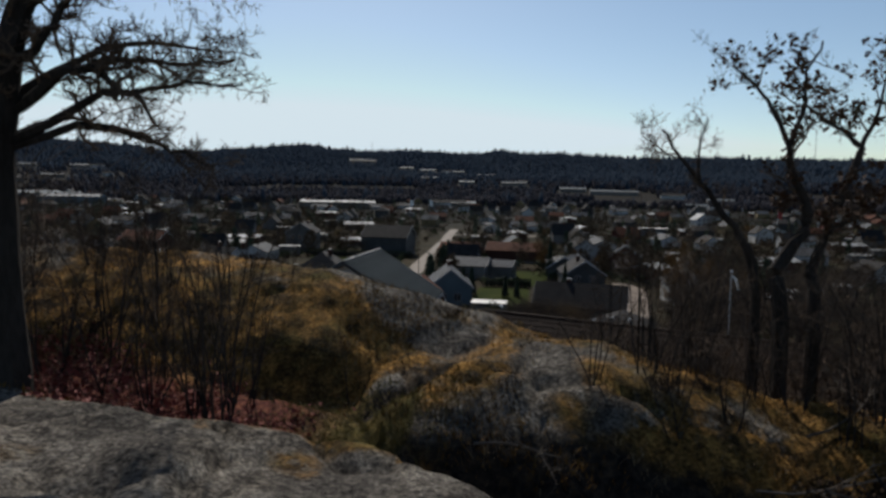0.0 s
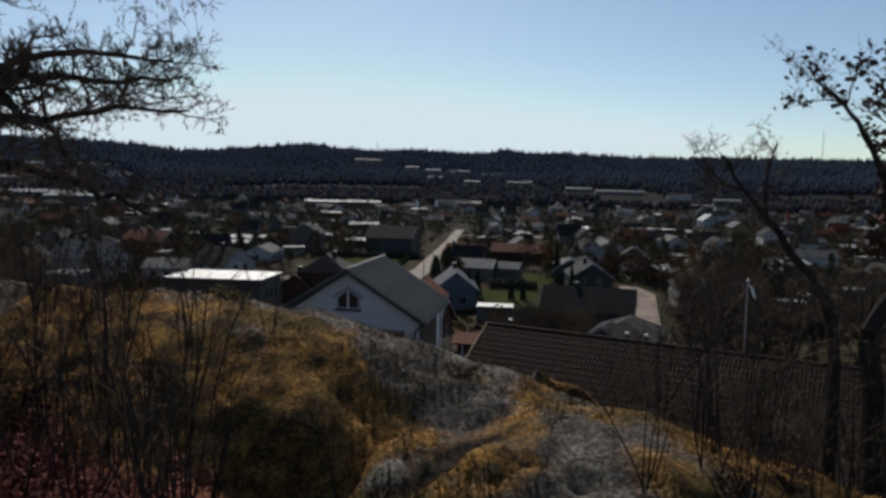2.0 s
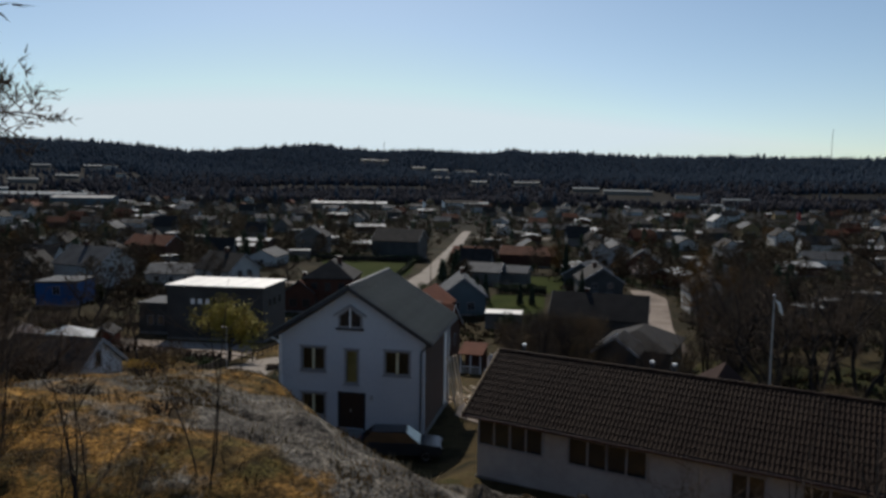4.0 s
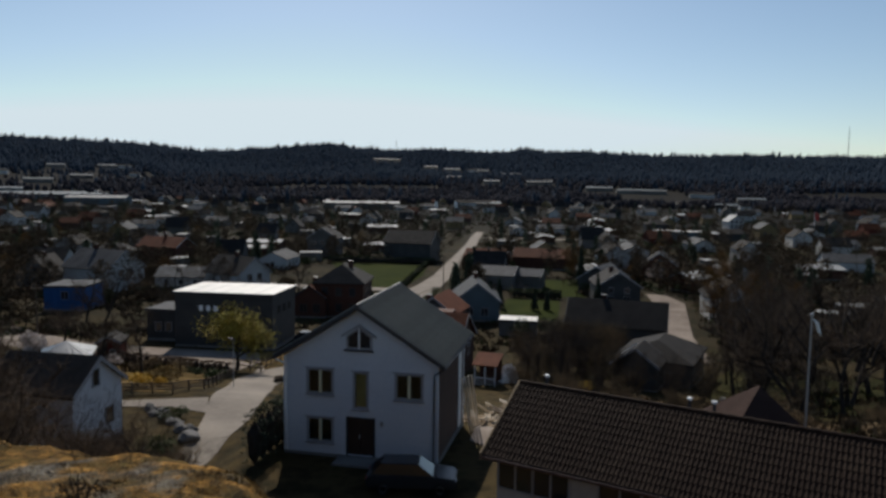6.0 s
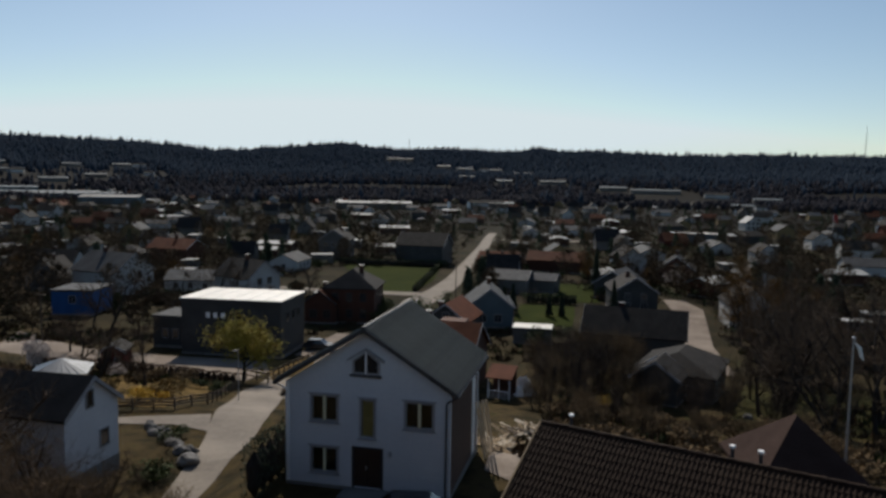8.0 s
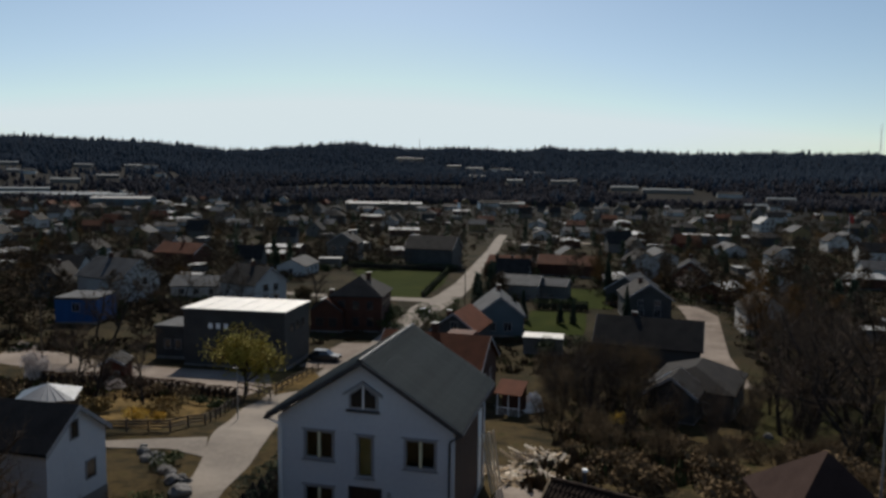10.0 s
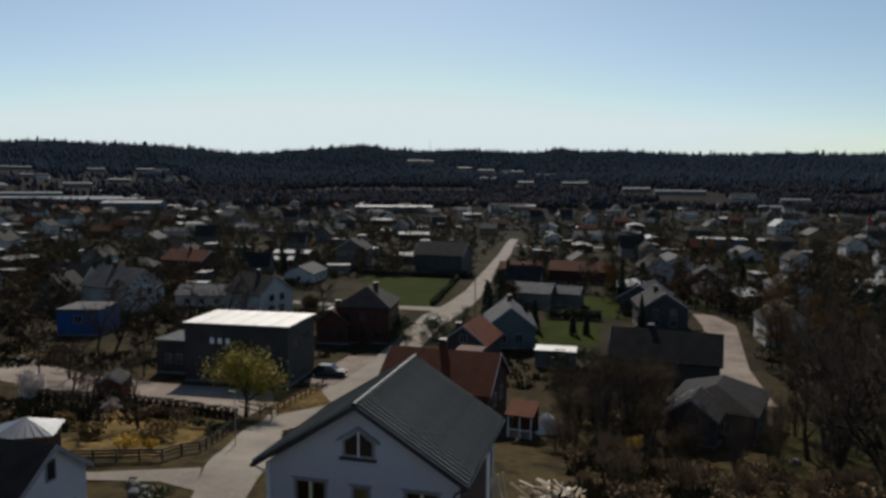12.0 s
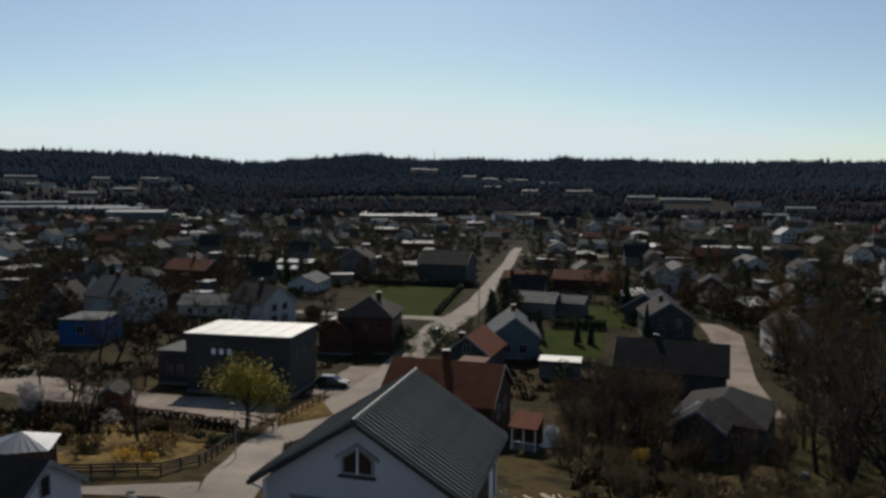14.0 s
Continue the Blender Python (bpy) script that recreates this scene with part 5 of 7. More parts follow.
# ---- woods on the far hills ----
def woods():
    """Spruces above, rounder bare crowns lower down, all small and uneven."""
    rng = np.random.RandomState(5)
    n = 66000
    az = rng.uniform(-50, 26, n)
    far = np.sqrt(rng.uniform(700 ** 2, 2060 ** 2, n))
    x, y = 15 + far * np.sin(np.radians(az)), -27 + far * np.cos(np.radians(az))
    keep = np.ones(n, bool)
    for a, r, length, k in SLOPE:        # glades in front of the buildings
        half = np.degrees((length / 2 + 5) / r)
        keep &= ~((np.abs(az - a) < half) & (far > r - 85) & (far < r + 12))
    for a, b, c in TAKEN:
        if b > 480:
            keep &= (x - a) ** 2 + (y - b) ** 2 > c * c
    open_field = (az < -33) & (far < 1330) & (far > 780)
    gap = np.array([wob(p, q, 0.006, 21) for p, q in zip(x, y)])
    keep &= ~((far < 1050) & (gap < -0.25)) & ~(open_field & (gap < 0.22) & (rng.rand(n) < 0.9))
    x, y, far, az = x[keep], y[keep], far[keep], az[keep]
    z = np.array([land(p, q) for p, q in zip(x, y)]) - 0.5
    spruce = rng.rand(len(x)) < np.clip((far - 950) / 380, 0.06, 0.94)
    for kind, pick in (("hazed_needle", spruce), ("hazed_twig", ~spruce)):
        px, py, pz, d = x[pick], y[pick], z[pick], far[pick]
        m = len(px)
        turn = rng.uniform(0, 6.28, (m, 1))
        if kind == "hazed_needle":
            h = np.where(rng.rand(m) < 0.88, rng.uniform(7, 13, m), rng.uniform(13, 19, m))
            h *= np.where(d > 1800, rng.uniform(0.6, 1.3, m), 1.0)
            w = h * rng.uniform(0.17, 0.27, m)
            rings, tip, sides = ((0.02, 1.0), (0.45, 0.62)), 1.0, 5
        else:
            h, w = rng.uniform(5, 10, m), rng.uniform(1.8, 3.4, m)
            rings, tip, sides = ((0.12, 0.6), (0.5, 1.0), (0.82, 0.6)), 1.0, 5
        cols = []
        for lo, k in rings:
            a = turn + np.arange(sides)[None] * (6.2832 / sides)
            r = (w * k)[:, None] * rng.uniform(0.8, 1.15, (m, sides))
            cols.append(np.stack([px[:, None] + np.cos(a) * r, py[:, None] + np.sin(a) * r, pz[:, None] + h[:, None] * (lo + rng.uniform(-0.04, 0.04, (m, sides)))], -1))
        cols.append(np.stack([px + rng.uniform(-0.3, 0.3, m), py, pz + h * tip], -1)[:, None])
        V = np.concatenate(cols, 1)
        per = V.shape[1]
        face = []
        for q in range(len(rings) - 1):
            for i in range(sides):
                a, b = q * sides + i, q * sides + (i + 1) % sides
                face += [(a, b, b + sides), (a, b + sides, a + sides)]
        last = (len(rings) - 1) * sides
        face += [(last + i, last + (i + 1) % sides, per - 1) for i in range(sides)]
        F = (np.array(face)[None] + (np.arange(m) * per)[:, None, None]).reshape(-1, 3)
        me = bpy.data.meshes.new("woods")
        me.from_pydata(V.reshape(-1, 3).tolist(), [], F.tolist())
        me.polygons.foreach_set("use_smooth", np.ones(len(me.polygons), dtype=bool))
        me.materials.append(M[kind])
        tagged(new("woods", me), "dark spruce forest covering the far hills" if kind == "hazed_needle" else "bare deciduous woods below the hills", "forest", kind="stuff")


woods()


def mast(x, y, h, label):
    root = thing("radio_mast", pose(x, y, land(x, y)), label, "mast")
    bm = bmesh.new()
    for k in range(3):
        a = 6.2832 * k / 3
        add_tube(bm, [(math.cos(a) * 0.9, math.sin(a) * 0.9, -1), (math.cos(a) * 0.6, math.sin(a) * 0.6, h)], [0.28, 0.22], 4)
    for i in range(int(h / 3)):
        for k in range(3):
            a, b = 6.2832 * k / 3, 6.2832 * (k + 1) / 3
            add_tube(bm, [(math.cos(a) * 0.8, math.sin(a) * 0.8, i * 3), (math.cos(b) * 0.8, math.sin(b) * 0.8, i * 3 + 3)], [0.1, 0.1], 3)
    part("lattice", bm, M["steel"], root)
    bm = bmesh.new()
    add_tube(bm, [(0, 0, h - 1), (0, 0, h + 5)], [0.15, 0.08], 5)
    part("antenna", bm, M["steel"], root)


mast(*bearing(-15.42, 1960), 34, "tall lattice radio mast on the wooded ridge")
mast(560, 1750, 75, "tall slender radio mast behind the ridge")

# ---- trees about the town ----
OAK = bare_tree(3, 9.0, 0.2, 0.62, "bare broad-crowned garden tree", twig="dark_twig", last=3, kids=(6, 8), tips=9)
ASH = bare_tree(8, 12.5, 0.24, 0.55, "tall bare tree with dark branches", twig="dark_twig", last=3, kids=(6, 8), tips=9)
BUSH = bare_tree(12, 4.6, 0.06, 0.6, "bare brown many-stemmed thicket", stems=8, last=2, kids=(9, 12), tips=10)
GROVE = [bare_tree(14, 8.2, 0.06, 0.5, "clump of slender upright bare grey-brown trees", stems=9, twig="dark_twig", last=2, kids=(5, 7), fan=0.14, lift=0.6, wander=0.12, tips=4),
         bare_tree(15, 6.8, 0.05, 0.55, "loose clump of bare upright saplings", stems=7, twig="twig", last=2, kids=(5, 7), fan=0.2, lift=0.55, wander=0.14, tips=4)]
WIDE = [bare_tree(23, 13.5, 0.3, 0.58, "large old bare oak with heavy dark limbs", twig="dark_twig", last=4, kids=(4, 6), lift=0.12, wander=0.24, tips=5),
        bare_tree(29, 13.0, 0.26, 0.6, "large bare park tree with spreading limbs", stems=2, twig="dark_twig", last=4, kids=(4, 5), fan=0.3, lift=0.15, wander=0.22, tips=5)]
GOLD = bare_tree(17, 9.0, 0.18, 0.6, "golden-brown budding tree in a garden", twig="gold_twig", last=3, kids=(6, 8), leaves=0.85, leaf_mat=M["gold_twig"], size=0.14, per=6, spread=0.35)
SPRUCE = conifer(5, 9.5, 2.1, "dark green spruce in a garden")
THUJA = conifer(9, 4.2, 1.0, "dark green columnar conifer in a garden")
GREEN = leafy_shrub(4, 2.6, 2.0, M["leaf"], "dark evergreen garden shrub")
PALE = leafy_shrub(6, 3.6, 3.2, M["blossom"], "pale blossoming shrub by the yard", 2400, 0.17)
HEATH = leafy_shrub(7, 2.4, 1.3, M["twig"], "low brown leafless shrub", 500, 0.16)

stand(SPRUCE, 13.5, 133, 0)
stand(GOLD, 11.5, 142, 30)
stand(OAK, 33.0, 40, 10)
stand(ASH, 36.5, 52, 70)
stand(BUSH, 12.5, 46, 0)
stand(THUJA, 6.0, 97, 0)
stand(GREEN, -17.0, 84, 0)
stand(PALE, -49.5, 38, 0)
place(PALE, -47.5, 36.5, 120, 0.8, group="blossoming shrubs by the yard")
place(PALE, 31.0, 148, 40, 1.2, group="blossoming shrubs by the yard")
stand(HEATH, 17, 20, 0)
for k, (x, y, size) in enumerate(((13.2, 41.0, 1.0), (10.6, 39.0, 0.85), (15.6, 43.5, 1.05), (12.0, 46.5, 1.05), (17.6, 40.5, 0.9), (9.4, 44.0, 0.8), (15.0, 49.0, 1.0), (18.6, 47.5, 0.85), (11.4, 53.0, 1.0), (14.2, 36.5, 0.75), (17.0, 54.0, 1.0), (8.8, 50.0, 0.8), (20.5, 36.0, 0.6), (12.6, 32.0, 0.6), (17.0, 31.0, 0.55), (23.5, 30.0, 0.6), (27.0, 33.0, 0.6), (21.2, 38.5, 0.8), (25.0, 40.0, 0.75), (28.4, 41.0, 0.8), (19.4, 42.5, 0.85), (30.5, 34.0, 0.7), (34.0, 30.0, 0.7), (29.5, 46.0, 0.8), (31.5, 49.5, 0.8), (27.2, 37.5, 0.75), (24.0, 35.5, 0.7), (34.0, 42.0, 0.8), (36.8, 44.5, 0.8), (38.8, 40.5, 0.8), (32.0, 36.0, 0.7), (-13.5, -9.5, 0.95), (-16.5, -8.0, 1.0), (-11.5, -12.5, 0.9), (-19.0, -10.5, 1.1), (-8.8, -14.0, 0.75), (-15.0, -13.5, 1.1), (-18.0, -4.5, 0.9), (-21.5, -6.5, 1.0))):
    if k < 2:
        stand(GROVE[k], x, y, 0)
    else:
        place(GROVE[k % 3 % 2], x, y, k * 83, size, group="clumps of bare upright trees")
for k, (x, y, size, turn) in enumerate(((32.6, 38.6, 1.0, 0), (33.2, 45.0, 1.0, 0), (30.9, 40.8, 0.8, 140), (36.6, 38.4, 0.95, 60), (38.5, 47.0, 1.05, 200), (41.5, 41.0, 1.0, 290), (35.6, 54.0, 1.0, 20), (42.0, 56.0, 1.05, 100), (46.0, 48.0, 1.1, 170), (37.0, 64.0, 0.9, 250), (49.0, 62.0, 1.1, 310), (34.8, 33.0, 0.85, 35), (39.5, 35.5, 0.9, 125), (44.5, 38.0, 0.95, 215))):
    if k < 2:
        stand(WIDE[k], x, y, 0)
    else:
        place(WIDE[k % 2], x, y, turn, size, group="large trees of the park")

for x, y, k in ((8.2, 98, 1.0), (-1.5, 92, 1.4), (-0.8, 99, 1.3), (35, 170, 1.4), (44, 178, 1.5), (-14, 150, 1.6), (-13.2, 143, 1.3)):
    place(THUJA, x, y, x * 50, k)
for x, y, k in ((-14.5, 86, 1.8), (-16.3, 89, 2.0), (-22.0, 84.0, 1.5), (-21.0, 87.0, 1.7), (-22.6, 88.5, 1.9), (-21.6, 80.5, 1.2), (-18.5, 80.5, 1.2), (-12.6, 83.5, 1.5), (0, 112, 1.1), (3.5, 112.3, 1.1), (6.2, 112.2, 1.1), (8.6, 112, 1.0), (-3, 106, 1.2), (15.5, 120, 1.5), (16, 128, 1.6), (0, 145, 1.3), (5, 146, 1.4), (10, 146, 1.4), (-8.5, 62, 1.2), (6.5, 70, 1.6), (10, 74, 1.5), (34, 128, 1.2), (-15.5, 110, 1.0), (-14.5, 101, 1.2), (-13.2, 96, 1.2)):
    place(GREEN, x, y, x * 31, k)
for x, y, k in ((9.5, 36, 0.8), (14.0, 33, 0.7), (18.0, 60, 1.2), (8.0, 56, 1.1), (13, 62, 1.2), (20, 37, 0.8), (15.0, 26, 0.7), (19, 24, 0.7), (23, 22, 0.7), (17.3, 57, 1.3), (10.5, 47, 1.0), (16.5, 45, 0.9)):
    place(BUSH, x, y, x * 77, k)
for x, y, k in ((40, 66, 1.2), (50, 48, 1.3), (36, 82, 0.9), (40, 95, 0.95), (47, 78, 1.1), (52, 66, 1.2), (44, 108, 1.0), (50, 120, 1.0), (-30, 24, 0.7), (-36, 29, 0.75), (-27, 27, 0.6), (-52, 47, 0.8), (-56, 60, 1.0), (-48, 66, 1.0), (-50, 78, 1.1), (-44, 74, 1.0), (-62, 64, 0.9), (-45, 52, 0.7)):
    place(OAK if (int(x) + int(y)) % 2 else ASH, x, y, x * 53, k)
for x, y, k in ((37.0, 87, 1.35), (39.0, 79, 1.1), (36.5, 93, 0.9), (45, 130, 0.9), (24, 139, 0.6), (47, 146, 1.0), (10, 152, 0.8), (44, 96, 1.1)):
    place(GOLD, x, y, x * 41, k)
for i in range(60):
    x, y = rng.uniform(11.5, 38), rng.uniform(10, 35)
    place(HEATH, x, y, i * 67, rng.uniform(0.7, 1.5))
for i in range(40):
    x, y = rng.uniform(-46, -13), rng.uniform(-18, 11)
    if not (x > -22 and -3 < y < 9 and x < -11):
        place((HEATH, BUSH, HEATH, GREEN)[i % 4], x, y, i * 67, rng.uniform(0.5, 1.0))
for i, (x, y, k) in enumerate(((-4.5, -9, 0.8), (-7.5, -7.5, 0.9), (-10.5, -6, 0.9), (-6, -13, 1.0), (-9.5, -11, 1.1), (-13, -9, 1.1), (-16.5, -7, 1.1), (-12.8, -4.6, 0.7), (-19.5, -4, 1.2), (-21, -9, 1.3), (-16, -13, 1.3), (-2.5, -13, 0.8), (0.8, -12, 0.8), (-23.5, -1.5, 1.2), (-25, 5, 1.2), (-21.5, 8.6, 0.9), (-27, 9.5, 1.0), (-32, 14, 1.1))):
    place(BUSH, x, y, i * 39, k * 0.6)
for i, (x, y, k) in enumerate(((-8.5, -14, 0.8), (-14.5, -11.5, 0.9), (-18.5, -12, 0.95), (-22.5, -6, 0.9), (-5, -17, 0.6), (-11.5, -8.5, 0.75), (-16.5, -7.5, 0.85), (-20, -3.5, 0.8), (-25.5, 0, 0.9), (-13.5, -14, 0.9), (-28, 6, 0.8), (-9.2, -6.2, 0.62), (-12.2, -4.6, 0.7), (-10.6, -9.4, 0.75), (-14.2, -6.2, 0.72), (-8.6, -3.2, 0.42))):
    place(ASH, x, y, i * 39, k)
for i in range(14):
    x, y = rng.uniform(27, 45), rng.uniform(14, 34)
    place((BUSH, HEATH, HEATH)[i % 3], x, y, i * 67, rng.uniform(0.5, 0.8), group="trees of the park")
for i in range(34):
    x, y = rng.uniform(38, 68), rng.uniform(55, 115)
    place((BUSH, OAK, ASH, GREEN, BUSH)[i % 5], x, y, i * 67, rng.uniform(0.7, 1.0), group="trees of the park")
SOUP = {k: [] for k in ("town_twig", "gold_twig", "needle", "leaf", "dark_brush")}
FORM = {"town_twig": (9.0, 3.6, 0.2, 0.13, 1.1), "gold_twig": (8.0, 3.2, 0.2, 0.12, 0.9), "needle": (8.5, 1.8, 0.03, 0.34, 0.9), "leaf": (2.6, 2.1, 0.03, 0.3, 0.5), "dark_brush": (2.4, 2.4, 0.02, 0.16, 0.9)}
far_rng = np.random.RandomState(77)


def slivers(kind, p, out, breadth, reach):
    """Triangles at the points p, each reaching outwards."""
    d = out + far_rng.normal(size=p.shape) * 0.5
    d /= np.linalg.norm(d, axis=1)[:, None]
    q = np.cross(d, far_rng.normal(size=p.shape))
    q /= np.linalg.norm(q, axis=1)[:, None] + 1e-6
    size = far_rng.uniform(0.5, 1.3, (len(p), 1))
    SOUP[kind].append(np.stack([p - q * breadth, p + q * breadth, p + d * reach * size], 1).reshape(-1, 3))


def sliver_tree(x, y, kind, size, count):
    """A far tree as many slivers round a stem, added to the joined growth."""
    h, w, low, breadth, reach = FORM[kind]
    h, w = h * size, w * size
    k, a = far_rng.rand(count), far_rng.rand(count) * 6.2832
    lump = 0.8 + 0.25 * np.sin(a * 2 + x) + 0.2 * np.sin(a * 3 + k * 9 + y)
    r = w * ((1 - k) if kind == "needle" else np.sin(np.pi * np.minimum(0.12 + k * 0.88, 1)) ** 0.7) * far_rng.rand(count) ** 0.45 * lump
    p = np.stack([x + np.cos(a) * r, y + np.sin(a) * r, land(x, y) + h * (low + (1 - low) * k)], 1)
    slivers(kind, p, np.stack([np.cos(a), np.sin(a), np.full(count, -0.3 if kind == "needle" else 0.5)], 1), breadth, reach)
    z = land(x, y)
    SOUP[kind].append(np.array([(x - 0.15, y, z - 0.2), (x + 0.15, y, z - 0.2), (x + 0.03, y, z + h * 0.8)]))


def sliver_hedge(x, y, turn, length, kind, high):
    count = int(length * 14)
    u, v = (far_rng.rand(count) - 0.5) * length, (far_rng.rand(count) - 0.5) * 1.3
    c, s_ = math.cos(turn), math.sin(turn)
    p = np.stack([x + u * c - v * s_, y + u * s_ + v * c, land(x, y) + high * far_rng.rand(count) ** 0.7 - 0.1], 1)
    slivers(kind, p, far_rng.normal(size=p.shape), 0.2, 0.45)


n = 0
while n < 2300:
    y = 95 + 560 * rng.random() ** 1.1
    x = rng.uniform(-1.08 * y - 40, 0.37 * y + 45)
    if on_street(x, y, 1) or any((x - a) ** 2 + (y - b) ** 2 < (c * 0.58) ** 2 for a, b, c in TAKEN):
        continue
    n += 1
    if y < 112:
        kind = rng.choice((OAK, ASH, BUSH, GREEN, GREEN, GREEN, SPRUCE, GOLD, BUSH))
        place(kind, x, y, rng.uniform(0, 360), rng.uniform(0.5, 0.95), group="trees and bushes of the town")
    else:
        kind = rng.choice(("town_twig", "town_twig", "town_twig", "town_twig", "leaf", "leaf", "dark_brush", "dark_brush", "needle", "town_twig", "gold_twig" if rng.random() < 0.4 else "leaf"))
        sliver_tree(x, y, kind, rng.uniform(0.4, 0.95), int((320 if y < 165 else 150 if y < 300 else 100) * (1 if kind in ("town_twig", "needle", "gold_twig") else 0.6)))
for k in range(110):
    x, y = (rng.uniform(-125, -44), rng.uniform(58, 112)) if k % 3 else (rng.uniform(46, 95), rng.uniform(60, 125))
    if not any((x - a) ** 2 + (y - b) ** 2 < (c * 0.62) ** 2 for a, b, c in TAKEN):
        sliver_tree(x, y, rng.choice(("town_twig", "town_twig", "dark_brush", "leaf", "dark_brush")), rng.uniform(0.6, 1.0), 340)
for x, y, c in TAKEN:
    if 90 < y < 520 and x < 0.45 * y + 60:
        for k in range(3):
            a = rng.choice((0.14, 1.71)) + rng.uniform(-0.1, 0.1)
            d = rng.choice((-1, 1)) * c * rng.uniform(0.95, 1.25)
            hx, hy = x - math.sin(a) * d, y + math.cos(a) * d
            if not on_street(hx, hy, 3):
                sliver_hedge(hx, hy, a, rng.uniform(9, 17), rng.choice(("leaf", "dark_brush", "dark_brush")), rng.uniform(1.0, 2.2))
for kind, clumps in SOUP.items():
    V = np.concatenate(clumps)
    me = bpy.data.meshes.new("town_trees")
    me.from_pydata(V.tolist(), [], np.arange(len(V)).reshape(-1, 3).tolist())
    me.materials.append(M[kind])
    tagged(new("town_trees", me), {"town_twig": "bare brown trees among the far houses", "gold_twig": "golden budding trees among the far houses", "needle": "dark conifers among the far houses", "leaf": "evergreen bushes and hedges among the far houses", "dark_brush": "leafless brown hedges among the far houses"}[kind], "trees", kind="stuff")


# ---- undergrowth between the gardens ----
def undergrowth():
    rng = random.Random(55)
    sets = {"dark_brush": ([], []), "leaf": ([], []), "dry_brush": ([], [])}
    n = 0
    while n < 15000:
        y = 8 + 470 * rng.random() ** 1.5
        x = rng.uniform(-1.05 * y - 35, 0.37 * y + 45)
        if wob(x, y, 0.05, 61) + 0.5 * wob(x, y, 0.2, 62) < -0.12 or on_street(x, y, 0.6) or (y < 60 and -26 < x < 11) or (36 < y < 52 and -64 < x < -21):
            continue
        if any((x - a) ** 2 + (y - b) ** 2 < (c * 0.42) ** 2 for a, b, c in TAKEN):
            continue
        n += 1
        V, Fc = sets[rng.choice(("dark_brush", "dark_brush", "dark_brush", "leaf", "dry_brush"))]
        z, h, w = land(x, y), rng.uniform(0.25, 1.1), rng.uniform(0.5, 1.5)
        for _ in range(9):
            a, r = rng.uniform(0, 6.28), w * rng.random()
            p = Vector((x + math.cos(a) * r, y + math.sin(a) * r, z - 0.05))
            q = Vector((math.cos(a * 3), math.sin(a * 3), 0)) * rng.uniform(0.08, 0.3)
            i = len(V)
            V += [tuple(p - q), tuple(p + q), tuple(p + Vector((rng.uniform(-0.3, 0.3), rng.uniform(-0.3, 0.3), h * rng.uniform(0.5, 1.1))))]
            Fc.append((i, i + 1, i + 2))
    for kind, (V, Fc) in sets.items():
        me = bpy.data.meshes.new("undergrowth")
        me.from_pydata(V, [], Fc)
        me.materials.append(M[kind])
        tagged(new("undergrowth", me), {"dark_brush": "dark brown brushwood between the gardens", "leaf": "low evergreen growth between the gardens", "dry_brush": "pale dry grass between the gardens"}[kind], "undergrowth", kind="stuff")


undergrowth()

# ---- trees on the hilltop ----
def guided_tree(name, label, guides, seed, fine=(7, 10), length=0.75, leaves=None, last=4, jitter=0.3, droop=0.0):
    """A tree along a few given limbs; finer branches grow from them by chance."""
    rng = random.Random(seed)
    limbs = []
    base = Vector(guides[0][0][0])
    for gi, (pts, r0, r1) in enumerate(guides):
        raw = [Vector(p) - base for p in pts]
        off = rng.uniform(-jitter, jitter) if gi else 0
        line = []
        for i, p in enumerate(raw):
            k = i / (len(raw) - 1)
            line.append(p + Vector((0.25, 1, 0)) * off * k)
        smooth = []
        for i in range(len(line) - 1):
            for q in range(3):
                a = line[max(i - 1, 0)]
                b, c, d = line[i], line[i + 1], line[min(i + 2, len(line) - 1)]
                t = q / 3
                smooth.append(0.5 * (2 * b + (c - a) * t + (2 * a - 5 * b + 4 * c - d) * t * t + (3 * b - a - 3 * c + d) * t ** 3))
        smooth.append(line[-1])
        n = len(smooth) - 1
        for p in smooth[1:]:
            p += Vector((rng.gauss(0, 1), rng.gauss(0, 1), rng.gauss(0, 1))) * 0.012
        limbs.append((smooth, [r0 + (r1 - r0) * i / n for i in range(n + 1)], 0 if gi == 0 else 1))
        for _ in range(rng.randint(*fine)):
            k = rng.uniform(0.12 if gi else 0.45, 1.0) * n
            i = min(int(k), n - 1)
            at = smooth[i].lerp(smooth[i + 1], k - i)
            along = (smooth[i + 1] - smooth[i]).normalized()
            side = Vector((rng.uniform(-1, 1), rng.uniform(-1, 1), rng.uniform(-0.7, 0.9))).normalized()
            r = (r0 + (r1 - r0) * k / n) * 0.5
            grow(rng, at, along * 0.6 + side * 0.8, length * rng.uniform(0.5, 1.1), max(min(r, 0.022), 0.006), 2, limbs, last, 0.3, 0.05 - droop, (4, 7), 0.6)
    root = thing(name, Matrix.Translation(base), label, "tree")
    tree_parts(root, limbs, M["bark"], M["dark_twig"], seed=seed, **(leaves or {}))
    return root


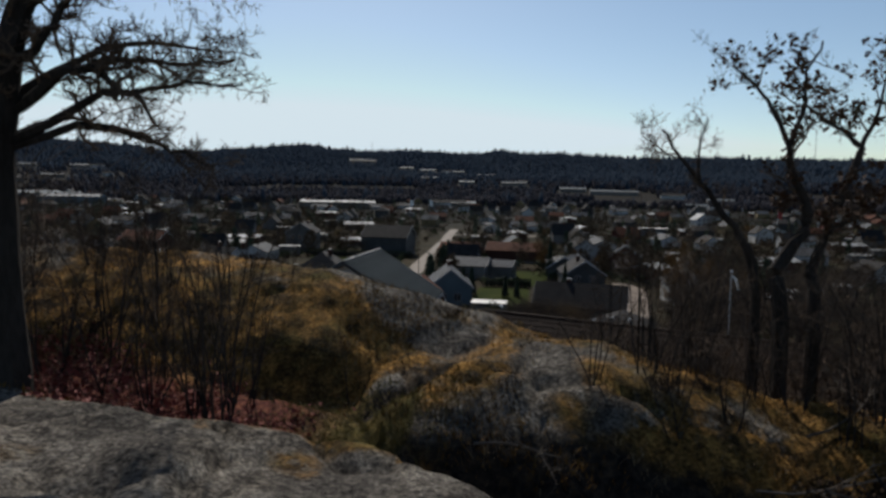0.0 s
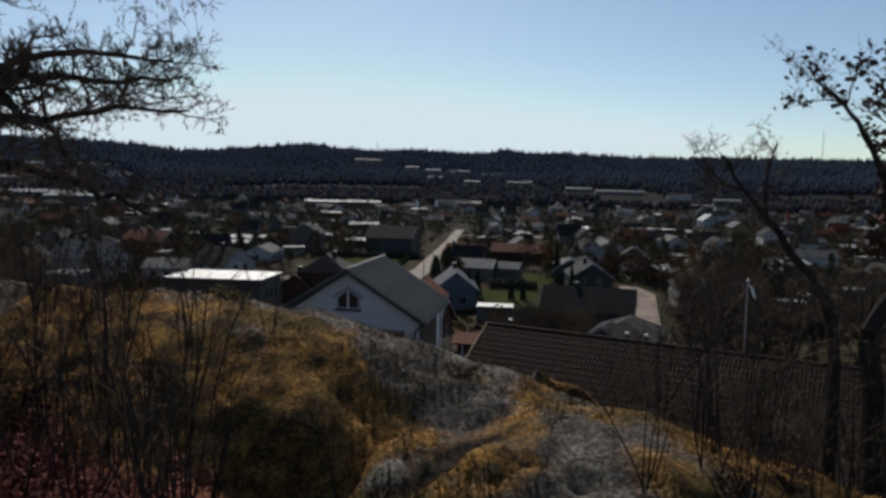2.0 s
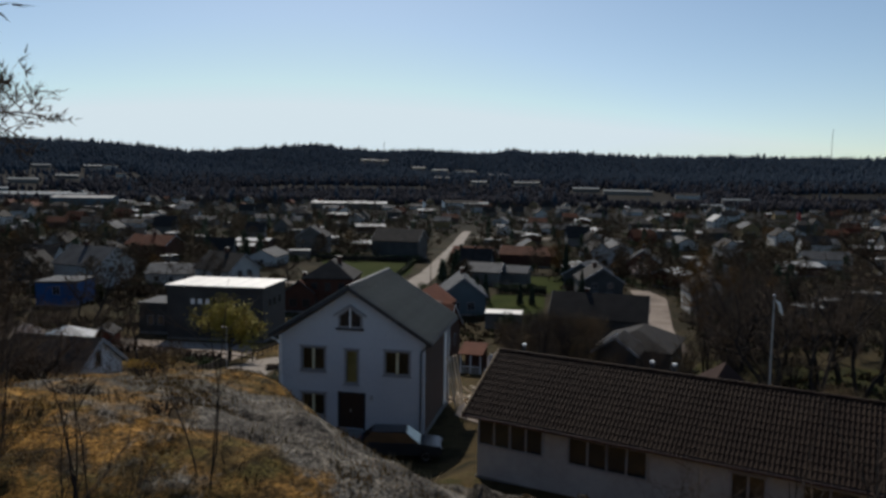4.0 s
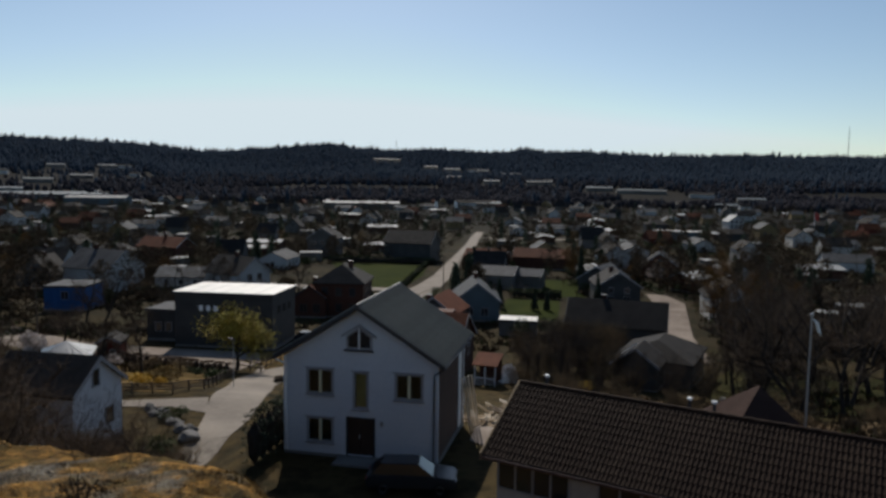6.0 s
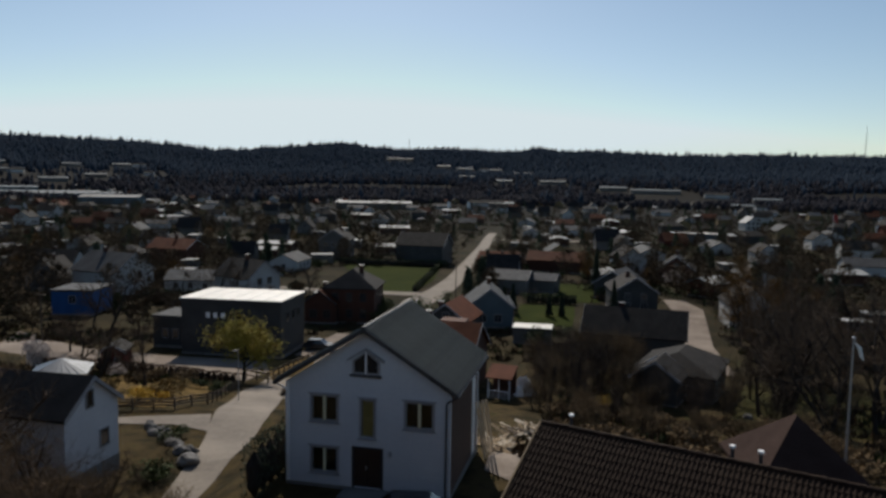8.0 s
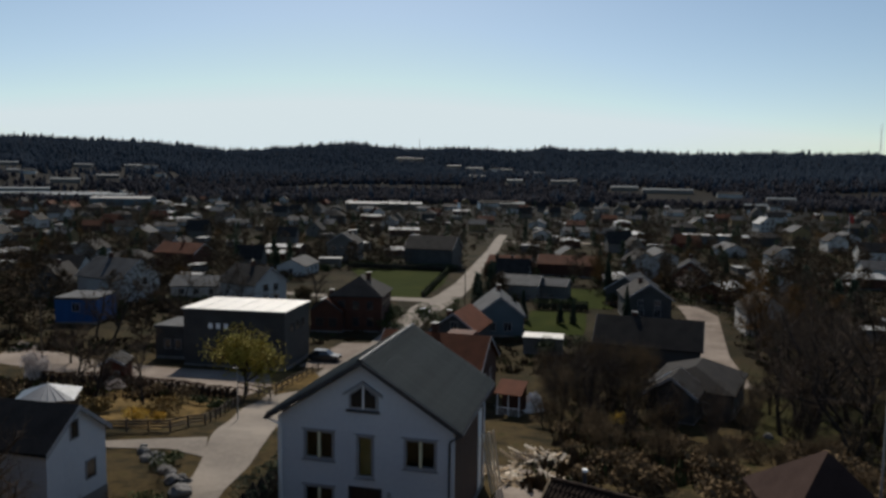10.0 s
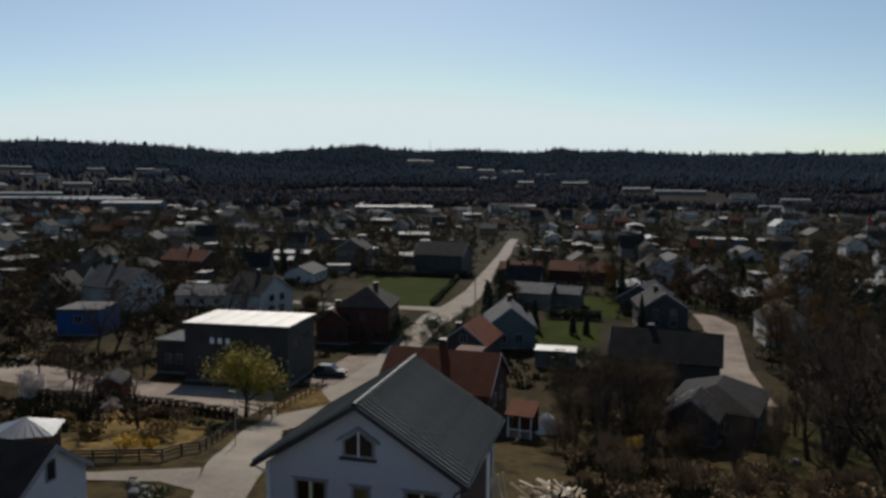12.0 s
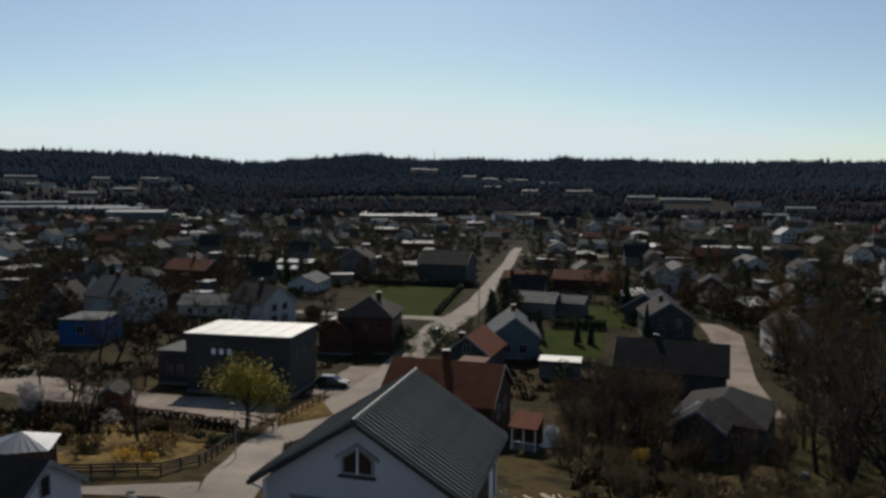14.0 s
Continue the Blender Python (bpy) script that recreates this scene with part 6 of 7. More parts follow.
guided_tree("oak_tree", "gnarled bare oak with dark bark on the rocky hilltop", [
    ([(13.20, -38.13, 11.20), (13.08, -38.05, 12.57), (13.03, -37.97, 13.54), (13.11, -37.87, 14.36), (13.25, -37.79, 15.08), (13.40, -37.70, 15.71)], 0.19, 0.07),
    ([(13.06, -37.90, 14.19), (13.32, -37.85, 14.31), (13.49, -37.80, 14.54), (13.62, -37.75, 14.75), (13.80, -37.69, 15.05)], 0.055, 0.02),
    ([(13.09, -37.92, 13.78), (13.50, -37.84, 14.05), (13.73, -37.79, 14.15), (13.95, -37.75, 14.14), (14.17, -37.73, 13.99), (14.41, -37.70, 13.88), (14.58, -37.68, 13.68)], 0.06, 0.012),
    ([(13.73, -37.79, 14.15), (13.88, -37.75, 14.24), (14.21, -37.70, 14.26), (14.54, -37.64, 14.23), (14.92, -37.57, 14.28)], 0.04, 0.01),
    ([(13.09, -37.93, 13.54), (13.65, -37.84, 13.79), (13.98, -37.76, 13.95), (14.36, -37.70, 13.97), (14.70, -37.63, 14.05), (15.18, -37.55, 14.03)], 0.05, 0.008),
    ([(13.09, -37.93, 13.48), (13.65, -37.85, 13.67), (13.99, -37.79, 13.65), (14.25, -37.75, 13.55), (14.43, -37.73, 13.47), (14.71, -37.69, 13.36)], 0.045, 0.01),
    ([(13.09, -37.86, 13.90), (13.35, -37.42, 14.34), (13.78, -37.07, 14.55), (14.31, -36.81, 14.51)], 0.05, 0.01),
    ([(13.17, -37.81, 14.68), (13.70, -37.60, 15.03), (14.22, -37.42, 15.12), (14.65, -37.33, 14.95)], 0.045, 0.01),
    ([(13.04, -37.94, 13.81), (12.57, -37.86, 14.34), (12.04, -37.77, 14.68)], 0.06, 0.015),
    ([(13.04, -37.99, 13.38), (12.57, -37.60, 13.64), (12.13, -37.33, 13.73)], 0.05, 0.012),
], 21, (15, 19), 0.4)

WITHER = dict(leaves=0.22, leaf_mat=M["dead_leaf"], size=0.06, per=5, spread=0.035, leaf_level=3)
guided_tree("young_oak", "young twisting oak with a few withered leaves", [
    ([(20.32, -34.95, 9.30), (20.26, -34.88, 11.81), (20.21, -34.85, 12.32), (20.49, -34.75, 12.77), (20.52, -34.73, 13.05), (20.34, -34.73, 13.40), (20.30, -34.71, 13.71)], 0.1, 0.035),
    ([(20.30, -34.71, 13.71), (20.12, -34.70, 14.12), (19.90, -34.71, 14.41), (19.64, -34.74, 14.60)], 0.032, 0.01),
    ([(20.30, -34.71, 13.71), (20.44, -34.63, 14.23), (20.46, -34.60, 14.54), (20.64, -34.54, 14.90)], 0.032, 0.01),
], 33, (6, 8), 0.42, WITHER, jitter=0.15)
guided_tree("bare_sapling_tree", "crooked bare young tree with fine twigs", [
    ([(20.15, -34.25, 9.0), (20.17, -34.2, 11.9), (19.94, -34.2, 12.65), (19.72, -34.21, 12.92), (19.44, -34.22, 13.33), (19.2, -34.24, 13.6), (18.97, -34.23, 13.95)], 0.07, 0.012),
    ([(19.44, -34.22, 13.33), (19.4, -34.2, 13.7), (19.5, -34.2, 14.05)], 0.02, 0.008),
    ([(19.2, -34.24, 13.6), (18.95, -34.2, 13.7), (18.7, -34.2, 13.9)], 0.015, 0.006),
], 35, (5, 7), 0.34, None, jitter=0.1)
guided_tree("young_oak", "young forked oak with withered leaves at its tips", [
    ([(20.81, -34.38, 8.93), (20.80, -34.31, 11.73), (20.76, -34.26, 12.27), (20.91, -34.20, 12.75), (21.10, -34.12, 13.22), (21.29, -34.04, 13.76)], 0.085, 0.04),
    ([(21.29, -34.04, 13.76), (21.01, -34.06, 14.02), (20.63, -34.10, 14.22), (20.45, -34.09, 14.76)], 0.032, 0.01),
    ([(21.29, -34.04, 13.76), (21.47, -33.96, 14.17), (21.56, -33.91, 14.64)], 0.035, 0.01),
    ([(20.91, -34.20, 12.75), (21.40, -34.02, 13.02), (21.96, -33.83, 13.48)], 0.04, 0.01),
], 37, (6, 8), 0.42, WITHER, jitter=0.15)


def stem_parts(root, limbs, twig):
    for limb in limbs:
        if limb[2] <= 1:
            part("stem", limbs_to_bm([limb], lambda k: True, (5, 5)), M["bark"], root)
    tagged(part("twig_mass", limbs_to_bm(limbs, lambda k: k > 1, (4, 4, 3, 3)), twig, root), kind="stuff")


def sapling(seed, height, stems, label, fan=0.35, twig="dark_twig"):
    rng = random.Random(seed)
    limbs = []
    for _ in range(stems):
        lean = Vector((rng.uniform(-fan, fan), rng.uniform(-fan, fan), 1))
        grow(rng, Vector((rng.uniform(-0.12, 0.12), rng.uniform(-0.12, 0.12), -0.1)), lean, height * rng.uniform(0.6, 1.0), 0.011, 1, limbs, 3, 0.12, 0.1, (3, 5), 0.42)
    root = thing("sapling", Matrix(), label, "shrub", "bare saplings on the hilltop")
    stem_parts(root, limbs, M[twig])
    return root


def thicket(seed, height, label):
    rng = random.Random(seed)
    limbs = []
    for _ in range(10):
        grow(rng, Vector((rng.uniform(-0.4, 0.4), rng.uniform(-0.4, 0.4), -0.1)), Vector((rng.uniform(-0.8, 0.8), rng.uniform(-0.8, 0.8), 1)), height * rng.uniform(0.5, 0.9), 0.014, 1, limbs, 4, 0.22, 0.05, (4, 6), 0.55)
    root = thing("thicket", Matrix(), label, "shrub", "thickets on the hillside")
    stem_parts(root, limbs, M["dark_twig"])
    return root


SAP = [sapling(51, 1.9, 7, "slender bare sapling cluster in the hollow"), sapling(52, 1.5, 5, "thin leafless sapling among dry leaves"), sapling(53, 2.2, 3, "tall thin bare sapling")]
for k, (x, y, n, size) in enumerate(((14.8, -37.5, 0, 1.0), (13.9, -37.2, 1, 1.0), (13.3, -36.9, 2, 0.95), (14.3, -36.9, 1, 1.1), (12.4, -36.6, 0, 1.0), (11.7, -36.4, 2, 1.0), (15.7, -36.3, 2, 0.55), (12.9, -36.2, 1, 1.1), (13.6, -36.4, 0, 0.8), (18.9, -36.5, 2, 0.75), (18.4, -34.6, 1, 0.8), (19.5, -36.3, 0, 0.6), (19.9, -35.6, 1, 0.7), (11.2, -35.8, 0, 1.1), (12.1, -35.4, 1, 1.0), (20.6, -36.2, 0, 0.8), (18.7, -35.9, 2, 0.9), (19.3, -35.3, 0, 0.8), (18.2, -36.2, 1, 0.7), (20.1, -35.0, 2, 0.9), (10.2, -36.9, 0, 1.1), (10.8, -35.0, 2, 1.1), (14.55, -37.05, 0, 1.15), (14.4, -37.2, 2, 0.9), (14.7, -36.8, 0, 0.9), (12.7, -34.9, 0, 0.9), (12.2, -36.9, 0, 0.9), (11.4, -34.4, 0, 0.9), (13.1, -35.6, 1, 1.2), (14.2, -34.3, 2, 0.7), (18.8, -35.1, 0, 0.9), (18.95, -35.3, 2, 0.8), (19.4, -34.7, 0, 0.95), (19.0, -36.0, 0, 0.6), (20.3, -35.5, 0, 0.9), (21.0, -35.9, 0, 0.9), (13.6, -35.0, 0, 0.7), (12.0, -34.2, 1, 0.9))):
    m = pose(x, y, land(x, y), 0, 0, k * 71) @ Matrix.Diagonal((size, size, size, 1))
    if k < 3:
        SAP[n].matrix_world = m
    else:
        copy_thing(SAP[n], m)
THICK = thicket(61, 2.3, "tangled bare brown thicket on the hillside")
spots = ((21.5, -35.0, 1.0), (19.4, -33.9, 0.75), (20.0, -33.4, 0.8), (20.9, -33.9, 0.85), (21.2, -34.1, 0.95), (20.2, -33.1, 0.9), (21.9, -35.6, 0.8), (19.5, -33.5, 0.8), (18.7, -33.4, 0.6), (22.2, -35.0, 1.1), (12.9, -35.6, 0.38), (11.9, -35.9, 0.45), (11.0, -35.4, 0.5), (21.2, -36.9, 0.6), (21.8, -37.6, 0.7), (22.3, -34.0, 1.2), (23.2, -35.2, 1.2), (22.0, -32.6, 1.3), (23.6, -33.0, 1.4), (20.2, -32.4, 0.9), (24.5, -31.5, 1.5), (21.2, -36.4, 0.7), (22.4, -36.6, 0.8), (23.6, -37.0, 0.9), (19.2, -32.0, 0.8), (18.2, -31.5, 0.7), (25.5, -34.0, 1.5), (22.8, -30.5, 1.3), (26.0, -29.5, 1.4), (10.6, -36.2, 1.0), (11.2, -37.2, 0.9), (9.9, -35.2, 1.1), (10.3, -37.8, 0.9), (9.2, -36.4, 1.2), (12.2, -34.9, 0.5), (8.2, -33.0, 1.0), (7.0, -31.0, 1.1), (6.2, -28.5, 1.0), (9.0, -26.3, 0.6), (7.2, -25.0, 0.7), (5.0, -26.5, 1.1), (3.5, -23.0, 1.2), (5.5, -20.0, 1.0), (1.5, -18.5, 1.2), (-1.0, -16.0, 1.3), (3.0, -15.5, 1.0), (-3.0, -12.0, 1.2), (-5.0, -14.5, 1.4), (-8, -12, 1.4), (-11, -8, 1.3), (-9.5, -4.5, 1.0), (-12.5, -3.5, 1.0), (-15.5, -5.5, 1.3), (-18, -9, 1.5), (-21, -2, 1.6), (-24, 3, 1.6), (-10.8, 2.5, 0.8), (-12.0, 7.5, 0.8))
for k, (x, y, size) in enumerate(spots):
    m = pose(x, y, land(x, y) - 0.05, 0, 0, k * 47) @ Matrix.Diagonal((size, size, size, 1))
    if k:
        copy_thing(THICK, m)
    else:
        THICK.matrix_world = m


# ---- ground cover on the hilltop ----
def litter():
    rng = random.Random(71)
    bm = bmesh.new()
    n = 0
    while n < 9000:
        x, y = rng.uniform(10.3, 15.9), rng.uniform(-38.5, -36.0)
        if land(x, y) > 11.42 or wob(x, y, 0.7, 31) < -0.2 - 0.3 * (x < 14.5) or rng.random() < sm(14.9, 15.9, x):
            continue
        n += 1
        add_leaf(bm, rng, Vector((x, y, land(x, y) + rng.uniform(0.0, 0.04 + 0.14 * (rng.random() < 0.35)))), rng.uniform(0.02, 0.055))
    solid("leaf_litter", bm, M["red_leaf"], Matrix(), "red-brown fallen leaves and lingonberry in the hollow", "leaves", kind="stuff")


def blades(name, material, label, seed, count, box, high, wide, test):
    """Single blades stuck in the ground, each a thin triangle that leans its own way."""
    rng = random.Random(seed)
    V, Fc = [], []
    n = 0
    while n < count:
        x, y = rng.uniform(box[0], box[1]), rng.uniform(box[2], box[3])
        k = test(x, y)
        if k < rng.random() * 0.35:
            continue
        n += 1
        h, a = rng.uniform(*high) * (0.6 + min(k, 0.8)), rng.uniform(0, 6.28)
        lean = Vector((math.cos(a), math.sin(a), 0)) * rng.uniform(0.2, 1.1) * h
        w = Vector((-math.sin(a), math.cos(a), 0)) * wide
        i = len(V)
        p = Vector((x, y, land(x, y) - 0.01))
        V += [tuple(p - w), tuple(p + w), tuple(p + lean + Vector((0, 0, h)))]
        Fc.append((i, i + 1, i + 2))
    me = bpy.data.meshes.new(name)
    me.from_pydata(V, [], Fc)
    me.materials.append(M[material])
    tagged(new(name, me), label, "grass", kind="stuff")


litter()
HILL = (8.5, 22.5, -38.3, -27.5)
blades("grass_tufts", "moss", "ochre moss and dry grass tufts on the rock", 73, 30000, HILL, (0.03, 0.09), 0.007, lambda x, y: wob(x, y, 0.8, 41) + 0.5 * wob(x, y, 2.6, 43))
blades("grass_tufts", "straw", "pale straw along the cracks of the rock", 74, 9000, HILL, (0.05, 0.14), 0.005, lambda x, y: 1.4 * (0.25 - abs(wob(x + 0.5 * y, y, 0.9, 47))) + 0.5 * wob(x, y, 3.0, 48))
blades("heath_tufts", "heather", "dark heath twigs scattered over the rock", 75, 7000, HILL, (0.03, 0.08), 0.007, lambda x, y: 1.2 * wob(x, y, 2.2, 51) - 0.1 + 0.5 * wob(x, y, 6.0, 52))
blades("grass_tufts", "turf_blade", "green and brown grass in the hollow", 76, 5000, (14.9, 17.2, -37.9, -35.9), (0.015, 0.05), 0.006, lambda x, y: 1.2 * bump(x, y, 15.9, -36.8, 0.8, 0.8, 3) + 0.2 * wob(x, y, 3, 53))
HEATHER = leafy_shrub(81, 1.1, 0.5, M["heather"], "low dark heather cushion on the rock", 700, 0.035)
spots = ((19.6, -37.3, 0.8), (20.3, -37.1, 1.0), (10.5, -31.8, 0.7), (11.8, -32.6, 0.6), (9.6, -30.6, 0.9), (12.6, -31.4, 0.5), (8.6, -31.6, 0.9), (10.9, -30.0, 0.7), (13.2, -33.2, 0.5), (9.2, -33.0, 0.8), (11.0, -33.8, 0.7), (19.3, -38.0, 1.5), (20.1, -37.9, 1.5), (17.8, -37.8, 1.0), (20.9, -37.4, 1.5), (14.6, -36.1, 0.5), (19.4, -35.7, 0.5), (18.9, -36.0, 0.5), (16.4, -34.2, 0.4), (13.4, -35.3, 0.6), (12.4, -36.0, 0.8), (11.6, -36.9, 0.9), (21.4, -36.6, 1.2), (21.0, -35.4, 0.8), (19.9, -38.7, 1.3), (20.9, -38.3, 1.4))
for k, (x, y, size) in enumerate(spots):
    m = pose(x, y, land(x, y) - 0.06, 0, 0, k * 47) @ Matrix.Diagonal((size, size, size * 1.1, 1))
    if k:
        copy_thing(HEATHER, m)
    else:
        HEATHER.matrix_world = m


def fallen_branch(seed, x, y, turn, length):
    rng = random.Random(seed)
    limbs = []
    grow(rng, Vector((0, 0, 0.05)), Vector((1, 0, 0.06)), length, 0.014, 1, limbs, 3, 0.18, 0.05, (4, 6), 0.45)
    bm = limbs_to_bm(limbs, lambda k: True, (5, 5, 4, 3))
    solid("fallen_branch", bm, M["pale_twig"], pose(x, y, land(x, y) + 0.05, 0, 0, turn), "pale dead branch lying on the rock", "branch", "fallen branches")


for k, (x, y, turn, ln) in enumerate(((18.8, -37.9, 20, 1.3), (19.6, -36.9, -15, 1.5), (20.2, -36.2, 30, 1.4), (17.1, -37.2, 10, 0.8), (20.5, -38.0, 65, 1.2), (21.2, -36.9, 110, 1.3), (20.9, -35.6, 80, 1.2), (21.5, -37.6, 40, 1.4))):
    fallen_branch(90 + k, x, y, turn, ln)


# ---- gardens, fences and small things below ----
def hedge(name, pts, width, height, leaf, label, density=420, size=0.13, seed=1):
    """A clipped hedge along a line: dark core and many leaves on its skin."""
    rng = random.Random(seed)
    x0, y0 = pts[0]
    root = thing(name, pose(x0, y0, land(x0, y0)), label, "hedge")
    z0 = land(x0, y0)
    core, skin = bmesh.new(), bmesh.new()
    for (ax, ay), (bx, by) in zip(pts, pts[1:]):
        ln = math.hypot(bx - ax, by - ay)
        d, s_ = Vector(((bx - ax) / ln, (by - ay) / ln, 0)), Vector((-(by - ay) / ln, (bx - ax) / ln, 0))
        n = max(2, int(ln / 0.8))
        for i in range(n):
            c = Vector((ax, ay, 0)) + d * (ln * (i + 0.5) / n)
            g, hh = land(c.x, c.y) - z0, height * rng.uniform(0.86, 1.04)
            c = c - Vector((x0, y0, 0))
            bmesh.ops.create_icosphere(core, subdivisions=1, radius=1, matrix=Matrix.Translation(c + Vector((0, 0, g + hh * 0.48))) @ Matrix.Diagonal((width * 0.42, width * 0.42 + 0.2, hh * 0.5, 1)))
        for _ in range(int(density * ln)):
            u, a = rng.uniform(0, ln), rng.uniform(0, 1)
            side = rng.choice((-1, 1)) if rng.random() < 0.72 else 0
            c = Vector((ax, ay, 0)) + d * u
            g = land(c.x, c.y) - z0
            hh = height * (1 + 0.1 * wob(c.x, c.y, 0.9, seed))
            w = width * (0.5 + 0.12 * wob(c.x + 3, c.y, 1.1, seed))
            q = c - Vector((x0, y0, 0)) + (s_ * (side * w * (1 - 0.25 * a * a) + rng.gauss(0, 0.05)) + Vector((0, 0, g + hh * a)) if side else s_ * rng.uniform(-w, w) * 0.85 + Vector((0, 0, g + hh + rng.gauss(0, 0.05))))
            add_leaf(skin, rng, q, size * rng.uniform(0.6, 1.5))
    part("core", core, M["bark"], root)
    part("foliage", skin, leaf, root)
    return root


hedge("hedge", [(-0.75, -2.6), (-0.8, 2.0), (-1.1, 7.5), (-2.2, 12.0)], 0.95, 2.7, M["needle"], "tall dark evergreen hedge beside the white house", 420, 0.1, 3)
hedge("hedge", [(-13.9, 29.0), (-14.5, 36), (-14.2, 47), (-13.4, 58)], 0.4, 0.6, M["dark_twig"], "untrimmed leafless roadside hedge", 260, 0.09, 5)
hedge("hedge", [(0.5, 111.2), (10.2, 112.0)], 1.2, 1.7, M["leaf"], "clipped dark hedge between two lawns", 100, 0.25, 6)
hedge("hedge", [(-58, 161.5), (-27, 163.5)], 1.6, 1.8, M["leaf"], "dark hedge along the far edge of the field", 50, 0.35, 7)
hedge("hedge", [(-24.6, 118), (-29.8, 166)], 1.0, 1.2, M["leaf"], "low hedge between field and street", 50, 0.3, 8)
hedge("hedge", [(-47, 36.5), (-39.5, 38.3), (-30, 37.6), (-22.8, 36.6)], 0.7, 1.15, M["brown_hedge"], "brown leafless hedge below the gravel yard", 200, 0.16, 9)


def board_fence(pts, height, label, step=1.6, rails=2, material="old_wood", boards=False):
    x0, y0 = pts[0]
    z0 = land(x0, y0)
    root = thing("fence", pose(x0, y0, z0), label, "fence")
    for (ax, ay), (bx, by) in zip(pts, pts[1:]):
        ln = math.hypot(bx - ax, by - ay)
        n = max(1, round(ln / step))
        turn = math.degrees(math.atan2(by - ay, bx - ax))
        for i in range(n):
            x, y = ax + (bx - ax) * i / n, ay + (by - ay) * i / n
            x2, y2 = ax + (bx - ax) * (i + 1) / n, ay + (by - ay) * (i + 1) / n
            g, g2 = land(x, y) - z0, land(x2, y2) - z0
            p = part("post", boxes((-0.06, 0.06, -0.06, 0.06, -0.3, height)), M[material], root)
            p.matrix_local = pose(x - x0, y - y0, g, 0, 0, turn)
            seg = ln / n
            up = math.degrees(math.atan2(g2 - g, seg))
            for r in range(rails):
                zr = height * (0.35 + 0.5 * r / max(rails - 1, 1))
                b = part("rail", boxes((0.06, seg - 0.06, -0.09, -0.06, zr - 0.07, zr + 0.07)), M[material], root)
                b.matrix_local = pose(x - x0, y - y0, g, 0, -up, turn)
            if boards:
                for q in range(int(seg / 0.2)):
                    bd = part("board", boxes((0.03 + q * 0.2, 0.15 + q * 0.2, -0.115, -0.09, 0.08, height - 0.05)), M[material], root)
                    bd.matrix_local = pose(x - x0, y - y0, g, 0, -up, turn)
    return root


board_fence([(-19.9, 38.4), (-20.6, 44), (-20.9, 50), (-20.8, 55)], 1.15, "brown wooden rail fence along the street", 1.7, 2)
board_fence([(-19.9, 38.4), (-24.8, 40.2)], 1.1, "brown wooden rail fence at the yard corner", 1.7, 2)
board_fence([(-20.6, 33.5), (-18.6, 27.0), (-16.8, 20.8), (-17.6, 17.2), (-22.2, 15.6), (-27, 14.2)], 0.95, "dark low board fence round a garden", 1.5, 3)


def bush(proto_mat, x, y, w, h, label, count, size, seed):
    r = leafy_shrub(seed, w, h, M[proto_mat], label, count, size)
    stand(r, x, y, seed * 13, -0.05)


bush("gold_leaf", -22.0, 18.6, 2.6, 1.5, "bright yellow forsythia bush in bloom", 900, 0.12, 101)
bush("gold_leaf", -20.4, 19.6, 1.6, 1.1, "small yellow forsythia bush in bloom", 500, 0.11, 102)
bush("gold_leaf", 16.0, 39.0, 1.7, 1.9, "yellow flowering bush among bare thickets", 500, 0.14, 103)
bush("dry_grass", -22.6, 23.4, 4.6, 1.5, "heap of dry yellow grass in the garden", 1500, 0.2, 104)
bush("dry_grass", -27.5, 21.5, 3.0, 1.6, "pale dry ornamental grass in the garden", 1000, 0.2, 105)
bush("dry_grass", -33.0, 25.0, 3.0, 1.4, "pale dry ornamental grass by a path", 900, 0.2, 106)
bush("leaf", -20.2, 28.5, 2.4, 1.2, "dark green garden bush by the fence", 600, 0.16, 107)
bush("leaf", -23.0, 29.5, 2.0, 1.0, "dark green low garden bush", 500, 0.16, 108)
bush("twig", -25.5, 30.5, 3.2, 1.6, "brown leafless garden shrub", 900, 0.16, 109)
bush("twig", -30.0, 31.5, 3.2, 1.6, "brown leafless garden shrub by a hedge", 900, 0.16, 110)
bush("blossom", -34.5, 33.0, 2.2, 1.7, "pale pink blossoming garden shrub", 600, 0.14, 111)
bush("twig", -36.5, 20.5, 3.4, 2.2, "tall brown leafless garden shrub", 900, 0.18, 112)
bush("needle", -24.5, 12.0, 3.4, 2.4, "dark juniper beside the lane", 1200, 0.2, 113)
bush("leaf", -13.4, 10.6, 2.4, 0.9, "low dark green creeping shrub by the lane", 700, 0.14, 114)
bush("leaf", -10.4, 3.4, 3.0, 1.0, "dark green mossy bank shrub", 700, 0.16, 115)
bush("needle", -5.8, 60.5, 2.4, 2.6, "dark rounded evergreen by a wall", 900, 0.2, 116)

# the yellow-green tree in front of the flat-roofed building
rng2 = random.Random(121)
limbs = []
grow(rng2, Vector((0, 0, -0.2)), Vector((0.02, 0.0, 1)), 2.2, 0.16, 0, limbs, 1, 0.05, 0.1, (0, 0), 0.6)
for k in range(9):
    a = 6.2832 * k / 9
    grow(rng2, Vector((0, 0, 1.2 + 0.12 * k)), Vector((math.cos(a) * (1.0 - 0.06 * k), math.sin(a) * (1.0 - 0.06 * k), 0.75 + 0.07 * k)), 3.0, 0.07, 1, limbs, 3, 0.15, 0.1, (6, 8), 0.5)
yt = thing("willow_tree", pose(-22.6, 38.0, land(-22.6, 38.0)) @ Matrix.Diagonal((1.35, 1.35, 1.2, 1)), "young tree with fresh yellow-green leaves", "tree")
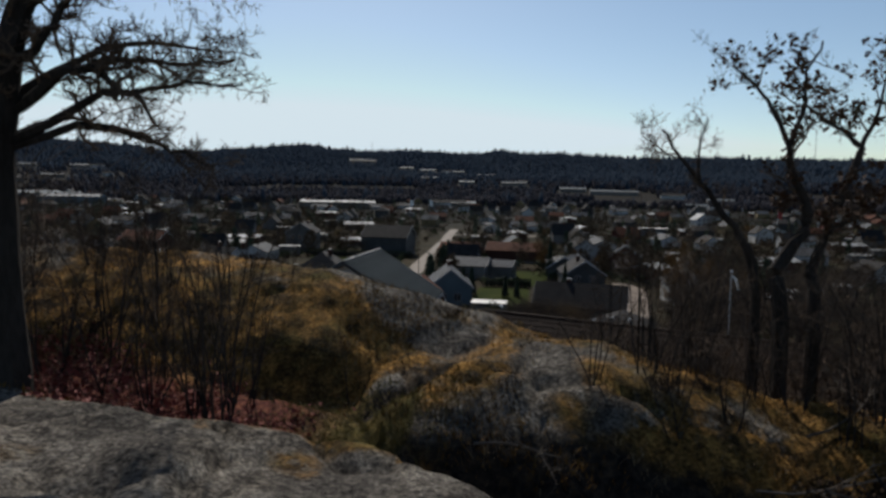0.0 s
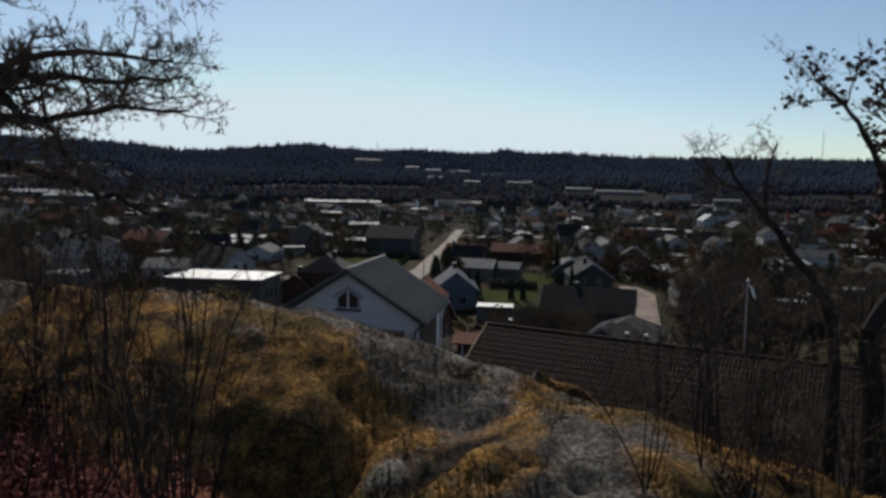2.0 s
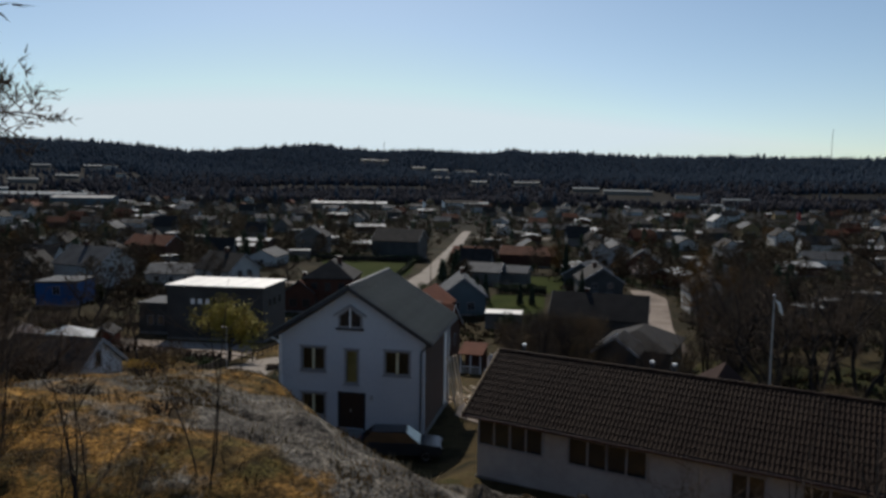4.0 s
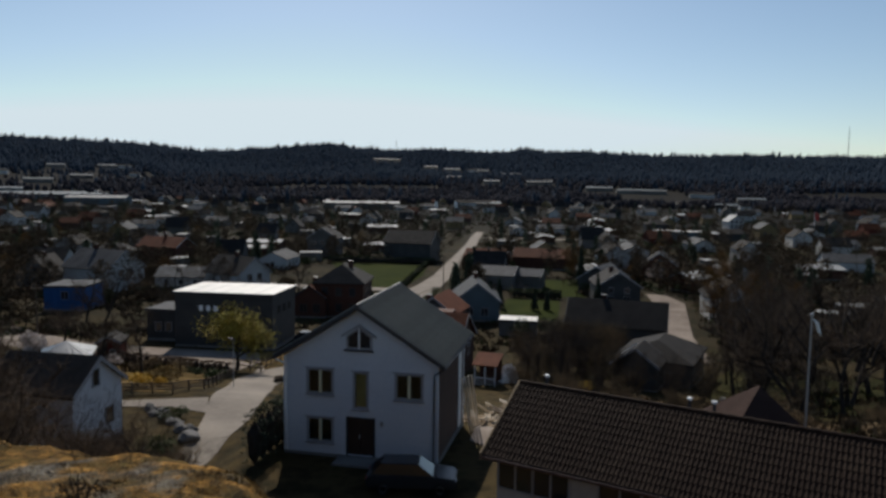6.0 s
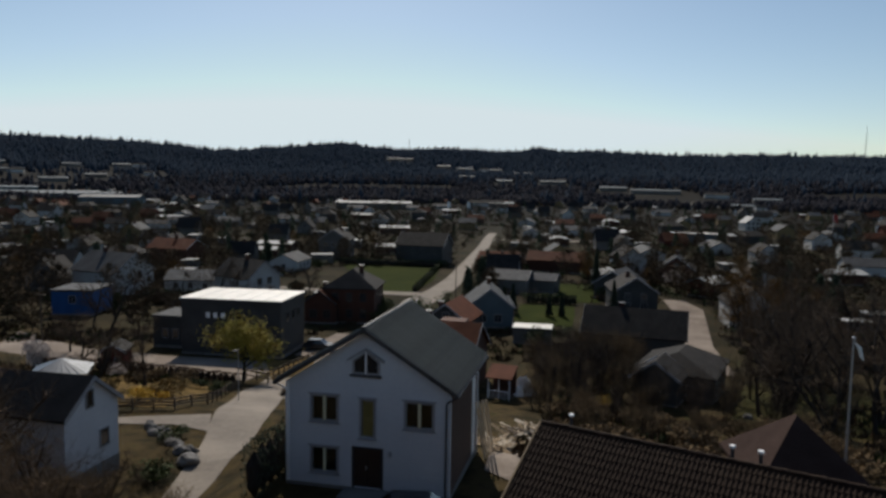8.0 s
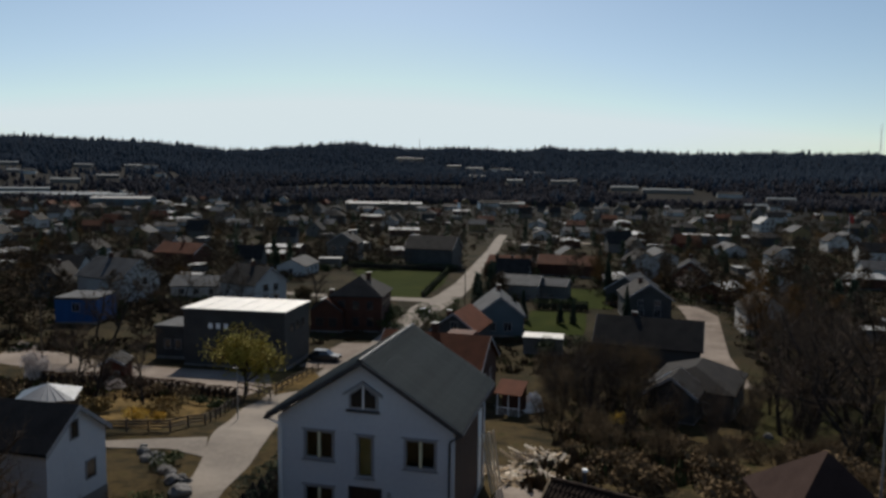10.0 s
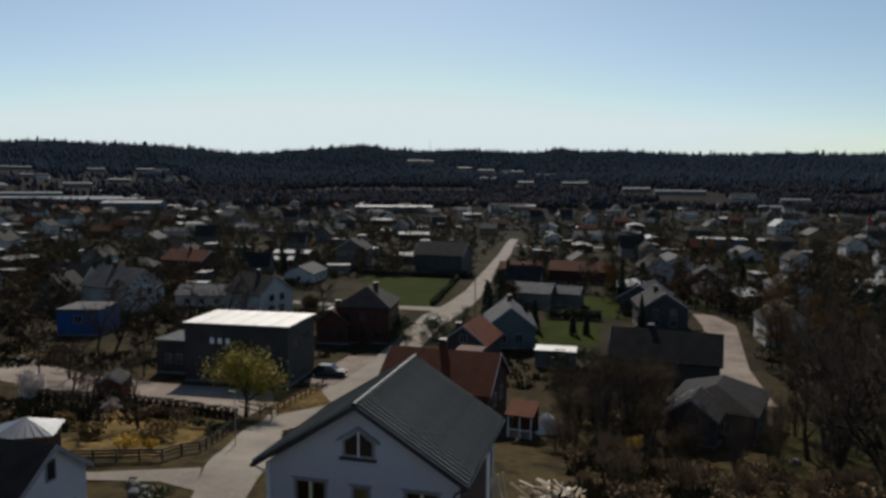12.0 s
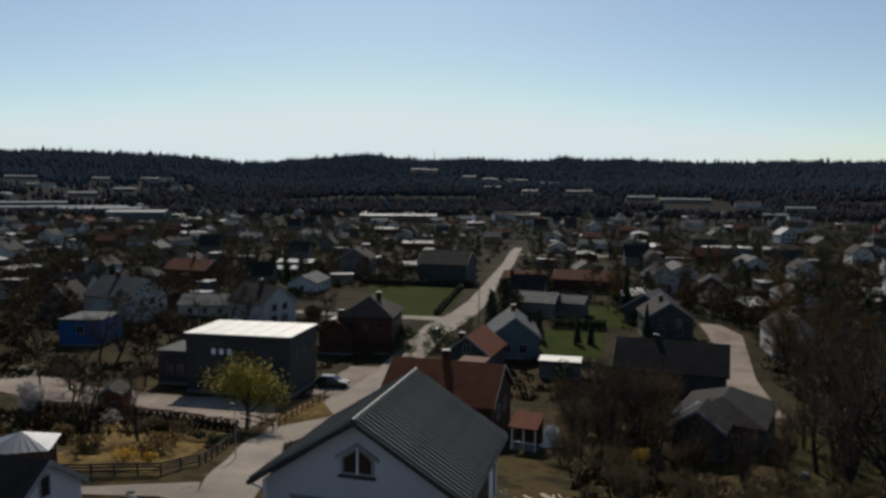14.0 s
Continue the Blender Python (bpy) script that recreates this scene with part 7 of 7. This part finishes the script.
tree_parts(yt, limbs, M["bark"], M["gold_twig"], leaves=0.98, leaf_mat=M["spring_leaf"], size=0.15, per=14, spread=0.34, seed=121)


def pole_thing(name, x, y, h, r, label, category, material="steel"):
    root = thing(name, pose(x, y, land(x, y)), label, category)
    bm = bmesh.new()
    add_tube(bm, [(0, 0, -0.5), (0, 0, h * 0.5), (0, 0, h)], [r, r * 0.8, r * 0.5], 8)
    part("pole", bm, M[material], root)
    return root


fp = pole_thing("flagpole", 28.7, 8.06, 8.1, 0.075, "grey flagpole with a limp pennant", "flagpole", "steel")
bm = bmesh.new()
bmesh.ops.create_uvsphere(bm, u_segments=8, v_segments=6, radius=0.11, matrix=Matrix.Translation((0, 0, 8.15)))
part("finial", bm, M["steel"], fp)
bm = bmesh.new()
add_tube(bm, [(0.08, 0, 7.9), (0.3, 0.02, 7.65), (0.42, 0.03, 7.2), (0.55, 0.02, 6.95)], [0.03, 0.1, 0.09, 0.02], 5)
part("pennant", bm, M["cloth"], fp, "limp pale pennant")
for x, y in ((-54, 44.4), (-33, 66), (-14.2, 112)):
    up = pole_thing("utility_pole", x, y, 8.2, 0.12, "wooden utility pole with a crossarm", "pole", "old_wood")
    part("crossarm", boxes((-0.8, 0.8, -0.06, 0.06, 7.5, 7.64)), M["old_wood"], up)
lp = pole_thing("street_lamp", -16.2, 25.0, 4.6, 0.05, "slender grey street lamp by the road", "street lamp", "steel")
part("lamp_head", boxes((-0.5, 0.05, -0.09, 0.09, 4.5, 4.62), bevel=0.02), M["grey_trim"], lp)
for x, y, mat_, lab in ((-83.2, 418, "cloth", "white flag hanging on a tall pole"), (-71.6, 423, "cloth", "white flag on a tall pole"), (121.8, 353, "red_trim", "red flag on a tall pole")):
    f = pole_thing("flagpole", x, y, 11, 0.09, lab, "flagpole", "white_trim")
    bm = bmesh.new()
    v = [[bm.verts.new((0.1 + 0.45 * i, 0.25 * math.sin(i * 1.2), 10.8 - 3.6 * j / 3 - 0.25 * i)) for j in range(4)] for i in range(5)]
    for i in range(4):
        for j in range(3):
            bm.faces.new((v[i][j], v[i + 1][j], v[i + 1][j + 1], v[i][j + 1]))
    part("flag", bm, M[mat_], f)

# playhouse at the yard
stand(house("dark red wooden playhouse in the garden", 2.6, 3.0, 2.3, 0.7, "red_wall", "dark_roof", windows=[("front", 0.5, 0.9, 0.6, 0.6)], over=0.2, category="playhouse", name="playhouse", door=("front", -0.6)), -39.6, 39.6, 20)


# boulders beside the lane
def boulder(seed, x, y, size, label="pale rough boulder beside the lane"):
    rng = random.Random(seed)
    bm = bmesh.new()
    bmesh.ops.create_icosphere(bm, subdivisions=3, radius=1)
    for v in bm.verts:
        v.co *= 1 + 0.28 * noise.noise(v.co * 1.3 + Vector((seed, 0, 0))) + 0.1 * noise.noise(v.co * 4 + Vector((seed, 3, 0)))
        v.co.z = max(v.co.z, -0.55)
    for f in bm.faces:
        f.smooth = False
    solid("boulder", bm, M["stone"], pose(x, y, land(x, y) + size * 0.25, rng.uniform(-15, 15), rng.uniform(-15, 15), rng.uniform(0, 360)) @ Matrix.Diagonal((size, size * rng.uniform(0.6, 0.9), size * rng.uniform(0.5, 0.75), 1)), label, "boulder", "boulders along the lane")


for k in range(16):
    u = k / 15
    boulder(200 + k, -17.5 + 7.0 * u + 0.4 * math.sin(k * 2.1), 13.4 - 5.6 * u + 0.35 * math.cos(k * 3.3), 0.32 + 0.28 * ((k * 37) % 10) / 10)
for k, (x, y, z) in enumerate(((-9.7, 6.4, 0.75), (29.6, 39.6, 0.5))):
    boulder(230 + k, x, y, z, "weathered grey boulder in dry grass")


# timber and brushwood heaps beside the white house
def wood_heap(x, y, n, spread, label, seed, mats=("cut_wood", "wood", "old_wood")):
    rng = random.Random(seed)
    root = thing("wood_heap", pose(x, y, land(x, y)), label, "wood heap")
    for k in range(n):
        ln, w = rng.uniform(1.2, 2.8), rng.uniform(0.05, 0.12)
        r = spread * rng.random() ** 0.6
        a = rng.uniform(0, 6.28)
        p = part("plank", boxes((-ln / 2, ln / 2, -w, w, -0.018, 0.018)), M[mats[k % len(mats)]], root)
        p.matrix_local = pose(math.cos(a) * r, math.sin(a) * r, 0.12 + (spread - r) * 0.55 * rng.random(), rng.uniform(-25, 25), rng.uniform(-28, 28), rng.uniform(0, 180))
    return root


wood_heap(10.8, 18.2, 70, 1.9, "heap of pale split boards and brushwood", 301)
wood_heap(8.9, 13.6, 40, 1.2, "heap of scrap timber and broken boards", 302, ("cut_wood", "wood"))
wood_heap(12.4, 10.8, 34, 1.1, "loose pale planks on the drive", 303, ("cut_wood", "wood"))
wood_heap(9.9, 8.6, 22, 0.7, "scrap timber against the house corner", 304, ("wood", "cut_wood"))
for k in range(4):
    solid("leaning_plank", boxes((-0.06, 0.06, -0.02, 0.02, 0, 3.4)), M["cut_wood"], pose(9.35 + 0.1 * k, 6.4 + 0.35 * k, land(9.3, 6.5), 4, -10, k * 9), "long pale plank leaning on the house wall", "plank", "planks against the house")
# a tarpaulin over a stack
bm = bmesh.new()
n = 9
v = [[bm.verts.new((-1.5 + 3 * i / n, -1.1 + 2.2 * j / n, max(0.05, 1.5 * (1 - abs(2 * i / n - 1) ** 2.5) * (1 - abs(2 * j / n - 1) ** 2.5)) * (0.62 + 0.5 * noise.noise(Vector((i * 0.7, j * 0.7, 2)))) + 0.12 * noise.noise(Vector((i * 0.9, j * 0.9, 2))))) for j in range(n + 1)] for i in range(n + 1)]
for i in range(n):
    for j in range(n):
        bm.faces.new((v[i][j], v[i + 1][j], v[i + 1][j + 1], v[i][j + 1]))
solid("tarpaulin", bm, M["cloth"], pose(7.6, 42.4, land(7.6, 42.4), 0, 0, 20) @ Matrix.Diagonal((0.85, 0.85, 1.7, 1)), "white tarpaulin draped over a stack", "tarpaulin")


# ---- cars ----
def car(x, y, turn, paint, label):
    root = thing("car", pose(x, y, land(x, y) + 0.02, 0, 0, turn), label, "car")
    body = [(-2.15, 0.32), (2.1, 0.32), (2.2, 0.55), (2.1, 0.82), (1.1, 0.95), (-2.0, 1.0), (-2.2, 0.8), (-2.22, 0.5)]
    bm = prism(body, -0.86, 0.86)
    bmesh.ops.bevel(bm, geom=bm.edges[:], offset=0.07, segments=2, affect="EDGES")
    part("body", bm, M[paint], root)
    cabin = [(1.05, 0.93), (0.35, 1.44), (-1.45, 1.47), (-2.0, 0.97)]
    bm = bmesh.new()
    lo = [bm.verts.new((u, sy, w)) for u, w in (cabin[0], cabin[3]) for sy in (-0.78, 0.78)]
    hi = [bm.verts.new((u, sy, w)) for u, w in (cabin[1], cabin[2]) for sy in (-0.62, 0.62)]
    for f in ((lo[0], lo[1], hi[1], hi[0]), (lo[2], hi[2], hi[3], lo[3]), (lo[0], hi[0], hi[2], lo[2]), (lo[1], lo[3], hi[3], hi[1]), (hi[0], hi[1], hi[3], hi[2])):
        bm.faces.new(f)
    part("glass_canopy", bm, M["far_glass"], root)
    part("roof", boxes((-1.42, 0.32, -0.6, 0.6, 1.45, 1.5), bevel=0.02), M[paint], root)
    for sx in (-1.35, 1.35):
        for sy in (-0.84, 0.84):
            bm = bmesh.new()
            add_tube(bm, [(sx, sy - 0.1, 0.32), (sx, sy + 0.1, 0.32)], [0.32, 0.32], 14)
            w = part("wheel", bm, M["rubber"], root)
            bm = bmesh.new()
            add_tube(bm, [(sx, sy - 0.108, 0.32), (sx, sy + 0.108, 0.32)], [0.19, 0.19], 10)
            part("rim", bm, M["steel"], w)
    for sy in (-0.62, 0.62):
        part("headlight", boxes((2.1, 2.16, sy - 0.16, sy + 0.16, 0.62, 0.76), bevel=0.02), M["steel"], root)
        part("tail_light", boxes((-2.2, -2.15, sy - 0.14, sy + 0.14, 0.66, 0.82), bevel=0.02), M["red_trim"], root)
    return root


car(8.1, -3.3, 10, "car_paint", "dark car parked in front of the white house")
car(-22.5, 59.5, 3, "car_paint", "dark car parked beside the street")
car(-18.9, 98, 95, "silver_paint", "silver car standing at the roadside")
